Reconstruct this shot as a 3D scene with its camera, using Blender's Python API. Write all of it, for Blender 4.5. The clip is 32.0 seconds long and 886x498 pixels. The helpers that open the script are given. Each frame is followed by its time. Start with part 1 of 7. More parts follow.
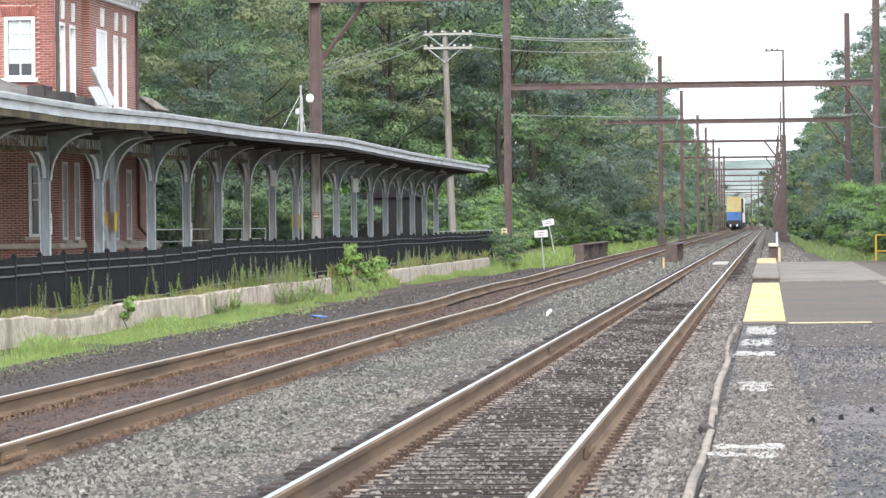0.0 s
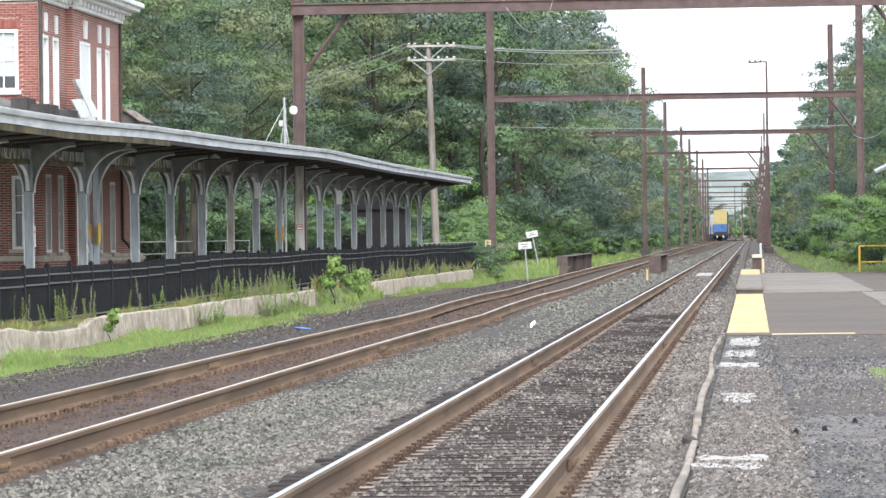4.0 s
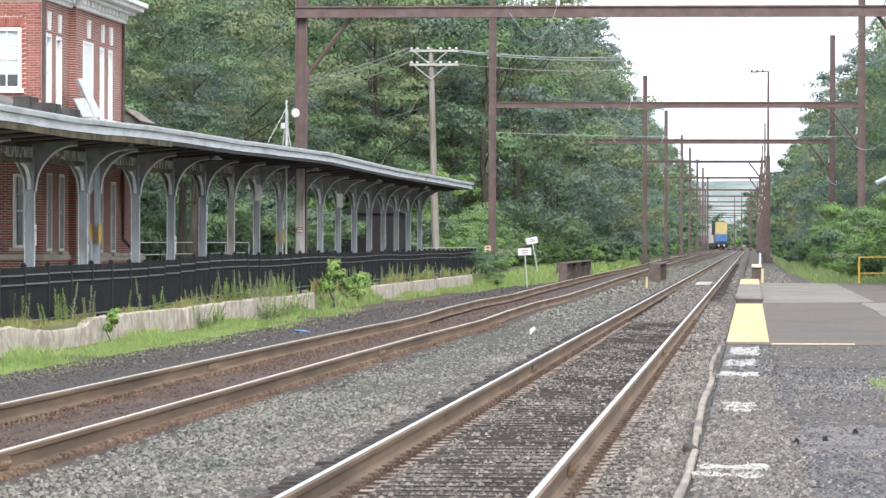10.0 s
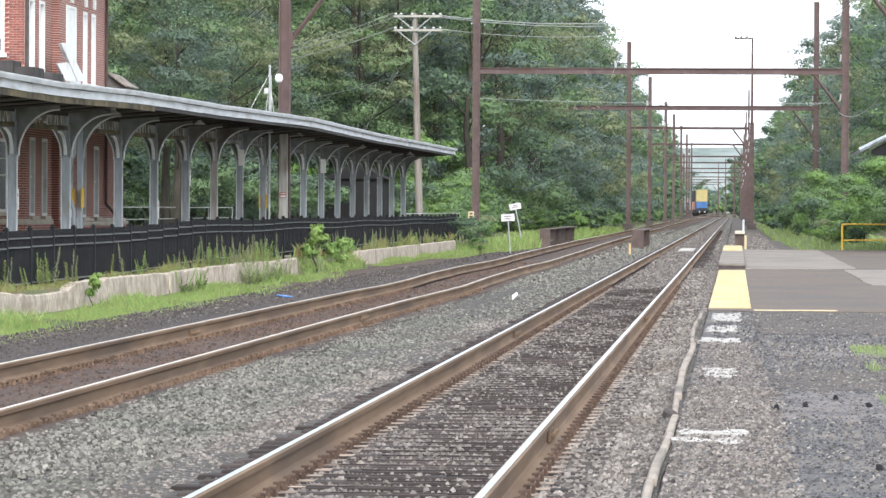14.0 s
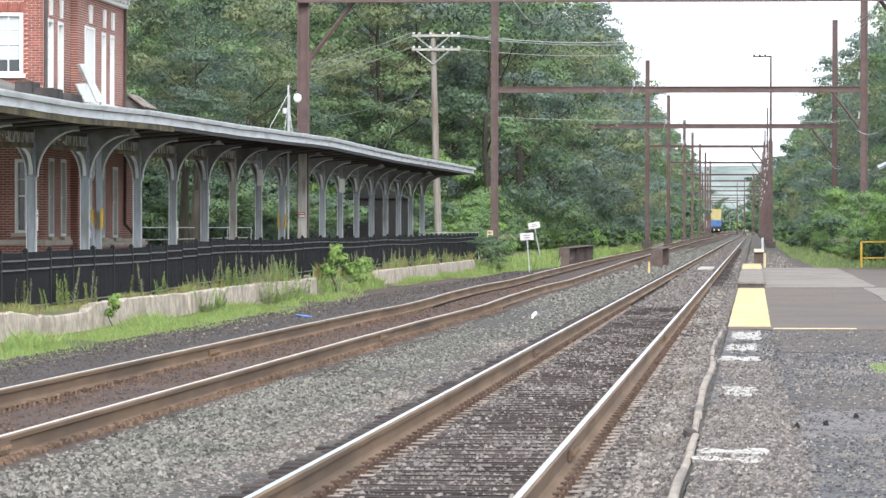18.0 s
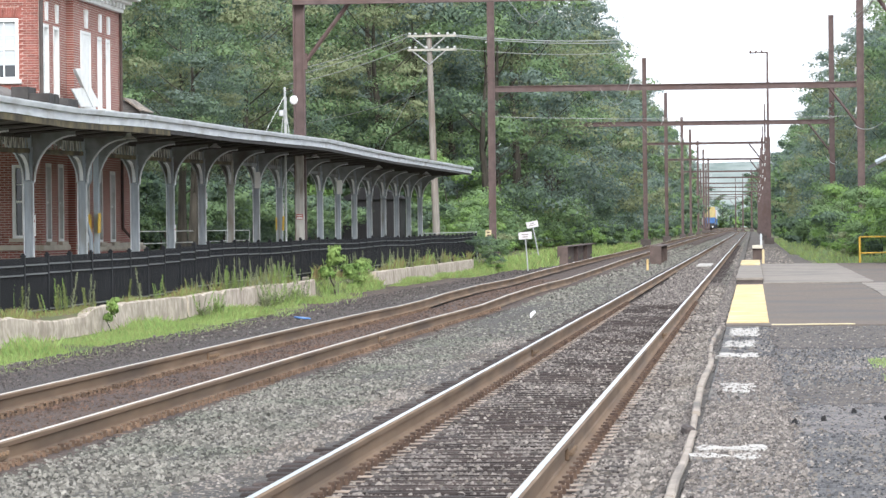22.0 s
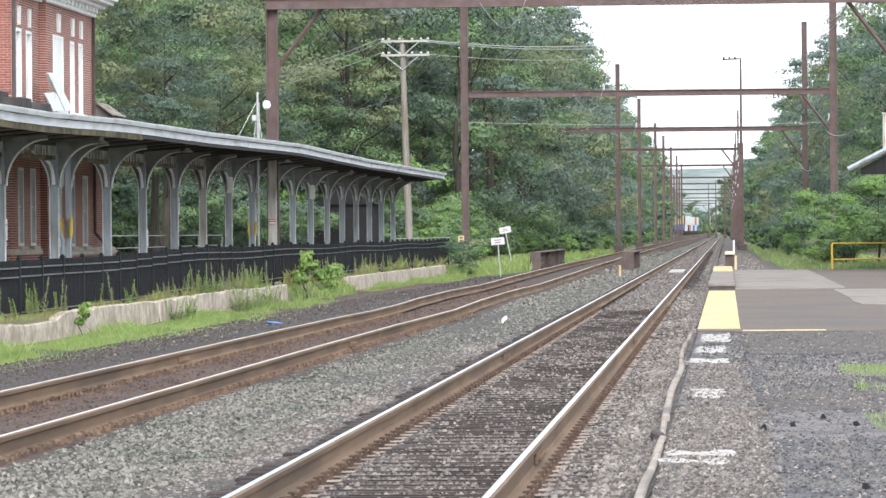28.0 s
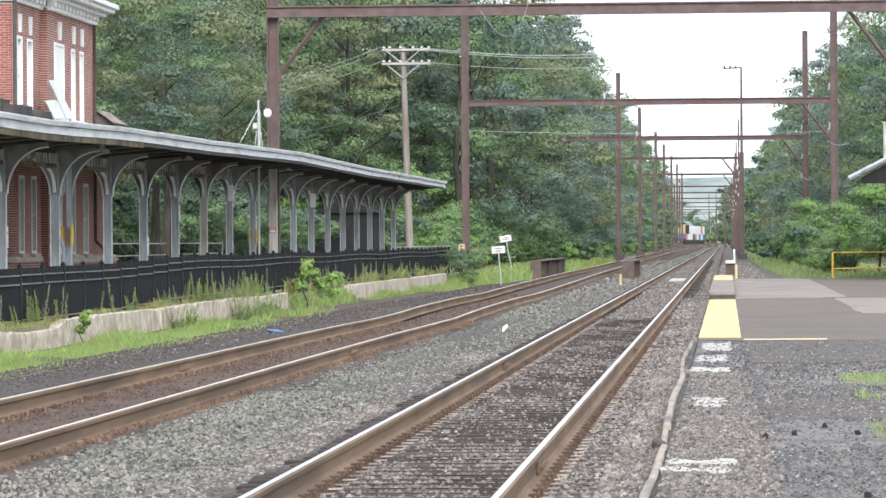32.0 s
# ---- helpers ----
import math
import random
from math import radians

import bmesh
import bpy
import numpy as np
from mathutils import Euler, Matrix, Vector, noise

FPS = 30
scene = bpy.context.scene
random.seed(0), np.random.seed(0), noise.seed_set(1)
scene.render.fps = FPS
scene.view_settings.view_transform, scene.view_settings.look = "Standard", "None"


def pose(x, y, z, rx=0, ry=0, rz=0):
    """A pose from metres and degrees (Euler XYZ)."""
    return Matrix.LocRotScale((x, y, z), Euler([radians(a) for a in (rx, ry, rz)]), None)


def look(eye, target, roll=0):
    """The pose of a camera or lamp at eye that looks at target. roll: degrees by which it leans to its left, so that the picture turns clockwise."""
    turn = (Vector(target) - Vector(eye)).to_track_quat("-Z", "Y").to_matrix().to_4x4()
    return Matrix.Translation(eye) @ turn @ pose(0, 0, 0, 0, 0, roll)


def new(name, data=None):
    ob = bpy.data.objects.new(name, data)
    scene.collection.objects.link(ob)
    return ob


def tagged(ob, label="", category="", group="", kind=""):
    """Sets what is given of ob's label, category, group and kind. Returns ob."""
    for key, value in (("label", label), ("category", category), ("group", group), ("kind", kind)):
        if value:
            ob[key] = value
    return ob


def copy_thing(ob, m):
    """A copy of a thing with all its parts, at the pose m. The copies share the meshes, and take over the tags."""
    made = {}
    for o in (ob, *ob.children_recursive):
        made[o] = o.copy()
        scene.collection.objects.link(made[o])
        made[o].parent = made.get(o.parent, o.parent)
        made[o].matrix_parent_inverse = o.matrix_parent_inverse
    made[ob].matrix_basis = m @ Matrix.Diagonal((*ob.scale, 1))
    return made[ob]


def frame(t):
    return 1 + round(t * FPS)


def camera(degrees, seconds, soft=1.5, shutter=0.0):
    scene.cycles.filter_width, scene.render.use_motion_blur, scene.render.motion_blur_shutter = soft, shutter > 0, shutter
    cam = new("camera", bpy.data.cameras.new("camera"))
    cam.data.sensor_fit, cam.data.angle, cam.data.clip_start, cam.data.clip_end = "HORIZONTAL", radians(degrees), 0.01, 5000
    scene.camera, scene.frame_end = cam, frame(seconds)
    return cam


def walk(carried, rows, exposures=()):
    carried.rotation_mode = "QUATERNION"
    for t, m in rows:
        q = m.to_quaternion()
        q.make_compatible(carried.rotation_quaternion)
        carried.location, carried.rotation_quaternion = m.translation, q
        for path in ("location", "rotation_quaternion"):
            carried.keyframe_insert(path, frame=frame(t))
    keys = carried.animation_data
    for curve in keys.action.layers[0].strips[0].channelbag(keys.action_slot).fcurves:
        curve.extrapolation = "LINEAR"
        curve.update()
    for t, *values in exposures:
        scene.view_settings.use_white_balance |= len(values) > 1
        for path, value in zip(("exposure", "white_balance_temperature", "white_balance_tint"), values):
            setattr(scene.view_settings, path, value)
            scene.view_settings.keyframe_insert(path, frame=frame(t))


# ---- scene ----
cam = camera(12.9, 32.0, soft=1.45)


def view(yaw, pitch, roll, x, y, z):
    """A pose that looks along the track (+y), turned left by yaw, up by pitch, leaning by roll."""
    return pose(x, y, z, 90 + pitch, 0, yaw) @ pose(0, 0, 0, 0, 0, roll)


walk(cam, [(t, view(*v)) for t, *v in (
    (0, 4.7537, -0.3372, -0.6310, 0.0000, 0.0000, 1.5218),
    (0.5, 4.7126, -0.2961, -0.3612, -0.0054, 0.0073, 1.5228),
    (1, 4.7790, -0.1979, -0.4675, -0.0075, 0.0342, 1.5266),
    (1.5, 4.8510, -0.1263, -0.6160, -0.0003, 0.0155, 1.5196),
    (2, 4.7994, -0.1100, -0.4811, 0.0081, 0.0020, 1.5185),
    (2.5, 4.6856, -0.1288, -0.6442, 0.0097, 0.0029, 1.5184),
    (3, 4.5981, -0.1441, -0.6833, 0.0031, -0.0032, 1.5184),
    (3.5, 4.5620, -0.1491, -0.7125, 0.0018, -0.0096, 1.5218),
    (5.5, 4.4104, -0.2268, -0.7332, 0.0194, -0.0055, 1.5194),
    (6, 4.4242, -0.1919, -0.7400, 0.0148, 0.0106, 1.5244),
    (6.5, 4.5310, -0.1685, -0.5576, 0.0176, 0.0078, 1.5188),
    (7, 4.6016, -0.1911, -0.4282, 0.0203, 0.0102, 1.5185),
    (7.5, 4.6165, -0.1976, -0.2580, 0.0172, 0.0021, 1.5230),
    (8, 4.6482, -0.1957, -0.3631, 0.0043, 0.0057, 1.5191),
    (8.5, 4.5996, -0.1803, -0.3893, -0.0061, 0.0138, 1.5181),
    (9, 4.5489, -0.1737, -0.2248, -0.0231, 0.0084, 1.5194),
    (9.5, 4.5434, -0.1191, 0.0440, -0.0296, -0.0116, 1.5162),
    (10, 4.5001, -0.0929, 0.1373, -0.0315, -0.0012, 1.5168),
    (10.5, 4.4565, -0.1215, 0.0830, -0.0298, -0.0157, 1.5156),
    (11, 4.3721, -0.1127, 0.0325, -0.0239, -0.0057, 1.5179),
    (11.5, 4.3392, -0.1383, 0.0040, -0.0207, 0.0064, 1.5134),
    (12, 4.2943, -0.1452, 0.0646, -0.0153, -0.0050, 1.5091),
    (12.5, 4.2181, -0.1915, 0.4420, -0.0172, 0.0006, 1.5107),
    (13, 4.2771, -0.3233, 0.5622, -0.0033, 0.0041, 1.5065),
    (13.5, 4.2726, -0.4885, 0.3245, -0.0011, -0.0052, 1.5098),
    (14, 4.2617, -0.5916, 0.3050, -0.0072, 0.0086, 1.5103),
    (14.5, 4.2641, -0.6742, 0.4968, -0.0102, 0.0010, 1.5076),
    (16.5, 4.5662, -0.7331, -0.0877, -0.0199, 0.0074, 1.5142),
    (17, 4.5335, -0.6178, 0.0511, -0.0250, -0.0133, 1.5128),
    (17.5, 4.5014, -0.4760, -0.2395, -0.0170, 0.0005, 1.5164),
    (18, 4.5394, -0.3129, 0.0972, -0.0123, 0.0113, 1.5147),
    (18.5, 4.6057, -0.2118, 0.0645, -0.0094, 0.0083, 1.5155),
    (19, 4.6748, -0.2060, -0.0371, -0.0034, -0.0141, 1.5120),
    (19.5, 4.6990, -0.2559, -0.0368, -0.0036, 0.0088, 1.5106),
    (20, 4.7018, -0.2796, -0.1453, 0.0007, 0.0075, 1.5093),
    (20.5, 4.6486, -0.3484, -0.0840, 0.0037, 0.0151, 1.5097),
    (21, 4.6026, -0.3708, -0.1436, 0.0009, 0.0024, 1.5113),
    (21.5, 4.5455, -0.3479, -0.2492, 0.0068, 0.0040, 1.5123),
    (22, 4.5258, -0.3107, -0.6254, 0.0150, 0.0066, 1.5156),
    (22.5, 4.5506, -0.2688, -0.4360, 0.0290, 0.0202, 1.5068),
    (23, 4.5452, -0.2811, -0.4834, 0.0327, 0.0099, 1.5093),
    (23.5, 4.5377, -0.2976, -0.4619, 0.0326, 0.0182, 1.5105),
    (24, 4.5100, -0.2878, -0.5297, 0.0235, 0.0142, 1.5075),
    (24.5, 4.4622, -0.2319, -0.5888, 0.0233, -0.0021, 1.5200),
    (26.5, 4.3268, -0.2404, -0.2973, 0.0270, 0.0093, 1.5144),
    (27, 4.2835, -0.2438, -0.5130, 0.0371, 0.0078, 1.5129),
    (27.5, 4.1936, -0.2209, -0.4583, 0.0474, 0.0248, 1.5080),
    (28, 4.1344, -0.2333, -0.4687, 0.0427, 0.0073, 1.5089),
    (28.5, 4.1036, -0.2056, -0.6821, 0.0453, 0.0180, 1.5100),
    (29, 4.0284, -0.1160, -0.5557, 0.0333, 0.0114, 1.5147),
    (29.5, 4.0668, -0.0467, -0.2849, 0.0304, 0.0089, 1.5142),
    (30, 4.0970, -0.0057, -0.1432, 0.0290, 0.0070, 1.5119),
    (30.5, 4.1396, -0.0062, -0.4236, 0.0289, 0.0205, 1.5071),
    (31, 4.1443, -0.0452, -0.4416, 0.0292, -0.0049, 1.5092),
    (31.5, 4.1431, -0.0807, -0.4714, 0.0295, 0.0190, 1.5086),
    (32, 4.1369, -0.1094, -0.3688, 0.0304, 0.0056, 1.5069),
)], exposures=((0, 0.92, 6030, 10), (32, 0.92, 6030, 10)))

# ---------------------------------------------------------------- light: a bright overcast afternoon
world = bpy.data.worlds.new("overcast_sky")
scene.world = world
world.use_nodes = True
wn, wl = world.node_tree.nodes, world.node_tree.links
sky = wn.new("ShaderNodeTexSky")
sky.sky_type, sky.sun_disc = "NISHITA", False
sky.sun_elevation, sky.sun_rotation = radians(32), radians(169)
sky.air_density, sky.dust_density, sky.ozone_density = 1.0, 6.0, 1.0
cloud = wn.new("ShaderNodeMix")
cloud.data_type = "RGBA"
cloud.inputs[0].default_value = 0.72
cloud.inputs[7].default_value = (11.5, 11.7, 11.9, 1)
wl.new(sky.outputs[0], cloud.inputs[6])
wl.new(cloud.outputs[2], wn["Background"].inputs[0])
wn["Background"].inputs[1].default_value = 0.099
sun = new("sun", bpy.data.lights.new("sun", "SUN"))
sun.data.energy, sun.data.angle, sun.data.color = 2.4, radians(40), (1.0, 0.97, 0.92)
sun.matrix_world = look((16, -80, 52), (0, 0, 0))

# ---------------------------------------------------------------- materials


def material(name, c1, c2, scale=4.0, rough=0.85, metal=0.0, bump=0.15, stain=None, stain_scale=0.6, stain_at=0.58,
             vary=0.0, stretch=(1, 1, 1), spec=0.3, coords="world", detail=6.0, bump_size=0.02, translucent=0.0):
    """Two-scale procedural surface: grain between c1 and c2, larger stains, fine relief, and a change from piece to piece."""
    m = bpy.data.materials.new(name)
    m.use_nodes = True
    n, l = m.node_tree.nodes, m.node_tree.links
    b = n["Principled BSDF"]
    if coords == "world":
        pos = n.new("ShaderNodeNewGeometry").outputs["Position"]
    else:
        pos = n.new("ShaderNodeTexCoord").outputs["Object"]
    mp = n.new("ShaderNodeMapping")
    mp.inputs["Scale"].default_value = stretch
    l.new(pos, mp.inputs["Vector"])
    g = n.new("ShaderNodeTexNoise")
    g.inputs["Scale"].default_value, g.inputs["Detail"].default_value = scale, detail
    l.new(mp.outputs[0], g.inputs["Vector"])
    ramp = n.new("ShaderNodeMapRange")
    ramp.inputs[1].default_value, ramp.inputs[2].default_value = 0.3, 0.7
    l.new(g.outputs[0], ramp.inputs[0])
    mix = n.new("ShaderNodeMix")
    mix.data_type = "RGBA"
    mix.inputs[6].default_value, mix.inputs[7].default_value = (*c1, 1), (*c2, 1)
    l.new(ramp.outputs[0], mix.inputs[0])
    col = mix.outputs[2]
    if stain:
        s = n.new("ShaderNodeTexNoise")
        s.inputs["Scale"].default_value, s.inputs["Detail"].default_value = stain_scale, 5
        l.new(mp.outputs[0], s.inputs["Vector"])
        r2 = n.new("ShaderNodeMapRange")
        r2.inputs[1].default_value, r2.inputs[2].default_value = stain_at - 0.1, stain_at + 0.1
        l.new(s.outputs[0], r2.inputs[0])
        m2 = n.new("ShaderNodeMix")
        m2.data_type = "RGBA"
        m2.inputs[7].default_value = (*stain, 1)
        l.new(r2.outputs[0], m2.inputs[0])
        l.new(col, m2.inputs[6])
        col = m2.outputs[2]
    if vary:
        isl = n.new("ShaderNodeNewGeometry").outputs["Random Per Island"]
        obi = n.new("ShaderNodeObjectInfo").outputs["Random"]
        add = n.new("ShaderNodeMath")
        add.operation = "ADD"
        l.new(isl, add.inputs[0])
        l.new(obi, add.inputs[1])
        fr = n.new("ShaderNodeMath")
        fr.operation = "FRACT"
        l.new(add.outputs[0], fr.inputs[0])
        v = n.new("ShaderNodeMapRange")
        v.inputs[3].default_value, v.inputs[4].default_value = 1 - vary, 1 + vary
        l.new(fr.outputs[0], v.inputs[0])
        hs = n.new("ShaderNodeHueSaturation")
        l.new(v.outputs[0], hs.inputs["Value"])
        l.new(col, hs.inputs["Color"])
        col = hs.outputs[0]
    l.new(col, b.inputs["Base Color"])
    b.inputs["Roughness"].default_value, b.inputs["Metallic"].default_value = rough, metal
    b.inputs["Specular IOR Level"].default_value = spec
    if bump:
        bp = n.new("ShaderNodeBump")
        bp.inputs["Strength"].default_value, bp.inputs["Distance"].default_value = bump, bump_size
        l.new(g.outputs[0], bp.inputs["Height"])
        l.new(bp.outputs[0], b.inputs["Normal"])
    if translucent:
        tr = n.new("ShaderNodeBsdfTranslucent")
        l.new(col, tr.inputs[0])
        ms = n.new("ShaderNodeMixShader")
        ms.inputs[0].default_value = translucent
        l.new(b.outputs[0], ms.inputs[1])
        l.new(tr.outputs[0], ms.inputs[2])
        l.new(ms.outputs[0], n["Material Output"].inputs[0])
    return m


def brick_material(name, c1, c2, mortar, axis):
    """Running-bond brickwork at true size, laid over the wall's plane ('x' or 'y' runs along it)."""
    m = material(name, c1, c2, 6.0, 0.9)
    n, l = m.node_tree.nodes, m.node_tree.links
    b = n["Principled BSDF"]
    pos = n.new("ShaderNodeNewGeometry").outputs["Position"]
    sp = n.new("ShaderNodeSeparateXYZ")
    l.new(pos, sp.inputs[0])
    cb = n.new("ShaderNodeCombineXYZ")
    l.new(sp.outputs["X" if axis == "x" else "Y"], cb.inputs[0])
    l.new(sp.outputs["Z"], cb.inputs[1])
    br = n.new("ShaderNodeTexBrick")
    br.inputs["Scale"].default_value = 1.0
    br.inputs["Brick Width"].default_value, br.inputs["Row Height"].default_value = 0.215, 0.0675
    br.inputs["Mortar Size"].default_value = 0.009
    br.inputs["Color1"].default_value, br.inputs["Color2"].default_value = (*c1, 1), (*c2, 1)
    br.inputs["Mortar"].default_value = (*mortar, 1)
    l.new(cb.outputs[0], br.inputs["Vector"])
    ns = n.new("ShaderNodeTexNoise")
    ns.inputs["Scale"].default_value = 1.3
    l.new(pos, ns.inputs["Vector"])
    mr = n.new("ShaderNodeMapRange")
    mr.inputs[3].default_value, mr.inputs[4].default_value = 0.72, 1.25
    l.new(ns.outputs[0], mr.inputs[0])
    hs = n.new("ShaderNodeHueSaturation")
    l.new(br.outputs[0], hs.inputs["Color"])
    l.new(mr.outputs[0], hs.inputs["Value"])
    l.new(hs.outputs[0], b.inputs["Base Color"])
    bp = n.new("ShaderNodeBump")
    bp.inputs["Strength"].default_value, bp.inputs["Distance"].default_value = 0.6, 0.01
    bp.invert = True
    l.new(br.outputs["Fac"], bp.inputs["Height"])
    l.new(bp.outputs[0], b.inputs["Normal"])
    return m


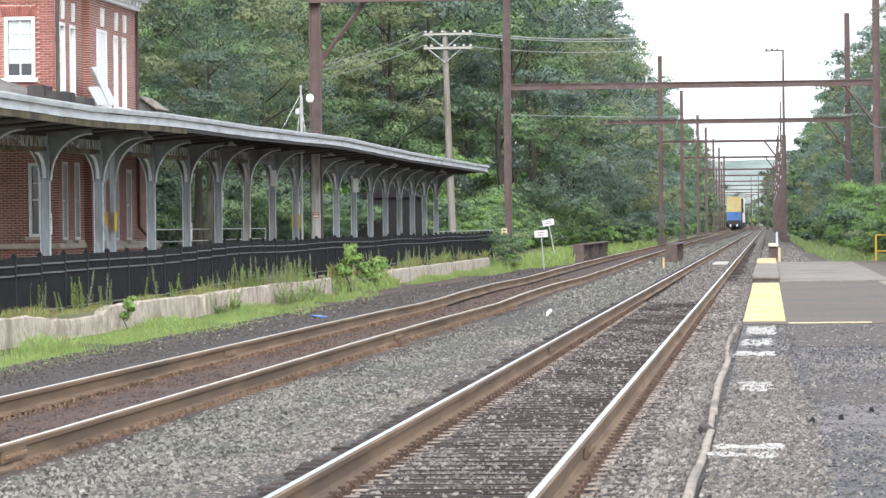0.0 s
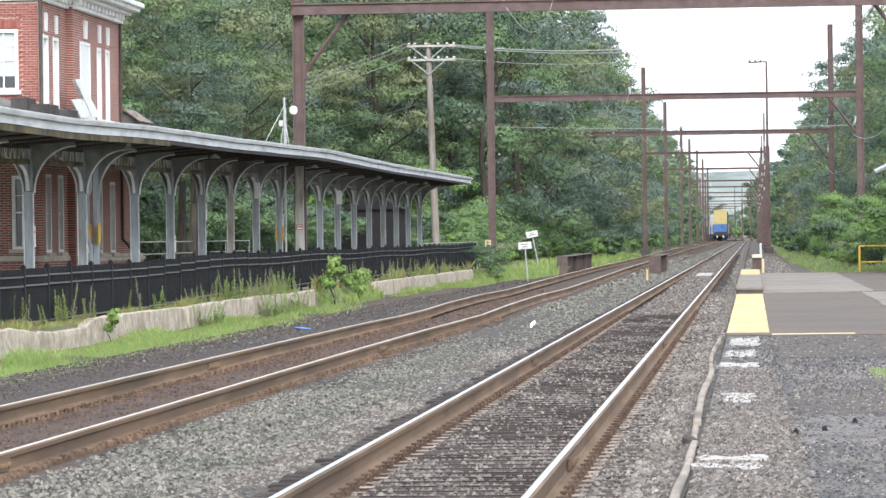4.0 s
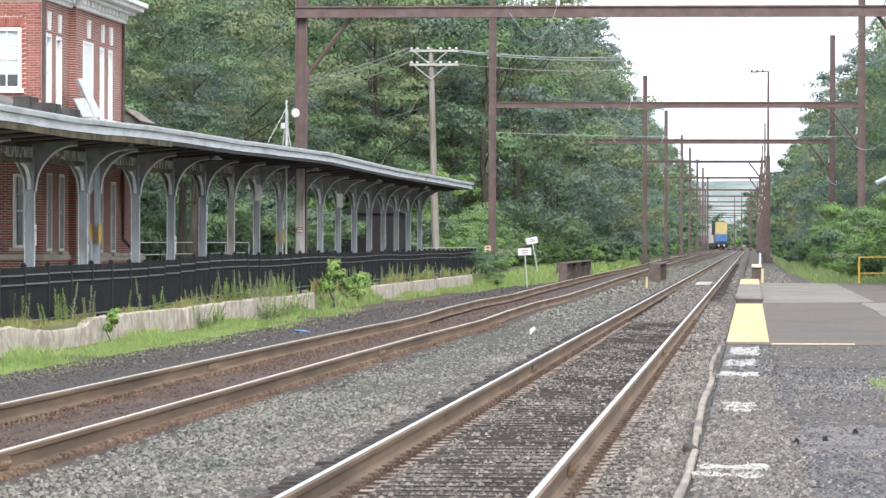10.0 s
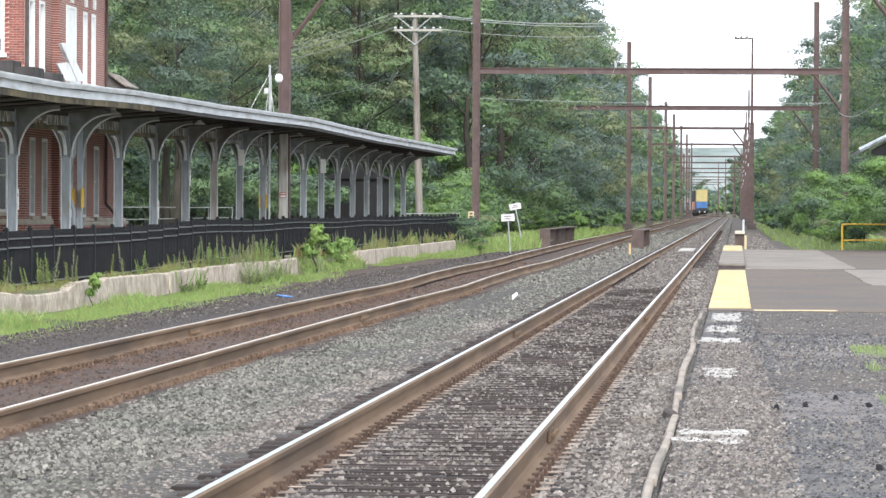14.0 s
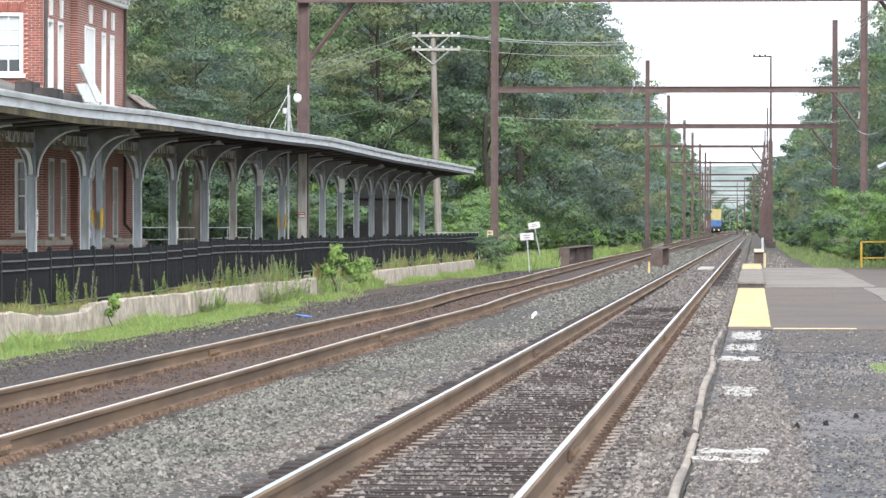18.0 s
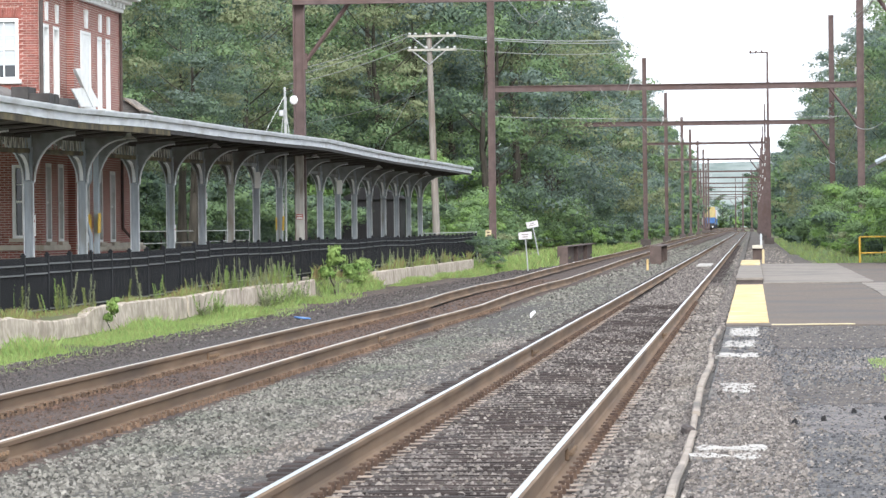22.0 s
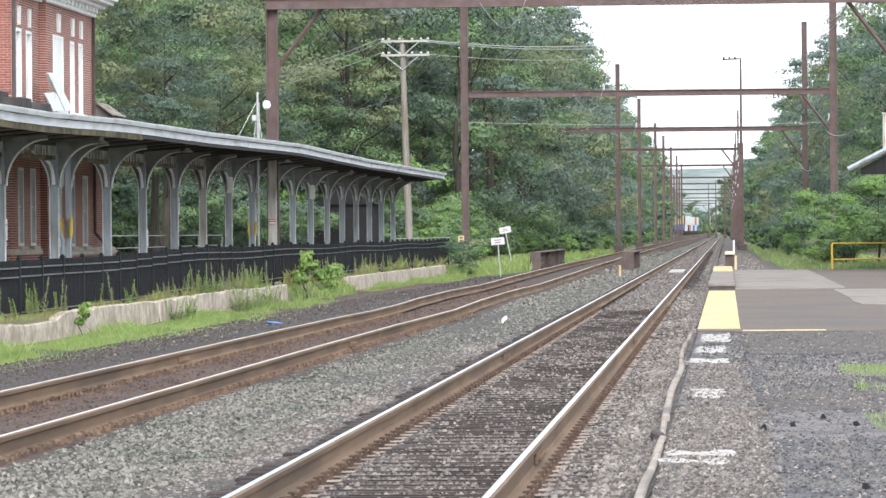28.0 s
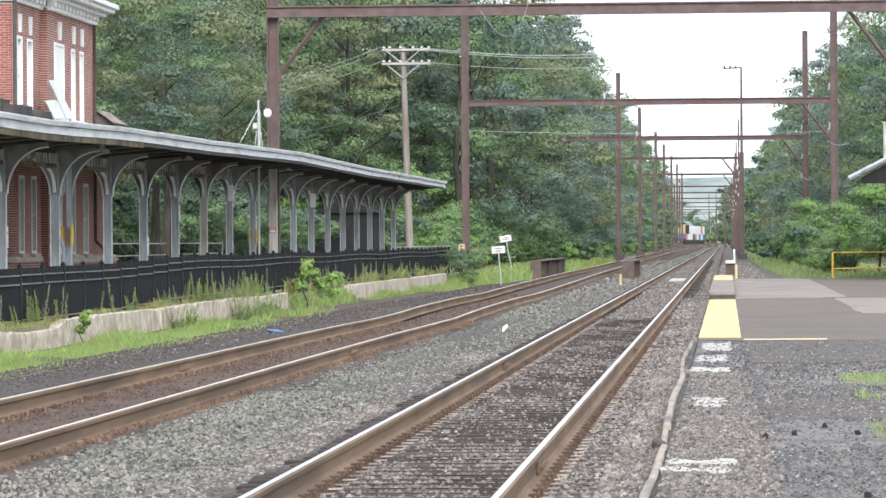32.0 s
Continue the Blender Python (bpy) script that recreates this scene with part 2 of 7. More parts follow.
M = {
    "soil": material("dry_soil_and_weeds", (0.15, 0.125, 0.08), (0.11, 0.12, 0.055), 1.2, 0.95, stain=(0.09, 0.115, 0.045), stain_scale=0.25, stain_at=0.5),
    # near copy of the ballast bed, darkened for shade in the gaps between stones
    "shaded_bed": material("bed_darkened_for_gap_shade", (0.030, 0.028, 0.026), (0.105, 0.098, 0.090), 12.0, 0.95, bump=1.0, stain=(0.065, 0.055, 0.046), stain_scale=0.35, stain_at=0.6, bump_size=0.06),
    "ballast": material("grey_ballast_bed", (0.050, 0.045, 0.041), (0.155, 0.140, 0.127), 9.0, 0.95, bump=1.0, stain=(0.085, 0.070, 0.058), stain_scale=0.35, stain_at=0.6, bump_size=0.06),
    "dirty_ballast": material("fouled_brown_ballast", (0.045, 0.033, 0.028), (0.115, 0.083, 0.066), 14.0, 0.95, bump=1.0, stain=(0.06, 0.045, 0.04), stain_scale=0.5, stain_at=0.5, bump_size=0.05),
    "dirt": material("bare_brown_dirt", (0.060, 0.045, 0.036), (0.135, 0.100, 0.078), 10.0, 0.95, bump=1.0, stain=(0.050, 0.042, 0.038), stain_scale=0.7, stain_at=0.55, bump_size=0.04),
    "cinder": material("dark_cinder_shoulder", (0.028, 0.024, 0.023), (0.075, 0.063, 0.058), 18.0, 0.95, bump=1.0, stain=(0.10, 0.085, 0.07), stain_scale=0.8, stain_at=0.66, bump_size=0.04),
    "stone": material("crushed_stone", (0.078, 0.073, 0.062), (0.198, 0.187, 0.164), 9.0, 0.9, vary=0.7, stain=(0.105, 0.108, 0.088), stain_scale=0.5, stain_at=0.55),
    "stone_dark": material("oil_darkened_crushed_stone", (0.070, 0.061, 0.056), (0.200, 0.177, 0.161), 9.0, 0.9, vary=0.6),
    "stone_brown": material("brownish_crushed_stone", (0.105, 0.093, 0.083), (0.25, 0.224, 0.200), 9.0, 0.9, vary=0.62, stain=(0.13, 0.112, 0.095), stain_scale=0.5, stain_at=0.55),
    "stone_blue": material("blue_grey_asphalt_crumbs", (0.038, 0.038, 0.041), (0.120, 0.119, 0.124), 9.0, 0.9, vary=0.6),
    "stone_rust": material("rust_stained_stone", (0.046, 0.032, 0.027), (0.118, 0.080, 0.062), 9.0, 0.92, vary=0.5, stain=(0.095, 0.056, 0.038), stain_scale=0.6, stain_at=0.6),
    "stone_cinder": material("black_cinder_lumps", (0.032, 0.027, 0.026), (0.105, 0.089, 0.082), 12.0, 0.92, vary=0.55),
    "spike": material("rusted_spike_heads", (0.052, 0.034, 0.026), (0.11, 0.073, 0.053), 9.0, 0.85, vary=0.3),
    "tie": material("weathered_timber_tie", (0.022, 0.0175, 0.0165), (0.068, 0.054, 0.050), 5.0, 0.95, vary=0.35, stretch=(1, 9, 6), bump=0.6),
    "rail": material("rusty_rail_web", (0.128, 0.082, 0.048), (0.212, 0.145, 0.092), 5.0, 0.8, bump=0.2, stretch=(1, 0.12, 1), stain=(0.10, 0.07, 0.048), stain_scale=2.0),
    "railhead": material("polished_rail_head", (0.50, 0.52, 0.53), (0.60, 0.62, 0.63), 2.0, 0.28, 0.9, bump=0.02),
    "dullhead": material("dull_brown_rail_head", (0.42, 0.39, 0.345), (0.54, 0.505, 0.45), 2.0, 0.5, 0.25, bump=0.02),
    "plate": material("rusted_tie_plate", (0.18, 0.138, 0.108), (0.34, 0.28, 0.23), 9.0, 0.85, vary=0.3),
    "plate_old": material("flaking_orange_rusted_plate", (0.085, 0.056, 0.040), (0.19, 0.128, 0.088), 9.0, 0.9, vary=0.35),
    "concrete": material("weathered_cast_concrete", (0.32, 0.272, 0.218), (0.56, 0.49, 0.405), 11.0, 0.9, bump=0.3, stretch=(1, 0.8, 0.65), stain=(0.26, 0.22, 0.17), stain_scale=2.4, stain_at=0.58, bump_size=0.04),
    "edge": material("grey_worn_platform_edge", (0.23, 0.195, 0.162), (0.34, 0.297, 0.252), 4.0, 0.9, bump=0.5, stretch=(2, 0.5, 2), stain=(0.12, 0.11, 0.10), stain_scale=1.5),
    "slab": material("light_concrete_slab", (0.170, 0.148, 0.127), (0.235, 0.208, 0.181), 3.0, 0.9, stain=(0.145, 0.13, 0.117), stain_scale=0.35),
    "asphalt": material("worn_brown_asphalt", (0.093, 0.074, 0.060), (0.147, 0.119, 0.098), 14.0, 0.92, bump=0.4, stain=(0.095, 0.085, 0.08), stain_scale=0.3, stain_at=0.55),
    "broken": material("crumbled_asphalt_and_gravel", (0.038, 0.037, 0.039), (0.142, 0.138, 0.139), 13.0, 0.95, bump=1.0, stain=(0.155, 0.140, 0.125), stain_scale=0.55, stain_at=0.58, bump_size=0.05),
    "patch": material("brown_asphalt_patch", (0.058, 0.050, 0.045), (0.122, 0.104, 0.091), 16.0, 0.95, bump=0.8, stain=(0.066, 0.058, 0.054), stain_scale=1.2),
    "dusty": material("dusty_mauve_grey_asphalt", (0.105, 0.095, 0.092), (0.205, 0.186, 0.178), 11.0, 0.95, bump=0.6, stain=(0.085, 0.080, 0.082), stain_scale=1.6, stain_at=0.56),
    "yellow": material("yellow_safety_paint", (0.44, 0.315, 0.145), (0.52, 0.40, 0.20), 6.0, 0.8, stain=(0.50, 0.42, 0.26), stain_scale=1.1, stain_at=0.55),
    "creamline": material("worn_cream_paint", (0.40, 0.34, 0.20), (0.55, 0.47, 0.30), 9.0, 0.85, stain=(0.25, 0.21, 0.15), stain_scale=3.0, stain_at=0.66),
    "rail_yellow": material("bright_yellow_enamel", (0.58, 0.37, 0.05), (0.66, 0.44, 0.08), 4.0, 0.6, stain=(0.42, 0.28, 0.08), stain_scale=2.0, stain_at=0.66),
    "whiteline": material("worn_white_paint", (0.30, 0.285, 0.262), (0.47, 0.45, 0.42), 12.0, 0.9, stain=(0.19, 0.175, 0.16), stain_scale=4.0, stain_at=0.62),
    "steel": material("rust_red_painted_steel", (0.078, 0.056, 0.054), (0.124, 0.090, 0.086), 3.0, 0.8, bump=0.15, stain=(0.088, 0.058, 0.052), stain_scale=0.5),
    "darksteel": material("weathered_dark_steel", (0.05, 0.042, 0.04), (0.085, 0.07, 0.065), 3.0, 0.8),
    "rustbox": material("rust_brown_girder_steel", (0.068, 0.051, 0.046), (0.11, 0.083, 0.073), 3.0, 0.85, stain=(0.07, 0.05, 0.045), stain_scale=0.8),
    "fence": material("black_powder_coated_metal", (0.007, 0.008, 0.010), (0.013, 0.014, 0.017), 3.0, 0.6, bump=0.03, spec=0.18),
    # base colour lifted above the fence's black to carry sky glints on the rails
    "fence_rail": material("glossy_black_rail_paled_for_glints", (0.055, 0.058, 0.064), (0.115, 0.12, 0.128), 3.0, 0.38, bump=0.05, spec=0.5, stretch=(1, 0.2, 1)),
    "galv": material("galvanised_steel", (0.33, 0.34, 0.34), (0.46, 0.47, 0.47), 6.0, 0.5, 0.5, bump=0.05),
    "post": material("pale_blue_grey_painted_timber", (0.25, 0.282, 0.31), (0.36, 0.40, 0.435), 3.0, 0.75, stretch=(4, 4, 0.7), stain=(0.20, 0.20, 0.18), stain_scale=1.1, stain_at=0.62),
    "post_old": material("peeling_cream_painted_timber", (0.38, 0.375, 0.35), (0.50, 0.49, 0.46), 3.0, 0.8, stretch=(4, 4, 0.6), stain=(0.25, 0.22, 0.18), stain_scale=1.6),
    "bracket": material("grey_green_painted_bracket", (0.165, 0.178, 0.178), (0.245, 0.26, 0.258), 4.0, 0.8, stain=(0.12, 0.11, 0.10), stain_scale=1.2),
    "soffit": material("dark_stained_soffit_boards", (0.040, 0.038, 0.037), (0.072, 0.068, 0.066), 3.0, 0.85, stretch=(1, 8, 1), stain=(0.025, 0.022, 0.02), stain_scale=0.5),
    "fascia": material("peeling_white_painted_fascia", (0.53, 0.56, 0.59), (0.70, 0.725, 0.745), 3.0, 0.6, stretch=(1, 0.4, 2), stain=(0.42, 0.42, 0.415), stain_scale=1.4, stain_at=0.64),
    "slat": material("flaking_cream_lattice_slats", (0.42, 0.41, 0.37), (0.58, 0.57, 0.52), 5.0, 0.85, stain=(0.13, 0.115, 0.09), stain_scale=2.0, stain_at=0.55),
    "ochre": material("ochre_stained_trim", (0.085, 0.071, 0.038), (0.165, 0.137, 0.075), 6.0, 0.85, stain=(0.045, 0.038, 0.027), stain_scale=1.6, stain_at=0.52),
    "roofing": material("grey_asphalt_shingle", (0.13, 0.125, 0.12), (0.21, 0.20, 0.19), 7.0, 0.95, stretch=(1, 1, 5), stain=(0.10, 0.095, 0.09), stain_scale=0.8),
    "brick_x": brick_material("red_brickwork_end_wall", (0.31, 0.115, 0.09), (0.225, 0.08, 0.062), (0.46, 0.40, 0.36), "x"),
    "brick_y": brick_material("red_brickwork_side_wall", (0.31, 0.115, 0.09), (0.225, 0.08, 0.062), (0.46, 0.40, 0.36), "y"),
    "brick": material("red_brick", (0.18, 0.066, 0.054), (0.26, 0.098, 0.079), 5.0, 0.9, vary=0.22, stain=(0.22, 0.085, 0.065), stain_scale=2.0),
    "mortar": material("pale_lime_mortar", (0.34, 0.30, 0.27), (0.44, 0.39, 0.35), 8.0, 0.95),
    "white": material("white_painted_woodwork", (0.70, 0.71, 0.70), (0.80, 0.81, 0.80), 4.0, 0.55, stain=(0.58, 0.57, 0.53), stain_scale=1.5, stain_at=0.66),
    "signboard": material("weathered_pale_enamel", (0.46, 0.45, 0.47), (0.55, 0.54, 0.56), 3.0, 0.6, stain=(0.40, 0.38, 0.38), stain_scale=3.0, bump=0.02),
    "sill": material("buff_cut_stone", (0.45, 0.41, 0.34), (0.56, 0.52, 0.44), 4.0, 0.9, stain=(0.36, 0.32, 0.26), stain_scale=1.0),
    "glass": material("dark_window_glass", (0.03, 0.035, 0.04), (0.05, 0.055, 0.06), 1.0, 0.08, bump=0.0, spec=0.6),
    "blind": material("pale_window_blind", (0.34, 0.37, 0.39), (0.44, 0.47, 0.49), 2.0, 0.6, stretch=(0.3, 0.3, 20), bump=0.1),
    "wood": material("grey_weathered_pole_timber", (0.15, 0.137, 0.122), (0.25, 0.23, 0.208), 3.0, 0.9, stretch=(6, 6, 0.4), stain=(0.15, 0.12, 0.10), stain_scale=0.8, bump=0.5),
    "paletimber": material("bleached_grey_timber", (0.27, 0.26, 0.225), (0.38, 0.37, 0.33), 3.0, 0.9, stretch=(0.5, 6, 6), bump=0.3),
    # near-black holds the shade round the shed; asphalt lumps share it
    "shed": material("shade_black_boards_and_asphalt", (0.010, 0.010, 0.011), (0.022, 0.021, 0.022), 3.0, 0.9, stretch=(4, 4, 0.5)),
    "insulator": material("pale_porcelain", (0.36, 0.37, 0.36), (0.46, 0.47, 0.46), 5.0, 0.35, bump=0.0),
    "wire": material("weathered_pale_cable", (0.26, 0.27, 0.265), (0.34, 0.35, 0.345), 4.0, 0.6, bump=0.0),
    "bark": material("brown_tree_bark", (0.030, 0.027, 0.022), (0.068, 0.060, 0.049), 3.0, 0.95, stretch=(3, 3, 0.5), bump=0.7),
    "grass": material("sunlit_meadow_grass", (0.205, 0.245, 0.085), (0.31, 0.345, 0.135), 1.0, 0.8, vary=0.3, translucent=0.35, bump=0.0),
    "weedleaf": material("grey_green_weed_leaves", (0.23, 0.26, 0.15), (0.34, 0.36, 0.22), 1.0, 0.85, vary=0.2, translucent=0.3, bump=0.0),
    "drygrass": material("dry_straw_grass", (0.20, 0.16, 0.075), (0.30, 0.23, 0.11), 1.0, 0.85, vary=0.3, translucent=0.3, bump=0.0),
    "blue_litter": material("blue_plastic", (0.05, 0.14, 0.36), (0.07, 0.18, 0.42), 4.0, 0.4),
    "red": material("faded_red_paint", (0.34, 0.11, 0.09), (0.42, 0.15, 0.12), 4.0, 0.7),
    # container yellow and orange are dulled to stand in for distance haze
    "c_yellow": material("haze_dulled_yellow_paint", (0.31, 0.265, 0.115), (0.38, 0.325, 0.15), 1.0, 0.6, coords="object", stain=(0.42, 0.30, 0.12), stain_scale=0.6, stain_at=0.62),
    "c_blue": material("blue_container_paint", (0.045, 0.11, 0.27), (0.06, 0.14, 0.33), 1.0, 0.6, coords="object", stain=(0.03, 0.08, 0.2), stain_scale=0.6, stain_at=0.62),
    "c_white": material("white_container_paint", (0.42, 0.43, 0.43), (0.52, 0.53, 0.53), 1.0, 0.6, coords="object", stain=(0.5, 0.48, 0.45), stain_scale=0.6, stain_at=0.66),
    "c_orange": material("haze_dulled_orange_paint", (0.30, 0.15, 0.11), (0.37, 0.19, 0.14), 1.0, 0.6, coords="object", stain=(0.4, 0.1, 0.06), stain_scale=0.6),
    "c_dark": material("black_underframe", (0.015, 0.015, 0.017), (0.03, 0.03, 0.03), 2.0, 0.7, coords="object"),
}


def leaf_material(name, a, b):
    a, b = [(c[0] * 1.29, c[1] * 1.23, c[2] * 1.41) for c in (a, b)]
    return material(name, a, b, 0.35, 0.75, bump=0.0, vary=0.10, translucent=0.36, spec=0.04)


LEAF = [leaf_material("deep_green_leaves", (0.074, 0.112, 0.074), (0.115, 0.164, 0.102)),
        leaf_material("mid_green_leaves", (0.110, 0.172, 0.078), (0.168, 0.250, 0.108)),
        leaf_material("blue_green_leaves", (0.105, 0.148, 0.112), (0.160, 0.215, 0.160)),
        leaf_material("bright_green_leaves", (0.13, 0.225, 0.06), (0.19, 0.30, 0.09)),
        leaf_material("olive_green_leaves", (0.150, 0.182, 0.088), (0.215, 0.250, 0.128)),
        leaf_material("young_yellow_green_leaves", (0.19, 0.29, 0.075), (0.27, 0.38, 0.12))]

# ---------------------------------------------------------------- mesh helpers


class Shape:
    """Collects vertices and faces of one mesh."""

    def __init__(self):
        self.v, self.f, self.m = [], [], []

    def add(self, verts, faces, slot=0):
        k = len(self.v)
        self.v.extend(verts)
        self.f.extend([tuple(i + k for i in face) for face in faces])
        self.m.extend([slot] * len(faces))
        return self

    def box(self, cx, cy, cz, sx, sy, sz, bevel=0.0, slot=0, turn=None):
        """A block by centre and size, with chamfered edges where bevel is given."""
        hx, hy, hz = sx / 2, sy / 2, sz / 2
        if bevel <= 0:
            vs = [Vector((x, y, z)) for x in (-hx, hx) for y in (-hy, hy) for z in (-hz, hz)]
            fs = [(0, 1, 3, 2), (4, 6, 7, 5), (0, 4, 5, 1), (2, 3, 7, 6), (0, 2, 6, 4), (1, 5, 7, 3)]
        else:
            b = min(bevel, 0.45 * min(sx, sy, sz))
            vs, idx = [], {}
            for ix in (-1, 1):
                for iy in (-1, 1):
                    for iz in (-1, 1):
                        for a in range(3):
                            p = [ix * (hx - b), iy * (hy - b), iz * (hz - b)]
                            p[a] = (ix * hx, iy * hy, iz * hz)[a]
                            idx[ix, iy, iz, a] = len(vs)
                            vs.append(Vector(p))
            fs = []
            for s in (-1, 1):
                order = [(-1, -1), (1, -1), (1, 1), (-1, 1)]
                if s < 0:
                    order = order[::-1]
                fs.append(tuple(idx[s, p, q, 0] for p, q in order))
                fs.append(tuple(idx[q, s, p, 1] for p, q in order))
                fs.append(tuple(idx[p, q, s, 2] for p, q in order))
            for p in (-1, 1):
                for q in (-1, 1):
                    fs.append((idx[-1, p, q, 1], idx[1, p, q, 1], idx[1, p, q, 2], idx[-1, p, q, 2]))
                    fs.append((idx[p, -1, q, 0], idx[p, 1, q, 0], idx[p, 1, q, 2], idx[p, -1, q, 2]))
                    fs.append((idx[p, q, -1, 0], idx[p, q, 1, 0], idx[p, q, 1, 1], idx[p, q, -1, 1]))
                    for r in (-1, 1):
                        fs.append((idx[p, q, r, 0], idx[p, q, r, 1], idx[p, q, r, 2]))
        if turn is not None:
            vs = [turn @ v for v in vs]
        off = Vector((cx, cy, cz))
        return self.add([v + off for v in vs], fs, slot)

    def tube(self, points, radii, sides=6, slot=0, cap=True):
        """A tapered round bar along points."""
        pts = [Vector(p) for p in points]
        rs = radii if isinstance(radii, (list, tuple)) else [radii] * len(pts)
        vs, fs = [], []
        for i, p in enumerate(pts):
            d = (pts[min(i + 1, len(pts) - 1)] - pts[max(i - 1, 0)]).normalized()
            a = d.cross(Vector((0, 0, 1)) if abs(d.z) < 0.9 else Vector((1, 0, 0))).normalized()
            b = d.cross(a)
            for k in range(sides):
                t = 2 * math.pi * k / sides
                vs.append(p + (a * math.cos(t) + b * math.sin(t)) * rs[i])
        for i in range(len(pts) - 1):
            for k in range(sides):
                q = (k + 1) % sides
                fs.append((i * sides + k, i * sides + q, (i + 1) * sides + q, (i + 1) * sides + k))
        if cap:
            fs.append(tuple(range(sides))[::-1])
            fs.append(tuple((len(pts) - 1) * sides + k for k in range(sides)))
        return self.add(vs, fs, slot)

    def sweep(self, profile, stations, slot=0, slots=None, cap=True):
        """A closed x-z profile drawn along y; stations are (y, dx, dz)."""
        k = len(profile)
        vs = [Vector((px + dx, y, pz + dz)) for y, dx, dz in stations for px, pz in profile]
        base = len(self.v)
        self.v.extend(vs)
        for i in range(len(stations) - 1):
            for j in range(k):
                q = (j + 1) % k
                self.f.append((base + i * k + j, base + (i + 1) * k + j, base + (i + 1) * k + q, base + i * k + q))
                self.m.append(slots[j] if slots else slot)
        if cap:
            self.f.append(tuple(base + j for j in range(k)))
            self.f.append(tuple(base + (len(stations) - 1) * k + j for j in range(k))[::-1])
            self.m.extend([slot, slot])
        return self

    def prism(self, outline, axis, lo, hi, slot=0):
        """A flat outline given thickness along an axis (0, 1 or 2)."""
        def put(p, c):
            q = list(p)
            q.insert(axis, c)
            return Vector(q)
        n = len(outline)
        vs = [put(p, lo) for p in outline] + [put(p, hi) for p in outline]
        fs = [tuple(range(n))[::-1], tuple(range(n, 2 * n))] + [(i, (i + 1) % n, n + (i + 1) % n, n + i) for i in range(n)]
        return self.add(vs, fs, slot)

    def mesh(self, name, *mats):
        me = bpy.data.meshes.new(name)
        me.from_pydata([tuple(v) for v in self.v], [], self.f)
        for mt in mats:
            me.materials.append(M[mt] if isinstance(mt, str) else mt)
        if len(mats) > 1:
            me.polygons.foreach_set("material_index", self.m)
        bm = bmesh.new()
        bm.from_mesh(me)
        bmesh.ops.recalc_face_normals(bm, faces=bm.faces)
        bm.to_mesh(me)
        bm.free()
        return me


def bulk(name, verts, faces, mats, slots=None):
    """A large mesh from numpy arrays; faces all have the same number of corners."""
    me = bpy.data.meshes.new(name)
    nf, k = faces.shape
    me.vertices.add(len(verts))
    me.vertices.foreach_set("co", np.ascontiguousarray(verts, dtype=np.float32).ravel())
    me.loops.add(nf * k)
    me.loops.foreach_set("vertex_index", np.ascontiguousarray(faces, dtype=np.int32).ravel())
    me.polygons.add(nf)
    me.polygons.foreach_set("loop_start", np.arange(0, nf * k, k, dtype=np.int32))
    me.polygons.foreach_set("loop_total", np.full(nf, k, dtype=np.int32))
    for mt in mats:
        me.materials.append(M[mt] if isinstance(mt, str) else mt)
    if slots is not None:
        me.polygons.foreach_set("material_index", np.ascontiguousarray(slots, dtype=np.int32))
    me.update()
    me.validate()
    return me


def part(name, shape, mats, parent=None, label="", at=None):
    """One mesh object, under a thing or a part."""
    mats = mats if isinstance(mats, tuple) else (mats,)
    me = shape.mesh(name, *mats) if isinstance(shape, Shape) else shape
    ob = new(name, me)
    if parent is not None:
        ob.parent = parent
    if at is not None:
        ob.matrix_basis = at
    if label:
        tagged(ob, label)
    return ob


def thing(name, label, category, group="", kind="", at=None):
    ob = new(name)
    ob.empty_display_size = 0.2
    if at is not None:
        ob.matrix_basis = at
    return tagged(ob, label, category, group, kind)


def smoothstep(a, b, x):
    t = min(1, max(0, (x - a) / (b - a)))
    return t * t * (3 - 2 * t)


# ---------------------------------------------------------------- the plan: lines along the track (+y)
NEAR_X, FAR_X = -2.09, -6.28          # track centres
POST_X, FENCE_X, WALL_X, EAVE_X = -15.6, -13.25, -12.6, -13.47
GANTRY_Y = [129, 208, 283, 353, 440, 540, 611, 695, 774, 874, 957, 1040, 1120]


def bend(y):
    """Sideways swing of the line far off: a slow curve to the left and back to the right."""
    if y < 860:
        return 0.0
    return -7.8 * smoothstep(840, 1230, y) + 9.0 * smoothstep(1230, 1720, y)


def rise(y):
    """The older track dips and rolls, then climbs a little on to its bridge."""
    return float(np.interp(y, [45, 60, 70, 80, 86, 92, 101, 115, 128, 148, 172, 212, 420], [-0.01, -0.02, -0.03, -0.045, -0.035, 0.0, 0.015, -0.015, 0.02, 0.05, 0.09, 0.12, 0.27]))


def worn_rail(y, side):
    """Height of each rail of the older track over the bed's own roll."""
    if side < 0:
        z = np.interp(y, [60, 72, 78, 84, 90, 101, 114, 129, 148, 174, 212], [0.0, -0.01, -0.03, -0.02, 0.02, 0.04, 0.01, 0.055, 0.088, 0.12, 0.122])
    else:
        z = np.interp(y, [53, 66, 72, 80, 89, 101, 117, 137, 167, 212], [-0.02, -0.03, -0.045, -0.06, -0.015, 0.005, -0.035, 0.0, 0.075, 0.12])
    return float(z) if y < 212 else rise(y)


def stations(y0, y1):
    ys, y = [], y0
    while y < y1:
        ys.append(y)
        y += max(2.0, y * 0.025)
    return ys + [y1]


# ---------------------------------------------------------------- ground


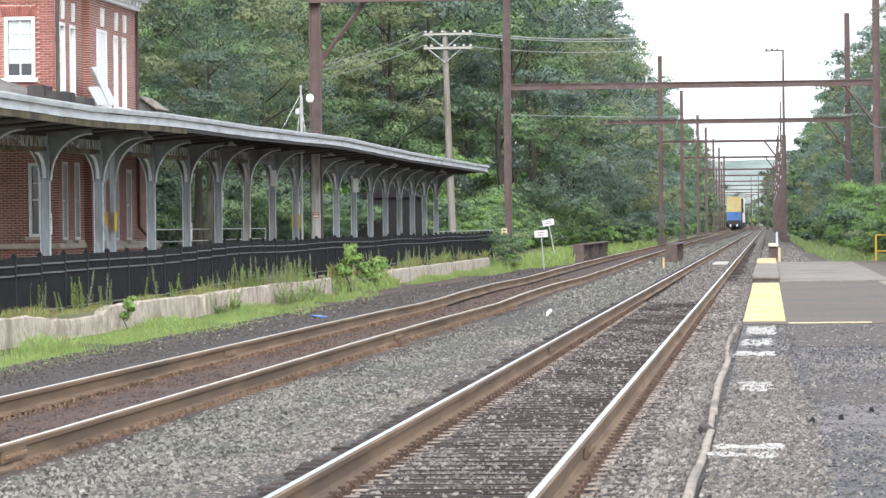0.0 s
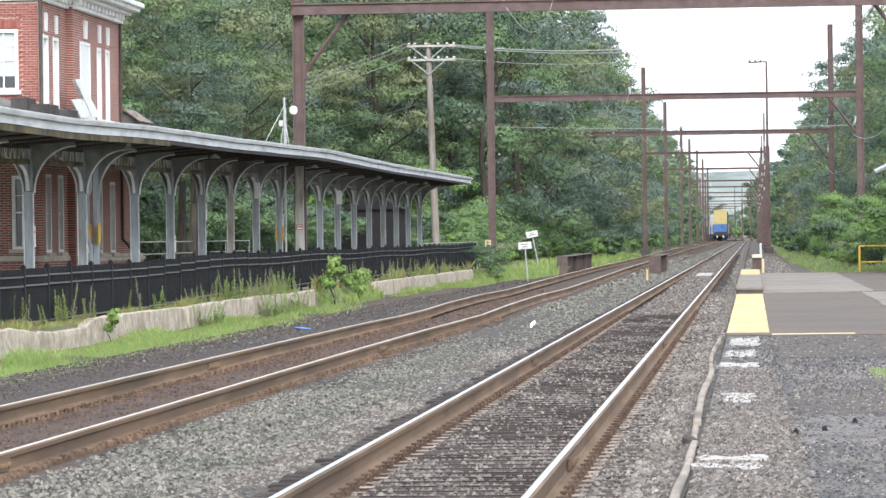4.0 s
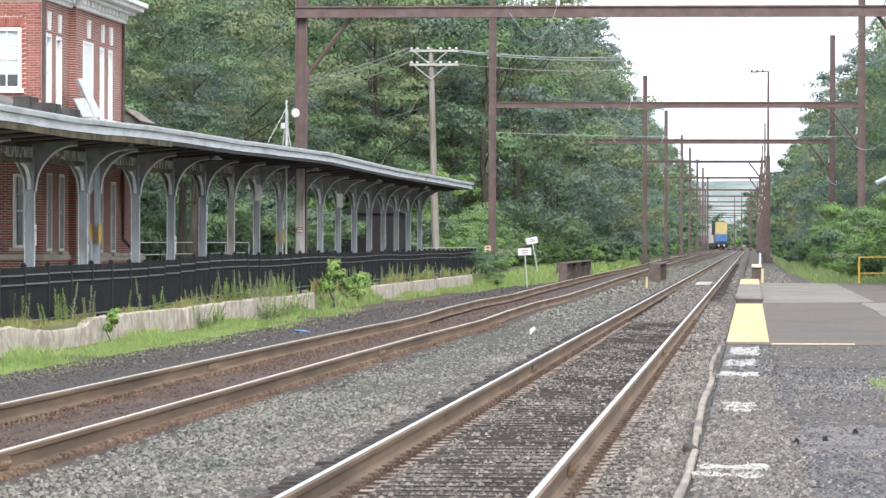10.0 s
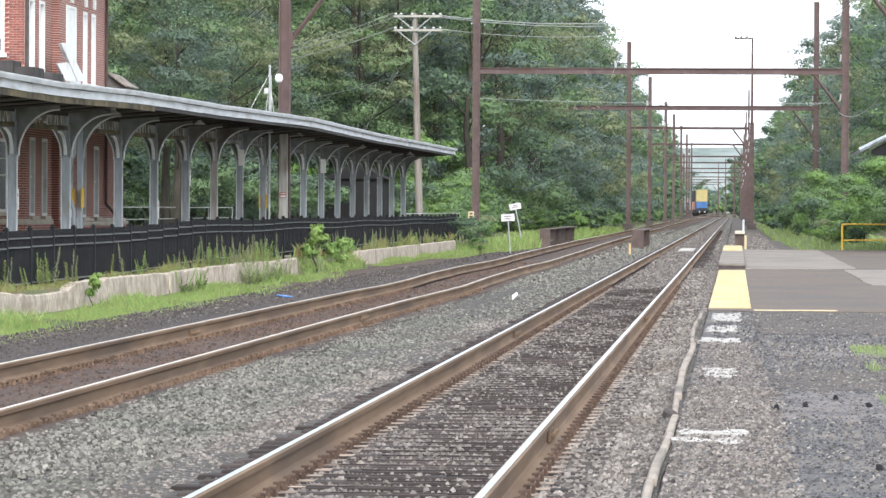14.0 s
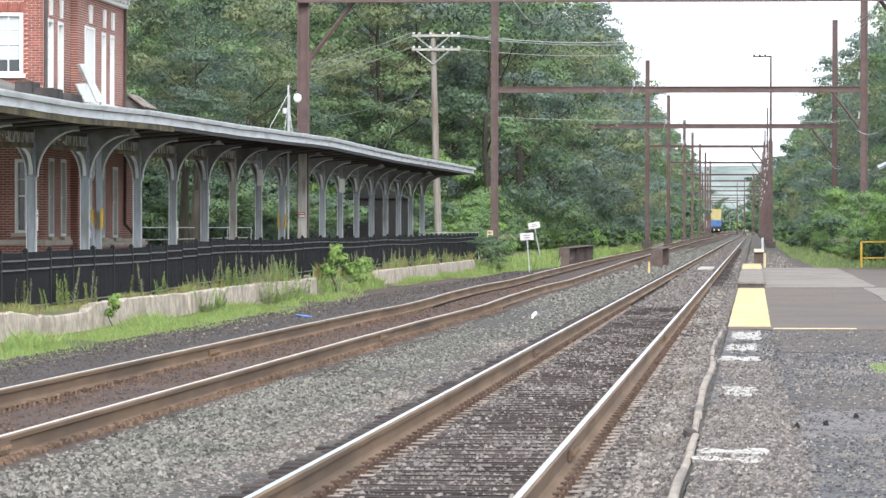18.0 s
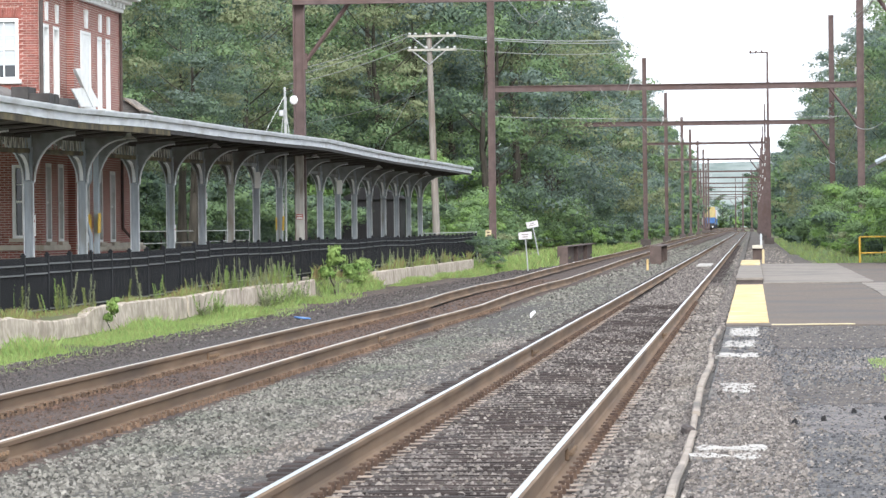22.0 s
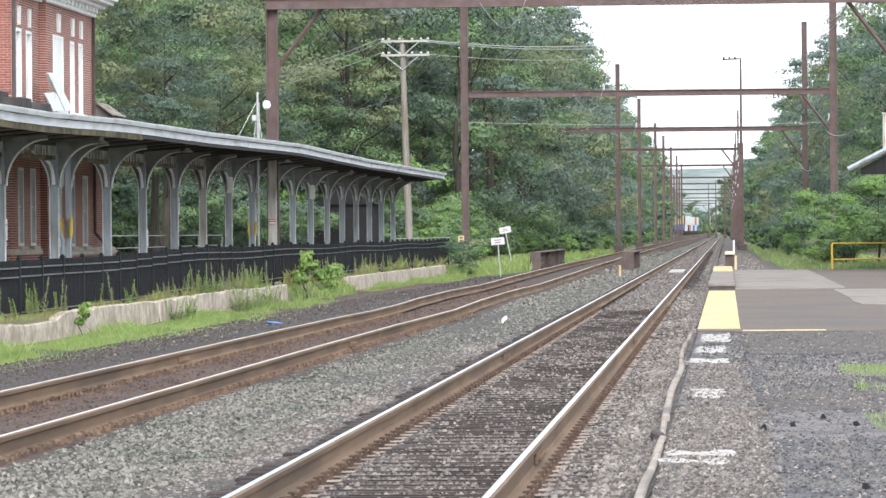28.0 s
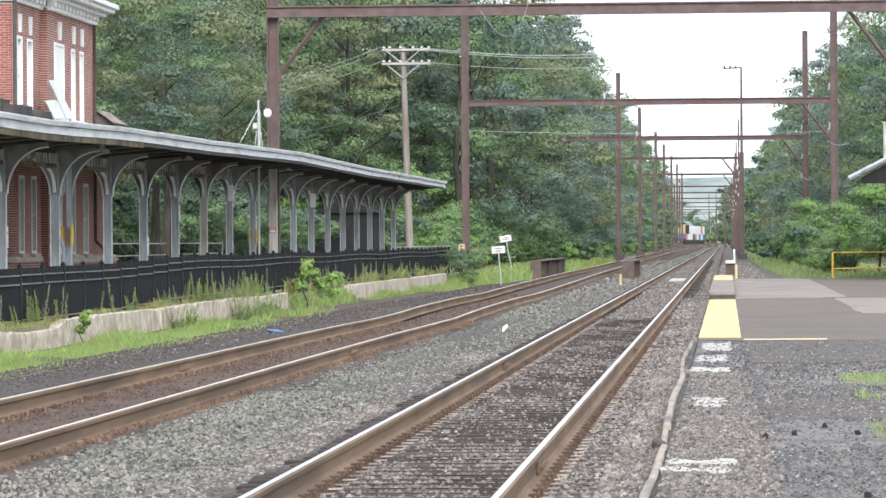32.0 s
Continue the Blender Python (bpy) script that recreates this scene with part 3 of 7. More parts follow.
def ground_sheet():
    xs = [-3000, -400, -120, -60, -40, -30, -22, -17, -13.0, -12.75, -12.55, -11.2, -10.0, -9.0, -7.9, -4.6, -0.62, -0.45, 2, 4, 5.5, 7, 9, 12, 20, 40, 80, 200, 3000]
    zs = [6, 4, 2.0, 1.0, 0.5, 0.2, 0.02, -0.02, -0.02, -0.1, -0.52, -0.47, -0.43, -0.41, -0.40, -0.40, -0.40, -0.34, -0.34, -0.33, -0.32, -0.25, 0.0, 0.3, 0.6, 1, 2, 3, 5]
    ys = [-60, 0, 15] + [20 + 5 * i for i in range(50)] + [290, 330, 380, 440, 520, 620, 740, 880, 1050, 1300, 1700, 2300, 3000]
    rnd = random.Random(4)
    s = Shape()
    for y in ys:
        for x, z in zip(xs, zs):
            s.v.append(Vector((x + (bend(y) if abs(x) < 100 else 0), y, z + (rnd.uniform(-0.03, 0.03) if abs(x) > 8 else 0))))
    k = len(xs)
    for i in range(len(ys) - 1):
        for j in range(k - 1):
            s.f.append((i * k + j, i * k + j + 1, (i + 1) * k + j + 1, (i + 1) * k + j))
            s.m.append(0)
    return tagged(part("ground", s, "soil"), "rough weedy soil beside the railway", "ground", kind="structure")


ground_sheet()


def strip(name, points, y0, y1, mat, label, category, lift=None, jitter=0.0, step=None):
    """A sheet with thickness whose x-z section runs along the line."""
    rnd = random.Random(len(name))
    ys = stations(y0, y1) if step is None else list(np.arange(y0, y1 + 0.01, step))
    s = Shape()
    k = len(points)
    for y in ys:
        for x, z in points:
            s.v.append(Vector((x + bend(y) + rnd.uniform(-jitter, jitter) * 2, y, z + (lift(y) if lift else 0) + rnd.uniform(-jitter, jitter) * 0.4)))
    for i in range(len(ys) - 1):
        for j in range(k - 1):
            s.f.append((i * k + j, i * k + j + 1, (i + 1) * k + j + 1, (i + 1) * k + j))
            s.m.append(0)
    return tagged(part(name, s, mat), label, category, kind="structure")


strip("ballast_bed", [(-5.2, -0.42), (-5.15, -0.24), (-4.6, -0.228), (-4.3, -0.235), (-3.55, -0.235), (-3.3, -0.232), (-0.9, -0.232), (-0.75, -0.228), (-0.64, -0.175), (-0.45, -0.135), (-0.41, -0.128), (-0.40, -0.42)], -40, 112, "shaded_bed",
      "ballast bed darkened for the shade between loose stones", "ballast", jitter=0.02)
strip("ballast_bed", [(-5.2, -0.42), (-5.15, -0.24), (-4.6, -0.228), (-4.3, -0.235), (-3.55, -0.235), (-3.3, -0.232), (-0.9, -0.232), (-0.75, -0.228), (-0.64, -0.175), (-0.45, -0.135), (-0.41, -0.128), (-0.40, -0.42)], 112, 1700, "ballast",
      "grey crushed-stone ballast under the track", "ballast", jitter=0.02)
strip("ballast_bed", [(-8.3, -0.42), (-7.75, -0.27), (-7.4, -0.21), (-7.05, -0.20), (-6.2, -0.192), (-5.35, -0.20), (-5.1, -0.215), (-4.9, -0.29), (-4.7, -0.42)], -40, 1700, "dirty_ballast",
      "fouled dark brown ballast under the track", "ballast", lift=rise, jitter=0.02)
strip("gravel_path", [(-0.44, -0.42), (-0.40, -0.26), (0.8, -0.24), (1.7, -0.27), (2.7, -0.31), (2.9, -0.45)], 160, 1700, "patch",
      "grey-brown gravel path beside the main track", "path", jitter=0.03)
strip("dirt_margin", [(-12.55, -0.50), (-12.2, -0.465), (-11.2, -0.435), (-10.25, -0.40), (-9.9, -0.44)], 88, 186, "dirt",
      "bare brown dirt and cinders along the old wall", "dirt", jitter=0.03)
strip("cinder_path", [(-10.3, -0.47), (-10.0, -0.385), (-9.0, -0.365), (-8.1, -0.34), (-7.9, -0.42)], -40, 320, "cinder",
      "black cinder path beside the track", "path", jitter=0.03)

# ---------------------------------------------------------------- rails, ties, plates
RAIL = [(-0.075, -0.186), (0.075, -0.186), (0.075, -0.172), (0.02, -0.158), (0.009, -0.14), (0.009, -0.06), (0.034, -0.045), (0.037, -0.012), (0.022, -0.001), (-0.022, -0.001), (-0.037, -0.012), (-0.034, -0.045), (-0.009, -0.06), (-0.009, -0.14), (-0.02, -0.158), (-0.075, -0.172)]
RAIL_SLOTS = [0, 0, 0, 0, 0, 0, 0, 0, 1, 0, 0, 0, 0, 0, 0, 0]
rng = random.Random(11)


def tie_mesh(seed):
    r = random.Random(seed)
    s = Shape()
    s.box(0, 0, -0.09, 2.6 + r.uniform(-0.08, 0.08), 0.225, 0.18, 0.012)
    for k in range(3):                      # splits along the grain, as slivers standing proud
        s.box(r.uniform(-0.9, 0.9), r.uniform(-0.08, 0.08), 0.002, r.uniform(0.3, 0.9), 0.02, 0.012)
    return s.mesh("tie", "tie")


def plate_mesh():
    s = Shape()
    s.box(0, 0, 0.009, 0.20, 0.17, 0.018)
    s.box(0, 0, 0.002, 0.42, 0.17, 0.006)
    for x, y in ((-0.13, -0.05), (0.13, 0.05), (-0.105, 0.05), (0.105, -0.05)):
        s.box(x, y, 0.03, 0.022, 0.022, 0.05, 0, 1)
        s.box(x * 0.92, y, 0.058, 0.045, 0.034, 0.016, 0, 1)
    s.box(0.11, 0.14, 0.012, 0.06, 0.02, 0.035, 0, 1)     # rail anchors
    s.box(-0.11, 0.14, 0.012, 0.06, 0.02, 0.035, 0, 1)
    return s.mesh("tie_plate", "plate", "spike")


TIES = [tie_mesh(k) for k in range(4)]
PLATE = plate_mesh()
PLATE_OLD = PLATE.copy()
PLATE_OLD.materials[0] = M["plate_old"]
PLATE_OLD.materials[1] = M["plate_old"]
GAUGE = 0.7525


def track(cx, lift, y0, count, label, head):
    root = thing("railway_track", label, "railway track", kind="structure")
    for side in (-1, 1):
        s = Shape()
        s.sweep(RAIL, [(y, cx + side * GAUGE + bend(y), worn_rail(y, side) if cx < -5 else lift(y)) for y in [-40.0] + stations(10, 1700)], 0, RAIL_SLOTS)
        part("rail", s, ("rail", head), root, "rusty rail with a worn bright head")
    for k in range(count):
        y = y0 + 0.5105 * k
        t = part("tie", rng.choice(TIES), (), root)
        t.matrix_basis = pose(cx + rng.uniform(-0.05, 0.05), y, -0.205 + lift(y), 0, 0, rng.uniform(-0.8, 0.8))
        for side in (-1, 1):
            p = part("tie_plate", PLATE if cx > -4 else PLATE_OLD, (), root)
            p.matrix_basis = pose(cx + side * GAUGE, y, -0.205 + lift(y))
    s = Shape()
    y = y0 + 0.5105 * count
    rest = [-20 + 0.5105 * k for k in range(int((y0 + 20) / 0.5105))]
    for yy in rest:
        s.box(cx, yy, -0.314 + lift(yy), 2.6, 0.225, 0.18)
    while y < 330:
        s.box(cx, y, -0.314 + lift(y), 2.6, 0.225, 0.18)
        y += 0.5105
    tagged(part("far_ties", s, "tie", root), "row of far timber ties", kind="stuff")
    for yj, side in ((28.2, 1), (50.6, -1), (58.0, 1)):      # bolted joints
        j = Shape()
        for dx in (-0.022, 0.022):
            j.box(cx + side * GAUGE + dx, yj, lift(yj) - 0.1, 0.026, 0.9, 0.09, 0.006)
        for q in (-0.36, -0.22, -0.08, 0.08, 0.22, 0.36):
            j.box(cx + side * GAUGE - 0.045, yj + q, lift(yj) - 0.1, 0.03, 0.035, 0.035, 0.006)
            j.box(cx + side * GAUGE + 0.045, yj + q, lift(yj) - 0.1, 0.03, 0.035, 0.035, 0.006)
        part("joint_bar", j, "rail", root, "rusty bolted joint bar")
    return root


track(NEAR_X, lambda y: 0.0, 19.9, 130, "main track with rusty rails and dark timber ties", "railhead")
track(FAR_X, rise, 28.0, 110, "older track with brown rails half sunk in dirt", "dullhead")

# ---------------------------------------------------------------- loose ballast


def stones(name, regions, mat, label, seed, between=False):
    """Angular stones strewn over (x0, x1, y0, y1, per square metre, z, size)."""
    r = np.random.default_rng(seed)
    base = np.array([(1, 0.2, -0.5), (-0.9, -0.1, -0.5), (0.1, 0.95, -0.5), (-0.1, -1, -0.5), (0.5, 0.15, 0.75), (-0.45, -0.1, 0.7)], float)
    tri = np.array([(0, 2, 4), (2, 1, 5), (2, 5, 4), (1, 3, 5), (3, 0, 4), (3, 4, 5)])
    vs, fs, k = [], [], 0
    for x0, x1, y0, y1, per, z, size, lift in regions:
        n = int((x1 - x0) * (y1 - y0) * per)
        c = np.stack([r.uniform(x0, x1, n), r.uniform(y0, y1, n), np.full(n, z) + r.uniform(-0.3, 0.25, n) * size], 1)
        if between:                         # only in the cribs between ties
            c = c[np.abs((c[:, 1] - 19.9 + 0.255) % 0.5105 - 0.255) > 0.125 - 0.05 * (r.random(n) < 0.15)]
            n = len(c)
            c[:, 2] += 0.006 * (np.sin(c[:, 0] * 4.1 + c[:, 1] * 1.3) + np.sin(c[:, 1] * 0.55 - c[:, 0] * 2.0)) - 0.004
        if lift:
            c[:, 2] += np.array([rise(y) for y in c[:, 1]])
        sc = size * r.uniform(0.45, 1.0, (n, 1, 1)) * np.concatenate([r.uniform(0.6, 1.0, (n, 1, 2)), r.uniform(0.4, 0.75, (n, 1, 1))], 2)
        v = base[None] * sc + r.normal(0, 0.14, (n, 6, 3)) * size * 0.7
        a = r.uniform(0, 6.28, n)
        ca, sa = np.cos(a)[:, None], np.sin(a)[:, None]
        v = np.stack([v[..., 0] * ca - v[..., 1] * sa, v[..., 0] * sa + v[..., 1] * ca, v[..., 2]], 2) + c[:, None]
        vs.append(v.reshape(-1, 3))
        fs.append((tri[None] + (np.arange(n) * 6)[:, None, None] + k).reshape(-1, 3))
        k += n * 6
    me = bulk(name, np.concatenate(vs), np.concatenate(fs), [mat])
    return tagged(new(name, me), label, "gravel", kind="stuff")


stones("loose_ballast", [(-4.6, -3.85, 20, 40, 520, -0.238, 0.042, False), (-4.6, -3.85, 40, 62, 260, -0.238, 0.042, False), (-4.6, -3.3, 62, 110, 60, -0.238, 0.05, False), (-4.6, -3.4, 110, 170, 14, -0.238, 0.08, False), (-0.95, -0.5, 110, 170, 14, -0.235, 0.08, False), (-4.6, -3.4, 170, 300, 14, -0.235, 0.09, False), (-4.7, -3.4, 300, 460, 7, -0.235, 0.12, False), (-0.95, -0.5, 300, 460, 7, -0.235, 0.12, False),
                                                  (-5.32, -4.5, 24, 45, 500, -0.218, 0.039, False), (-5.3, -4.5, 45, 75, 230, -0.218, 0.042, True), (-5.2, -4.5, 75, 130, 55, -0.215, 0.06, True), (-5.2, -4.5, 130, 300, 6, -0.215, 0.1, True)],
       "stone", "loose grey crushed stone on the track bed", 3)
stones("loose_ballast", [(-4.0, -3.43, 20, 40, 430, -0.24, 0.036, False), (-4.0, -3.42, 40, 62, 220, -0.24, 0.038, False), (-1.2, -0.55, 20, 40, 480, -0.218, 0.041, False), (-1.2, -0.5, 40, 62, 240, -0.213, 0.04, False), (-1.2, -0.5, 62, 110, 60, -0.21, 0.055, False), (-0.70, -0.56, 18, 62, 300, -0.175, 0.03, False), (-0.86, -0.56, 20, 40, 480, -0.185, 0.04, False), (-0.86, -0.58, 40, 62, 240, -0.185, 0.04, False), (-2.7, -1.5, 20, 60, 22, -0.2, 0.034, False)],
       "stone_brown", "loose brownish crushed stone beside the platform edge", 13)
stones("loose_ballast", [(-2.66, -1.51, 20, 45, 850, -0.2165, 0.034, False), (-2.66, -1.51, 45, 86, 330, -0.213, 0.040, False), (-2.66, -1.51, 86, 125, 120, -0.210, 0.05, False), (-2.74, -1.43, 125, 190, 34, -0.206, 0.075, False), (-2.74, -1.43, 190, 300, 30, -0.206, 0.085, False), (-2.74, -1.43, 300, 460, 8, -0.206, 0.12, False), (-3.3, -2.9, 45, 120, 70, -0.238, 0.045, False), (-1.28, -0.8, 45, 120, 80, -0.228, 0.05, False), (-3.35, -2.95, 20, 45, 260, -0.24, 0.036, False), (-1.25, -0.8, 20, 45, 330, -0.228, 0.036, False)],
       "stone_dark", "grey-brown crushed stone between the ties", 4, True)
stones("loose_ballast", [(-7.8, -7.2, 30, 70, 90, -0.25, 0.045, True), (-6.9, -5.5, 28, 75, 150, -0.195, 0.035, True), (-6.9, -5.5, 75, 125, 60, -0.195, 0.05, True)],
       "stone_rust", "rust-stained dirty stone in the older track", 5)
stones("cinder_lumps", [(-10.6, -7.9, 44, 75, 110, -0.37, 0.034, False), (-10.6, -7.9, 75, 130, 50, -0.37, 0.042, False), (-10.4, -7.9, 130, 190, 14, -0.37, 0.07, False)],
       "stone_cinder", "black cinder lumps beside the older track", 15)
stones("cinder_lumps", [(-12.3, -10.4, 90, 130, 1.2, -0.43, 0.05, False), (-10.6, -7.9, 52, 130, 2.6, -0.36, 0.045, False)], "stone", "scattered pale stones on the cinders", 16)

stones("loose_gravel", [(-0.42, 0.35, 20, 36, 560, -0.107, 0.024, False), (-0.4, 0.3, 36, 48, 300, -0.107, 0.028, False)],
       "stone_dark", "loose gravel and crumbs of asphalt on the platform", 9)
stones("loose_gravel", [(-0.42, 0.4, 20, 36, 260, -0.107, 0.028, False), (0.4, 1.7, 20, 48, 60, -0.107, 0.026, False), (-0.3, 2.6, 36, 62, 40, -0.106, 0.032, False)],
       "stone_brown", "pale loose stones on the platform", 10)
stones("loose_gravel", [(0.3, 1.7, 20, 36, 380, -0.109, 0.022, False), (0.2, 2.3, 36, 48, 210, -0.109, 0.027, False), (-0.3, 3.3, 48, 62, 110, -0.109, 0.034, False)], "stone_blue", "blue-grey crumbs of asphalt on the platform", 18)
stones("loose_gravel", [(-0.60, -0.40, 18, 40, 520, -0.150, 0.028, False), (-0.60, -0.40, 40, 63, 320, -0.150, 0.032, False), (-0.66, -0.44, 63, 108, 200, -0.135, 0.042, False), (-0.66, -0.47, 108, 170, 70, -0.125, 0.06, False)], "stone_dark", "loose gravel packed against the platform edge", 19)
stones("loose_gravel", [(-0.4, 1.9, 160, 300, 5, -0.25, 0.085, False), (-0.35, 6.0, 48, 62, 10, -0.114, 0.04, False), (-0.95, -0.5, 170, 300, 8, -0.235, 0.1, False)], "stone_brown", "loose brown gravel on the path and the platform", 17)

# ---------------------------------------------------------------- platform with its broken edge


def slab(name, x0, x1, y0, y1, z, mat, label, thick=0.3, ragged=0.0, seed=0, category="paving", grain=1.0):
    """A paved sheet with real thickness and, where given, a ragged outline."""
    r = random.Random(seed)
    pts = []
    nx, ny = max(2, int((x1 - x0) / 0.35 / grain)), max(2, int((y1 - y0) / 1.2 / grain))
    j = lambda a: r.uniform(-a, a) * ragged
    pts += [(x0 + (x1 - x0) * i / nx, y0 + j(6)) for i in range(nx)]
    pts += [(x1 + j(1), y0 + (y1 - y0) * i / ny) for i in range(ny)]
    pts += [(x1 - (x1 - x0) * i / nx, y1 + j(6)) for i in range(nx)]
    pts += [(x0 + j(1), y1 - (y1 - y0) * i / ny) for i in range(ny)]
    return tagged(part(name, Shape().prism(pts, 2, z - thick, z), mat), label, category, kind="structure")


slab("platform_gravel", -0.42, 9.0, -40, 66, -0.11, "broken", "crumbled asphalt and grey gravel at the platform's near end")
slab("platform_asphalt", -0.42, 9.0, 62.4, 106, -0.09, "asphalt", "worn brown-grey asphalt platform", ragged=0.05, seed=2)
slab("platform_slab", 0.28, 3.3, 107, 158, -0.075, "slab", "pale concrete slab set in the platform", ragged=0.04, seed=3)
slab("platform_asphalt", -0.3, 9.0, 106.8, 160, -0.095, "asphalt", "worn grey asphalt platform", ragged=0.04, seed=4)
slab("paving_patch", 2.9, 9.0, 84, 106, -0.080, "slab", "lighter concrete patch in the platform", ragged=0.05, seed=5)
slab("paving_patch", 0.36, 5.5, 35.4, 39.4, -0.1035, "patch", "brown asphalt patch in broken gravel", ragged=0.09, seed=6, grain=0.3)
slab("paving_patch", 0.30, 6.0, 51.4, 62.4, -0.0995, "patch", "brown asphalt patch in broken gravel", ragged=0.09, seed=7, grain=0.3)
slab("paving_patch", 0.42, 5.5, 30.6, 35.1, -0.1045, "dusty", "smooth dusty grey asphalt between gravel", ragged=0.12, seed=8, grain=0.3)
slab("paving_patch", 0.50, 5.5, 43.6, 45.2, -0.1045, "dusty", "smooth dusty grey asphalt between gravel", ragged=0.08, seed=11, grain=0.3)
slab("yellow_strip", -0.43, 0.26, 64.0, 104.2, -0.078, "yellow", "yellow painted safety strip along the platform edge", thick=0.2, ragged=0.007, seed=9, grain=0.6, category="safety strip")
slab("painted_line", 0.3, 1.62, 62.6, 63.1, -0.083, "creamline", "thin worn cream line painted across the platform", thick=0.02, ragged=0.01, seed=10, category="line")
for k, (y0, y1) in enumerate(((27.2, 27.75), (28.2, 28.8), (38.2, 40.0), (47.9, 49.5), (52.0, 54.8), (57.0, 61.2))):
    slab("painted_mark", -0.42 + 0.05 * (k % 3), 0.02 + 0.05 * (k % 2), y0, y1, -0.1 + 0.004 * (k % 2), "whiteline", "worn white paint left on the platform edge", thick=0.04, ragged=0.05, seed=20 + k, category="paint mark", grain=0.25)

edge = thing("platform_edge", "broken timber and concrete edge of the platform", "platform edge", kind="structure")
rng = random.Random(21)


def edge_x(y):
    return -0.485 - 0.0018 * (y - 24) + 0.020 * math.sin(y * 0.42 + 1.0)


y = 15.0
while y < 63:
    ln = rng.uniform(1.6, 3.4)
    s = Shape()
    n = 2
    w, h = 0.029 + rng.uniform(-0.005, 0.007), rng.uniform(-0.02, 0.012)
    kick = rng.uniform(-0.012, 0.012)
    gap = rng.uniform(0.02, 0.16)
    s.sweep([(-w, -0.24), (w, -0.24), (w, -0.015), (w - 0.012, 0.0), (-w + 0.014, 0.0), (-w, -0.02)],
            [(y + (ln - gap) * q / n, edge_x(y + ln * q / n) + kick + rng.uniform(-0.003, 0.003), -0.098 + h + rng.uniform(-0.006, 0.006)) for q in range(n + 1)])
    part("edge_beam", s, "edge", edge)
    y += ln
s = Shape()
s.box(0, 0, 0, 0.09, 0.15, 0.08, 0.02)
tagged(part("stone_block", s, "darksteel", None, at=pose(-0.515, 31.3, -0.125, 8, 5, 20)), "dark broken block beside the platform edge", "block")


def raised_step(y0, y1, z, front, top, label, x0=-0.46, x1=0.27):
    t = thing("edge_step", label, "platform step")
    s = Shape()
    s.box((x0 + x1) / 2, (y0 + y1) / 2, z - 0.04, x1 - x0, y1 - y0, 0.08, 0.012)
    part("top_slab", s, top, t)
    s = Shape()
    s.box((x0 + x1) / 2, (y0 + y1) / 2, z - 0.24, x1 - x0 - 0.06, y1 - y0 - 0.06, 0.32)
    part("riser", s, front, t, "riser set in under the top slab")
    return t


raised_step(107.0, 139.0, 0.07, "darksteel", "slab", "raised concrete platform edge with a dark front")
raised_step(146.0, 160.0, 0.07, "yellow", "yellow", "raised yellow-painted platform edge")

# ---------------------------------------------------------------- low concrete wall of the old platform


def wall_run(y0, y1, seed):
    r = random.Random(seed)
    s = Shape()
    n = int((y1 - y0) / 0.4)
    cols = []
    for i in range(n + 1):
        y = y0 + (y1 - y0) * i / n
        top = float(np.interp(y, [60, 66.2, 68.3, 70.4, 73.4, 74.6, 76.7, 87, 94, 99, 106, 113], [0.07, 0.07, -0.03, -0.095, -0.08, 0.07, 0.085, 0.055, 0.085, 0.09, 0.055, 0.07]))
        top += r.uniform(-0.014, 0.014) - (0.04 if r.random() < 0.10 else 0)
        f = 0.0
        cols.append([(WALL_X - 0.22, y, -0.8), (WALL_X - 0.22, y, top - 0.02), (WALL_X - 0.05, y, top), (WALL_X - 0.015 + f, y, top - 0.025), (WALL_X + f, y, -0.2), (WALL_X + 0.02, y, -0.8)])
    for c in cols:
        s.v.extend(Vector(p) for p in c)
    k = 6
    for i in range(n):
        for j in range(k):
            q = (j + 1) % k
            s.f.append((i * k + j, i * k + q, (i + 1) * k + q, (i + 1) * k + j))
            s.m.append(0)
    s.f += [tuple(range(k)), tuple(n * k + j for j in range(k))[::-1]]
    s.m += [0, 0]
    return s


# barely visible slab, added pale so it throws light up under the canopy
slab("station_platform", -19.0, -13.42, 48, 189, -0.005, "concrete", "pale concrete platform added under the canopy to bounce light", thick=0.4)
low_wall = thing("retaining_wall", "low weathered concrete wall of the old platform", "wall", kind="structure")
for k, (a, b) in enumerate(((48, 74.5), (74.53, 86.75), (87.05, 99.0), (99.03, 112.5), (131.0, 152.0), (152.05, 177.0))):
    part("wall_section", wall_run(a, b, 30 + k), "concrete", low_wall)

# ---------------------------------------------------------------- black picket fence
fence = thing("picket_fence", "black powder-coated metal picket fence behind the low wall", "fence")
fp = Shape()
fp.box(0, 0, 0.6, 0.08, 0.08, 1.2, 0.006)
fp.box(0, 0, 1.215, 0.105, 0.105, 0.03, 0.008)
fp.box(0, 0, 1.245, 0.06, 0.06, 0.04, 0.01)
FENCE_POST = fp.mesh("fence_post", "fence")
pn = Shape()
for z in (1.05, 0.88, 0.2):
    pn.box(0, 1.22, z, 0.045, 2.36, 0.03)
PANEL_RAILS = pn.mesh("rails", "fence_rail")
pk = Shape()
for i in range(23):
    pk.box(0, 0.13 + 0.099 * i, 0.64, 0.019, 0.019, 1.1)
PICKETS = pk.mesh("picket_infill", "fence")
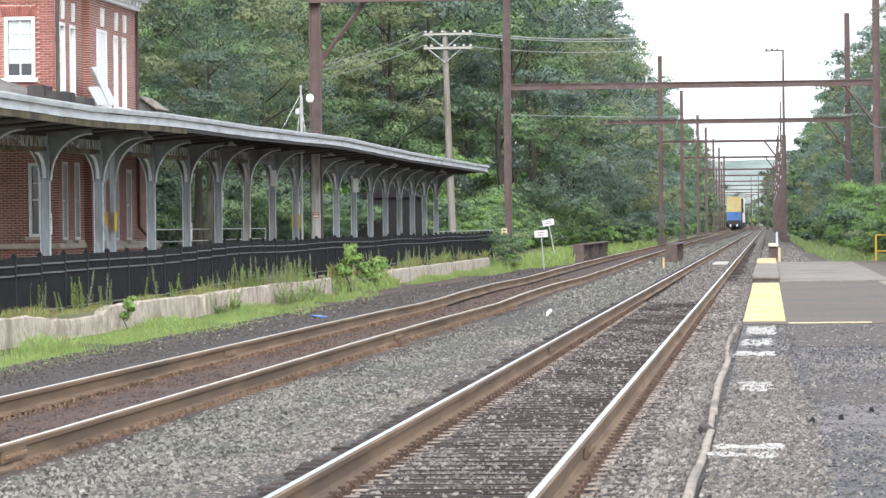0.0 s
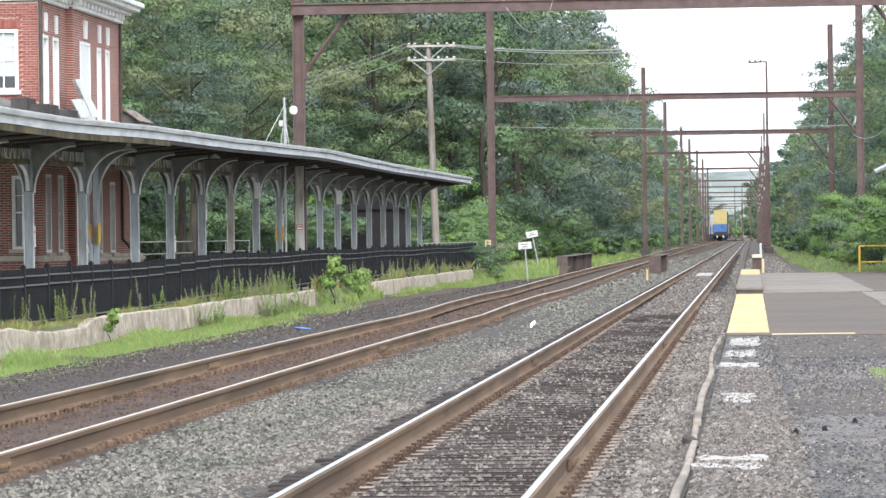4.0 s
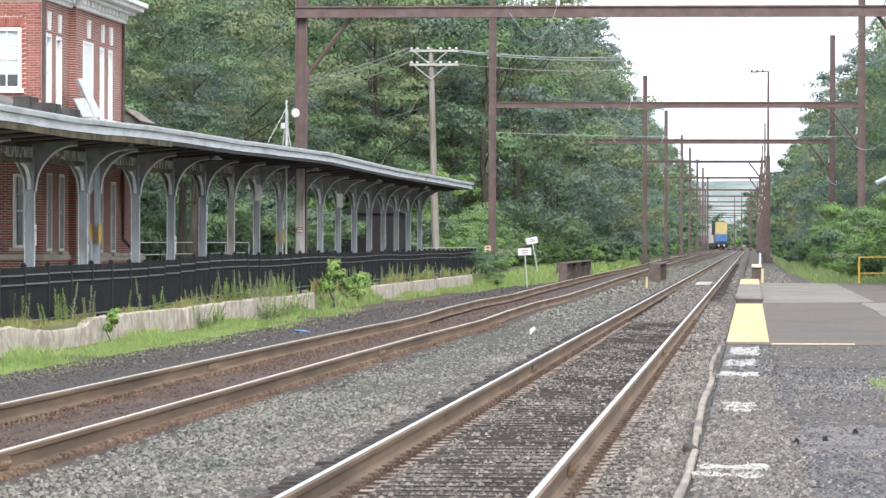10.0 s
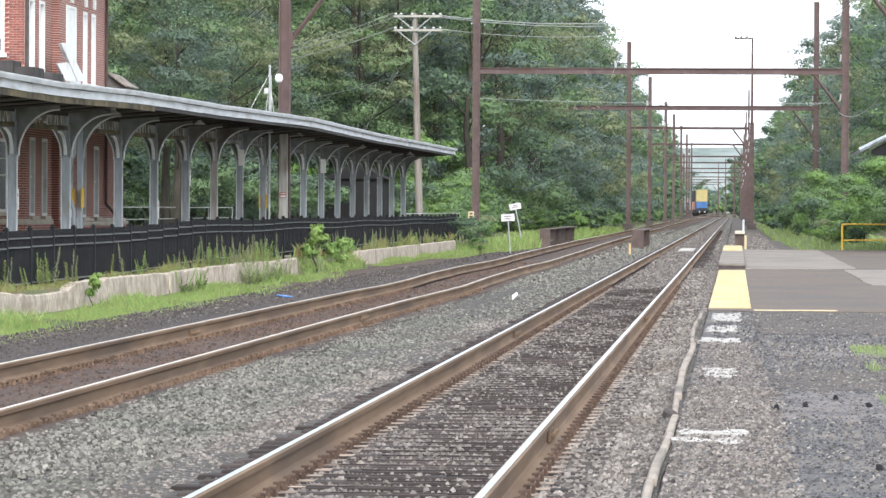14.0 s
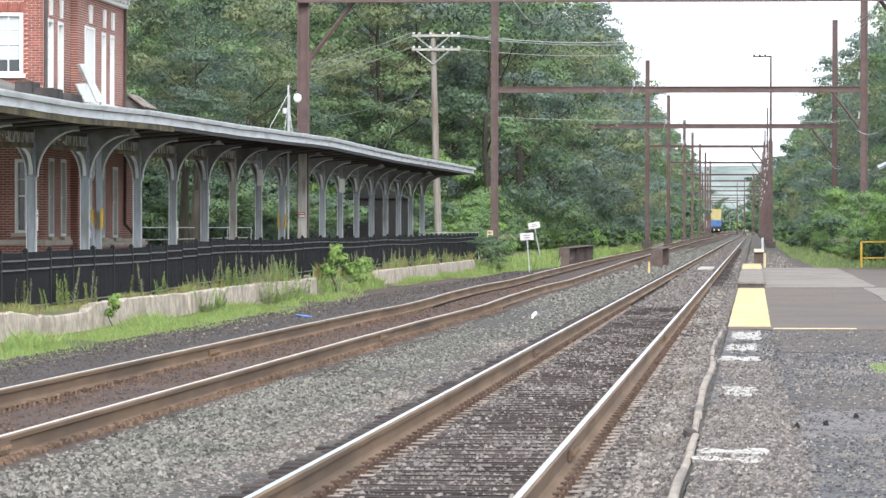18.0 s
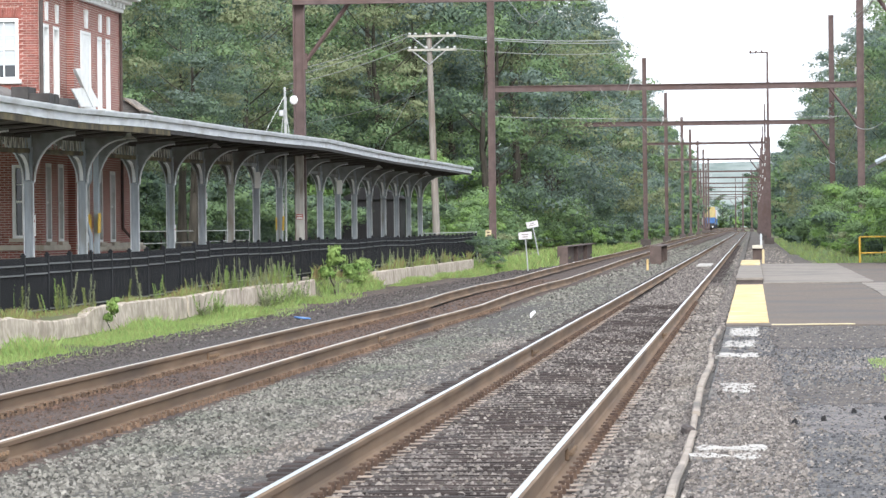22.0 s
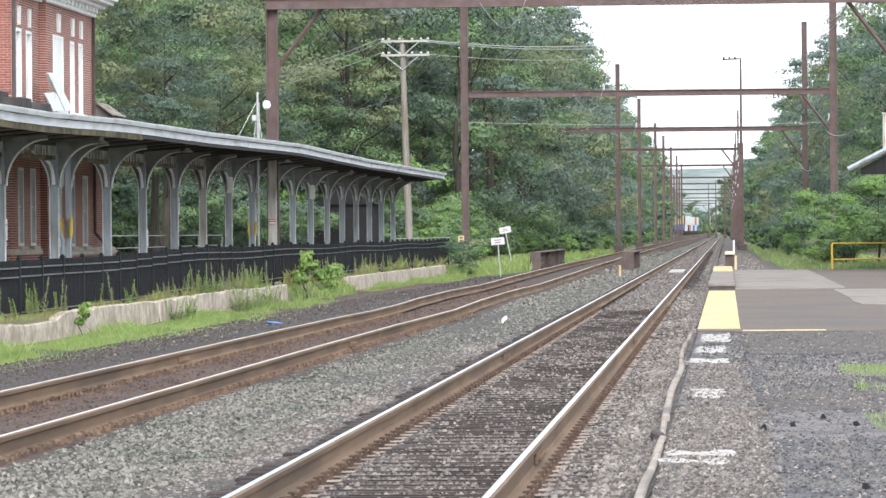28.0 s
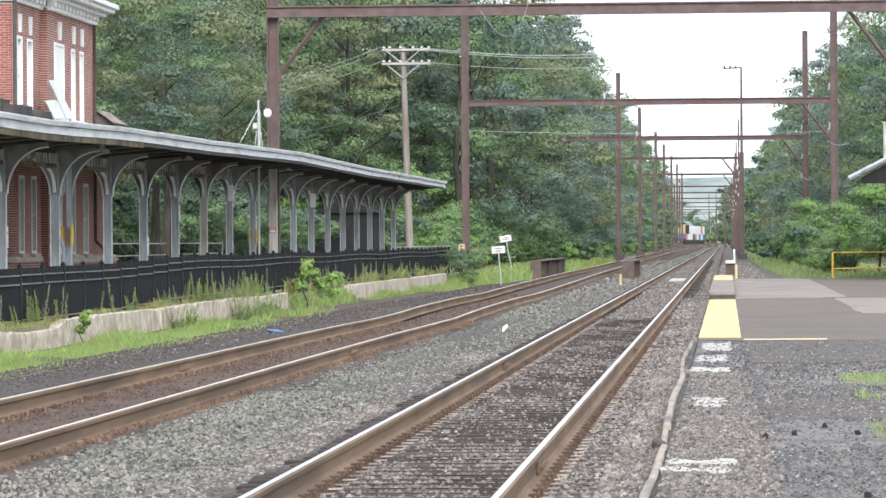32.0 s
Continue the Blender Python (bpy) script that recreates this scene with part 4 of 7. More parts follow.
for k in range(-8, 50):
    y = 68.14 + 2.44 * k
    z = 0.02 * math.sin(k * 0.7) - 0.15 * (1 - smoothstep(70, 102, y))
    post = part("fence_post", FENCE_POST, (), fence, at=pose(FENCE_X, y, z, random.Random(k).uniform(-0.5, 0.5), 0, 0))
    if k < 49:
        pan = part("fence_panel", PANEL_RAILS, (), fence, at=pose(FENCE_X, y, z))
        tagged(part("picket_infill", PICKETS, (), pan), kind="stuff")

chain = thing("chain_link_fence", "galvanised chain-link fence at the end of the station", "fence")
for k in range(4):
    s = Shape()
    s.tube([(0, 0, 0), (0, 0, 1.30)], 0.024, 8)
    s.tube([(0, 0, 1.30), (0, 0, 1.33)], [0.03, 0.012], 8)
    part("post", s, "galv", chain, at=pose(-13.42, 160 + 10.2 * k, 0.0))
s = Shape()
s.tube([(-13.42, 160, 1.29), (-13.42, 190.7, 1.29)], 0.018, 6)
part("top_rail", s, "galv", chain)
s = Shape()
for i in range(61):
    y = 160.2 + i * 0.502
    s.box(-13.42, y, 0.64, 0.004, 0.005, 1.26)
tagged(part("wire_mesh", s, "galv", chain), "fine wire mesh", kind="stuff")

# ---------------------------------------------------------------- platform canopy


def eave(y):
    """Height of the eave's lower edge, which sags and lifts along the platform."""
    return float(np.interp(y, [55, 77, 87, 101, 123, 146, 187], [3.66, 3.70, 3.83, 3.90, 4.08, 4.03, 4.10]))


canopy = thing("platform_canopy", "long wooden platform canopy with a white fascia and curved brackets", "canopy")
CY = list(np.arange(56, 187.1, 3.0)) + [187.3]
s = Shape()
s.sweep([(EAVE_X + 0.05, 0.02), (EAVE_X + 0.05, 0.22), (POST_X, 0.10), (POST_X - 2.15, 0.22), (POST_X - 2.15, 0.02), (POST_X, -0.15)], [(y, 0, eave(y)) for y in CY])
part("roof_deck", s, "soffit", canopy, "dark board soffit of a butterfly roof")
s = Shape()
s.sweep([(EAVE_X + 0.03, 0.23), (EAVE_X + 0.06, 0.26), (POST_X, 0.16), (POST_X - 2.2, 0.26), (POST_X - 2.17, 0.23), (POST_X, 0.13)], [(y, 0, eave(y)) for y in CY])
part("roof_covering", s, "roofing", canopy)
rr = random.Random(8)
for a, b in zip(CY[:-1:2], CY[2::2] + ([CY[-1]] if len(CY) % 2 == 0 else [])):     # fascia boards
    ys = [a + 0.01, (a + b) / 2, b - 0.01]
    s = Shape()
    s.sweep([(EAVE_X + 0.055, 0.0), (EAVE_X + 0.08, 0.0), (EAVE_X + 0.08, 0.16), (EAVE_X + 0.055, 0.16)], [(y, 0, eave(y) + rr.uniform(-0.008, 0.008)) for y in ys])
    part("fascia_board", s, "fascia", canopy)
    s = Shape()
    s.sweep([(EAVE_X + 0.05, 0.17), (EAVE_X + 0.16, 0.17), (EAVE_X + 0.19, 0.25), (EAVE_X + 0.19, 0.275), (EAVE_X + 0.02, 0.275)], [(y, 0, eave(y) + rr.uniform(-0.006, 0.006)) for y in ys])
    part("gutter", s, "fascia", canopy, "dented white gutter")
s = Shape()
s.box((EAVE_X + POST_X - 2.15) / 2, 187.36, eave(187) + 0.02, 4.3, 0.06, 0.1)
part("end_board", s, "soffit", canopy)

s = Shape()
s.sweep([(EAVE_X + 0.03, -0.13), (EAVE_X + 0.06, -0.13), (EAVE_X + 0.06, -0.003), (EAVE_X + 0.03, -0.003)], [(y, 0, eave(y)) for y in (56, 62, 68, 77, 82, 86, 90)])
part("old_gutter_board", s, "ochre", canopy, "stained ochre board under the fascia")
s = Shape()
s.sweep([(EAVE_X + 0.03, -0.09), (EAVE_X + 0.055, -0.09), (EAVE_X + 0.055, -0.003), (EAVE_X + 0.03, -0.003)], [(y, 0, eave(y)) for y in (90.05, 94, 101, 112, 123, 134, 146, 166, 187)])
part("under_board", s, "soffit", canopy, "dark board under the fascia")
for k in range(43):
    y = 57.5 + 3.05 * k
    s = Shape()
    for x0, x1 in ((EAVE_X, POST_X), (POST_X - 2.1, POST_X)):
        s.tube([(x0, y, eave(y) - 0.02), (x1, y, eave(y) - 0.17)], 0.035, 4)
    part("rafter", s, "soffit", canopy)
pm = Shape()
pm.box(0, 0, 1.28, 0.195, 0.195, 2.76, 0.02)
pm.box(0, 0, 3.14, 0.15, 0.15, 1.0, 0.01)
pm.box(0, 0, 0.12, 0.25, 0.25, 0.24, 0.02)
pm.box(0, 0, 2.62, 0.215, 0.215, 0.05, 0.01)
# pale strips added on both post edges to give their bright outlines
cd = Shape()
for sx in (-1, 1):
    cd.box(sx * 0.104, -0.092, 1.36, 0.024, 0.03, 2.5, 0.004)
EDGE_STRIP = cd.mesh('conduit', 'fascia')
POST = pm.mesh("post", "post")
POST_OLD = pm.mesh("post", "post_old")


def arc_bracket(reach, drop, width=0.10, edge=0.03):
    """A solid web in the x-z plane with a curved lower edge, from a post at the origin outward along +x."""
    n = 10
    curve = []
    for i in range(n + 1):
        t = math.pi / 2 * i / n
        curve.append((0.10 + reach * (1 - math.cos(t)), -drop + drop * 0.94 * math.sin(t)))
    web = Shape().prism([(0.09, 0.0)] + curve[:1] + curve[1:] + [(0.10 + reach, 0.0)], 1, -width / 2 + 0.02, width / 2 - 0.02)
    rim = Shape()
    for (x0, z0), (x1, z1) in zip(curve, curve[1:]):
        dx, dz = x1 - x0, z1 - z0
        ln = math.hypot(dx, dz)
        turn = Matrix.Rotation(-math.atan2(dz, dx), 4, "Y")
        rim.box((x0 + x1) / 2 + dz / ln * 0.02, 0, (z0 + z1) / 2 - dx / ln * 0.02, ln + 0.012, width, edge, 0.0, 0, turn)
    return web, rim


web, rim = arc_bracket(0.92, 1.08)
WEB, RIM = web.mesh("bracket", "bracket"), rim.mesh("rim", "fascia")
web, rim = arc_bracket(0.95, 0.58, 0.07, 0.025)
WEB_S, RIM_S = web.mesh("bracket", "bracket"), rim.mesh("rim", "fascia")
sp = Shape()
for d in (-1, 1):            # a pair of splayed slats meeting at the top
    sp.prism([(0.02 * d - 0.025, 0.0), (0.02 * d + 0.025, 0.0), (0.17 * d + 0.04, -0.32), (0.17 * d - 0.04, -0.32)][::d], 0, -0.008 + 0.010 * d, 0.008 + 0.010 * d)
SPINDLE = sp.mesh("lattice_slats", "slat")
POST_Y = [76.2, 83.9, 90.7] + [98.5 + 6.1 * i for i in range(15)]
rr = random.Random(12)
for i, y in enumerate(POST_Y):
    top = eave(y) - 0.15
    g = Matrix.Translation((POST_X, y, top - 3.66)) 
    old = i == 6
    post = part("post", POST_OLD if old else POST, (), canopy, "peeling cream post" if old else "pale blue-grey post", at=g)
    part("conduit", EDGE_STRIP, (), post, "thin pale strip added for the post's bright edges")
    for turn in (0, 180):
        w = part("bracket", WEB, (), canopy, at=Matrix.Translation((POST_X, y, top + 0.05)) @ pose(0, 0, 0, 0, 0, turn))
        part("rim", RIM, (), w, "pale curved edge strip")
    for turn in (90, -90):
        w = part("spandrel", WEB_S, (), canopy, at=Matrix.Translation((POST_X, y, top - 0.40)) @ pose(0, 0, 0, 0, 0, turn))
        part("rim", RIM_S, (), w)
    s = Shape()
    s.box(POST_X, y, top - 0.1, 0.18, 0.14, 0.36, 0.01)
    part("post_head", s, "bracket", canopy)
    if i + 1 < len(POST_Y):
        y2, t2 = POST_Y[i + 1], eave(POST_Y[i + 1]) - 0.15
        slope = math.degrees(math.atan2(t2 - top, y2 - y))
        fz = Shape()
        ln = y2 - y - 0.25
        fz.box(0, 0, -0.36, 0.10, ln, 0.10, 0.01)
        part("frieze_rail", fz, "ochre" if i < 6 else "bracket", canopy, at=pose(POST_X, (y + y2) / 2, (top + t2) / 2 + 0.0, slope))
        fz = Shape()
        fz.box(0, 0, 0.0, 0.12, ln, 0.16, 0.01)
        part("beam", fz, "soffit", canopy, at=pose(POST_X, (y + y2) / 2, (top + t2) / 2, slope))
        q = int(ln / 0.47)
        fz = Shape()
        for k in range(q):
            yy = -ln / 2 + (k + 0.5) * ln / q
            if i < 8:
                part("lattice_slats", SPINDLE, (), canopy, at=pose(POST_X, (y + y2) / 2, (top + t2) / 2, slope) @ pose(0, yy, 0))
                continue
            for d in (-1, 1):
                fz.prism([(yy + 0.02 * d - 0.03, 0.0), (yy + 0.02 * d + 0.03, 0.0), (yy + 0.17 * d + 0.04, -0.32), (yy + 0.17 * d - 0.04, -0.32)][::d], 0, -0.010 + 0.011 * d, 0.010 + 0.011 * d)
        if i >= 8:
            tagged(part("lattice", fz, "bracket", canopy, "wooden lattice frieze", at=pose(POST_X, (y + y2) / 2, (top + t2) / 2, slope)), kind="stuff")
top = eave(92.5) - 0.15                # slim second column with its own bracket and a cranked drainpipe
s = Shape()
s.box(POST_X + 0.02, 92.5, top / 2, 0.13, 0.13, top, 0.015)
part("slim_post", s, "post", canopy, "slim pale blue-grey post")
w = part("bracket", WEB, (), canopy, at=pose(POST_X - 0.02, 92.5, top + 0.05))
part("rim", RIM, (), w, "pale curved edge strip")
s = Shape()
s.tube([(POST_X - 0.02, 91.9, top - 0.6), (POST_X - 0.02, 91.9, top - 0.95), (POST_X - 0.16, 91.9, top - 1.25), (POST_X - 0.16, 91.9, top - 1.9), (POST_X - 0.02, 91.9, top - 2.3), (POST_X - 0.02, 91.9, 0.0)], 0.05, 8)
part("drainpipe", s, "post", canopy, "cranked pale drainpipe")
for k, y in enumerate((89.5, 104.0, 128.0, 150.0, 172.0)):
    lamp = thing("canopy_lamp", "small white dome lamp under the canopy", "lamp", "canopy lamps")
    s = Shape()
    s.tube([(-14.3, y, eave(y) + 0.0), (-14.3, y, eave(y) - 0.12), (-14.3, y, eave(y) - 0.2)], [0.03, 0.06, 0.17], 10)
    part("shade", s, "white", lamp)
    s = Shape()
    s.tube([(-14.3, y, eave(y) + 0.05), (-14.3, y, eave(y) - 0.05)], 0.02, 6)
    part("stem", s, "galv", lamp)


def plain_sign(name, x, y, z, w, h, mat, label, bars=None, turn=0, thick=0.03):
    t = thing(name, label, "sign", at=pose(x, y, z, 0, 0, turn))
    s = Shape()
    s.box(0, 0, 0, w, thick, h, 0.004)
    part("board", s, mat, t)
    for bz, bw, bh, bm in bars or ():
        q = Shape()
        q.box(0, -thick / 2 - 0.004, bz, bw, 0.008, bh)
        part("lettering", q, bm, t)
    return t


plain_sign("hanging_sign", -15.45, 122.0, eave(122) - 1.0, 0.18, 0.5, "white", "small white sign hanging under the canopy")
plain_sign("hanging_sign", -15.45, 146.5, eave(146) - 0.95, 0.2, 0.52, "white", "small white sign hanging under the canopy")
plain_sign("notice_board", -14.9, 128.62, 1.93, 0.22, 0.17, "red", "small red and white notice on a post", bars=((0.04, 0.16, 0.025, "white"), (-0.04, 0.18, 0.05, "white")))
for y, x in ((92.35, POST_X), (129.0, POST_X)):
    t = thing("warning_wrap", "torn yellow warning tape wrapped round a canopy post", "warning tape")
    for dx, z0, z1 in ((-0.11, 1.50, 1.93), (0.11, 1.48, 1.95)):
        s = Shape()
        s.box(x + dx, y - 0.02, (z0 + z1) / 2, 0.045, 0.24, z1 - z0, 0.01, 0, Matrix.Rotation(radians(2 if dx > 0 else -1), 4, "Y"))
        part("tape", s, "rail_yellow", t)
for y, z in ((83.9, 1.66), (104.6, 1.45), (110.7, 2.35), (129.0, 2.15)):
    t = thing("post_tag", "small white plate fixed to the edge of a canopy post", "plate", "plates on the posts")
    s = Shape()
    s.box(POST_X + 0.12, y - 0.05, z, 0.035, 0.07, 0.46, 0.006)
    part("plate", s, "white", t)
    s = Shape()
    s.box(POST_X + 0.12, y - 0.088, z + 0.1, 0.025, 0.006, 0.05)
    part("label", s, "red", t, "faded red mark")
s = Shape()
s.box(-14.9, 128.70, 1.95, 0.30, 0.06, 4.1, 0.01)
for dx in (-0.1, 0.0, 0.1):
    s.box(-14.9 + dx, 128.66, 2.6, 0.045, 0.03, 1.2)
tagged(part("pilaster", s, "post_old"), "cream-painted fluted timber casing on a steel column", "casing")

# ---------------------------------------------------------------- brick station house
house = thing("station_house", "two-storey red brick station house with white trim", "building")
FX, BX = -19.2, -19.0           # track-side wall, and its bay
Y0, YB, Y1 = 105.0, 109.2, 117.1
TOP = 8.15


def wall_with_holes(axis, fixed, thick, lo, hi, z0, z1, holes):
    """A wall slab cut by real openings; holes are (lo, hi, z0, z1)."""
    s = Shape()
    cuts = sorted({lo, hi, *[h[0] for h in holes], *[h[1] for h in holes]})
    for a, b in zip(cuts, cuts[1:]):
        mid = (a + b) / 2
        spans, z = [], z0
        for h in sorted((h for h in holes if h[0] < mid < h[1]), key=lambda h: h[2]):
            spans.append((z, h[2]))
            z = h[3]
        spans.append((z, z1))
        for p, q in spans:
            if q - p < 0.001:
                continue
            if axis == "x":
                s.box(mid, fixed, (p + q) / 2, b - a, thick, q - p)
            else:
                s.box(fixed, mid, (p + q) / 2, thick, b - a, q - p)
    return s


UP_W = (-20.61, -19.78, 5.65, 7.32)
LOW_W = (-20.0, -19.45, 1.35, 3.35)
part("end_wall", wall_with_holes("x", Y0 + 0.17, 0.30, -27.5, FX - 0.0, -0.1, TOP, [UP_W, LOW_W, (-22.9, -22.1, 5.65, 7.32), (-22.9, -22.1, 1.35, 3.35)]), "brick_x", house, "red brick end wall")
SIDE_A = [(105.5, 106.35, 5.1, 7.2), (107.1, 107.95, 5.1, 7.2), (105.7, 106.5, 1.25, 3.4), (107.6, 108.4, 1.25, 3.4)]
SIDE_B = [(110.3, 112.0, 5.1, 7.25), (113.2, 113.9, 5.1, 7.2), (114.7, 115.4, 5.1, 7.2), (110.6, 111.5, 1.2, 3.3), (112.9, 113.8, 1.2, 3.3), (115.2, 116.1, 1.2, 3.3)]
part("side_wall", wall_with_holes("y", FX - 0.15, 0.30, Y0 + 0.33, YB, -0.1, TOP, SIDE_A), "brick_y", house, "red brick side wall")
part("bay_wall", wall_with_holes("y", BX - 0.15, 0.30, YB, Y1, -0.1, TOP, SIDE_B), "brick_y", house, "red brick projecting bay")
part("bay_return", wall_with_holes("x", YB + 0.06, 0.10, FX, BX - 0.3 + 0.299, -0.1, TOP, []), "brick_x", house)
s = Shape()
s.box(-23.3, Y1 + 0.15, 4.0, 8.6, 0.3, 8.3)
s.box(-27.35, 111, 4.0, 0.3, 11.6, 8.3)
part("back_wall", s, "brick_x", house)
s = Shape()
s.box(-23.0, 119.2, 1.9, 7.6, 3.8, 4.0)
part("lower_wing", s, "brick_y", house, "one-storey brick wing")


def window(hole, axis, face, parent, blind=False, label="white double-hung sash window"):
    """Frame, sashes, bars, panes and a sill set in an opening; face is the wall's outer plane."""
    a, b, z0, z1 = hole
    w, h, mid = b - a, z1 - z0, (a + b) / 2

    def blk(shape, u, z, su, sz, depth, thick):
        if axis == "x":
            shape.box(u, face + depth, z, su, thick, sz, 0.006)
        else:
            shape.box(face - depth, u, z, thick, su, sz, 0.006)
    win = Shape()
    for u in (a + 0.045, b - 0.045):
        blk(win, u, (z0 + z1) / 2, 0.09, h, 0.05, 0.14)
    blk(win, mid, z1 - 0.045, w - 0.18, 0.09, 0.05, 0.14)
    blk(win, mid, z0 + 0.04, w - 0.18, 0.08, 0.05, 0.14)
    ob = part("window", win, "white", parent, label)
    sash = Shape()
    zm = (z0 + z1) / 2
    blk(sash, mid, zm, w - 0.18, 0.055, 0.075, 0.05)
    blk(sash, mid, (z0 + z1) / 2, 0.035, h - 0.17, 0.085, 0.035)
    blk(sash, mid, zm + h * 0.23, w - 0.18, 0.025, 0.085, 0.03)
    part("sash", sash, "white", ob)
    for k, (p, q) in enumerate(((z0 + 0.08, zm - 0.03), (zm + 0.03, z1 - 0.09))):
        g = Shape()
        blk(g, mid, (p + q) / 2, w - 0.18, q - p, 0.105, 0.012)
        part("pane", g, "glass", ob)
    if blind:
        g = Shape()
        cut = z0 + h * 0.24
        blk(g, mid, (cut + z1) / 2, w - 0.2, z1 - cut, 0.095, 0.006)
        part("blind", g, "blind", ob, "pale lowered window blind")
    g = Shape()
    blk(g, mid, z0 - 0.05, w + 0.16, 0.1, -0.03, 0.2)
    part("window_sill", g, "white" if z0 > 3 else "sill", ob)
    return ob


window(UP_W, "x", Y0 + 0.02, house, True)
window(LOW_W, "x", Y0 + 0.02, house)
for h in ((-22.9, -22.1, 5.65, 7.32), (-22.9, -22.1, 1.35, 3.35)):
    window(h, "x", Y0 + 0.02, house)
for h in SIDE_A:
    window(h, "y", FX, house, h[2] > 3)
for h in SIDE_B:
    window(h, "y", BX, house, h[2] > 3)
s = Shape()
s.box(BX - 0.03, 111.15, 6.17, 0.05, 1.5, 1.98, 0.006)
part("boarded_panel", s, "white", house, "white boarded-up window opening")
for y, w in ((105.93, 0.30), (107.53, 0.30)):
    s = Shape()
    s.prism([(y - 0.11, 7.30), (y + 0.11, 7.30), (y + w / 2 + 0.02, 7.80), (y - w / 2 - 0.02, 7.80)], 0, FX, FX + 0.06)
    part("keystone", s, "white", house, "white keystone over a window")
for y, w in ((111.15, 0.42), (113.55, 0.30), (115.05, 0.30)):
    s = Shape()
    s.prism([(y - 0.14, 7.34), (y + 0.14, 7.34), (y + w / 2 + 0.03, 7.86), (y - w / 2 - 0.03, 7.86)], 0, BX, BX + 0.06)
    part("keystone", s, "white", house, "white keystone over a window")
# stone water table, cornice with dentils, hipped roof
s = Shape()
s.sweep([(FX - 0.05, 1.02), (FX + 0.07, 1.02), (FX + 0.05, 1.16), (FX - 0.05, 1.18)], [(Y0 - 0.05, 0, 0), (YB, 0, 0)])
s.sweep([(BX - 0.05, 1.02), (BX + 0.07, 1.02), (BX + 0.05, 1.16), (BX - 0.05, 1.18)], [(YB + 0.001, 0, 0), (121.1, 0, 0)])
s.box(-23.4, Y0 - 0.02, 1.1, 8.3, 0.12, 0.14)
part("stone_course", s, "sill", house, "buff stone sill course")
s = Shape()
s.box(BX + 0.16, 114.6, 0.44, 0.34, 9.6, 1.06, 0.01)
part("plinth", s, "brick_y", house, "red brick plinth of the bay")
s = Shape()
s.box(BX + 0.18, 114.6, 1.02, 0.42, 9.8, 0.11, 0.015)
part("plinth_cap", s, "sill", house, "pale stone cap of the plinth")
s = Shape()
for dz, out, hh in ((0.0, 0.10, 0.12), (0.24, 0.26, 0.10), (0.36, 0.42, 0.12), (0.49, 0.50, 0.14)):
    z = TOP + dz
    s = Shape()
    s.box((BX + out - 0.2) - 0.0, (YB + Y1) / 2 + out / 2, z, 0.4 + out, Y1 - YB + out, hh, 0.015)
    s.box(FX + out - 0.25, (Y0 + YB) / 2 - out / 2, z, 0.4 + out, YB - Y0 + out, hh, 0.015)
    s.box((-27.5 + FX) / 2, Y0 - out / 2 + 0.2, z + 0.002, 8.3 + out, 0.4 + out, hh, 0.015)
    part("cornice_moulding", s, "white", house, "white moulded wooden cornice")
dn = Shape()
dn.box(0, 0, -0.01, 0.24, 0.30, 0.16, 0.015)
DENTIL = dn.mesh("dentil", "white")
y = Y0
while y < Y1:
    x = FX if y < YB else BX
    part("dentil", DENTIL, (), house, at=pose(x + 0.12, y, TOP + 0.13))
    y += 0.62
x = FX
while x > -24:
    part("dentil", DENTIL, (), house, at=pose(x, Y0 - 0.1, TOP + 0.13, 0, 0, 90))
    x -= 0.62
s = Shape()
a, b, c, d, zr = -28.0, BX + 0.5, Y0 - 0.5, Y1 + 0.5, TOP + 0.58
s.add([Vector(p) for p in ((a, c, zr), (b, c, zr), (b, d, zr), (a, d, zr), (-23.4, 109.6, 10.6), (-23.4, 112.8, 10.6))],
      [(0, 1, 4), (1, 2, 5, 4), (2, 3, 5), (3, 0, 4, 5), (0, 3, 2, 1)])
part("roof", s, "roofing", house, "grey hipped roof")
s = Shape()
s.prism([(-18.98, 4.0), (-18.98, 5.50), (-18.42, 5.12), (-18.42, 4.0)], 1, 117.5, 119.4)
wing = part("wing_roof", s, "roofing", house, "pale shingled hip roof of the low wing")
for k in range(5):                      # overlapping courses down to the eave
    s = Shape()
    s.box(-18.86 + 0.11 * k, 118.4, 5.50 - 0.078 * k, 0.17, 2.1 + 0.08 * k, 0.05, 0.008, 0, Matrix.Rotation(radians(30), 4, "Y"))
    part("shingle_course", s, "edge", wing)
# skirt roof between house and canopy
s = Shape()
s.add([Vector(p) for p in ((-18.0, 92, 4.35), (-18.0, 122.2, 4.6), (-19.05, 122.2, 5.05), (-19.05, Y0 - 0.02, 5.05), (-21.0, 96, 5.2), (-27, 92, 4.35), (-27, Y0 - 0.02, 5.6), (-21.0, Y0 - 0.02, 5.75))],
      [(0, 1, 2, 3), (0, 3, 4), (0, 4, 5), (4, 3, 7), (4, 7, 6, 5)])
s.sweep([(-18.05, 0.0), (-17.75, 0.0), (-17.75, 0.22), (-18.05, 0.22)], [(92, 0, 4.12), (122.2, 0, 4.36)])
part("skirt_roof", s, "roofing", house, "grey shingled roof over the ground floor")
s = Shape()
s.box(-19.33, 103.3, 5.08, 0.46, 1.2, 0.6, 0.02)
part("roof_box", s, "soffit", house, "dark felted box on the roof")
s = Shape()
s.box(-18.92, 103.6, 4.98, 0.72, 1.5, 0.46, 0.02)
part("roof_box", s, "soffit", house, "dark felted box on the roof")
s = Shape()
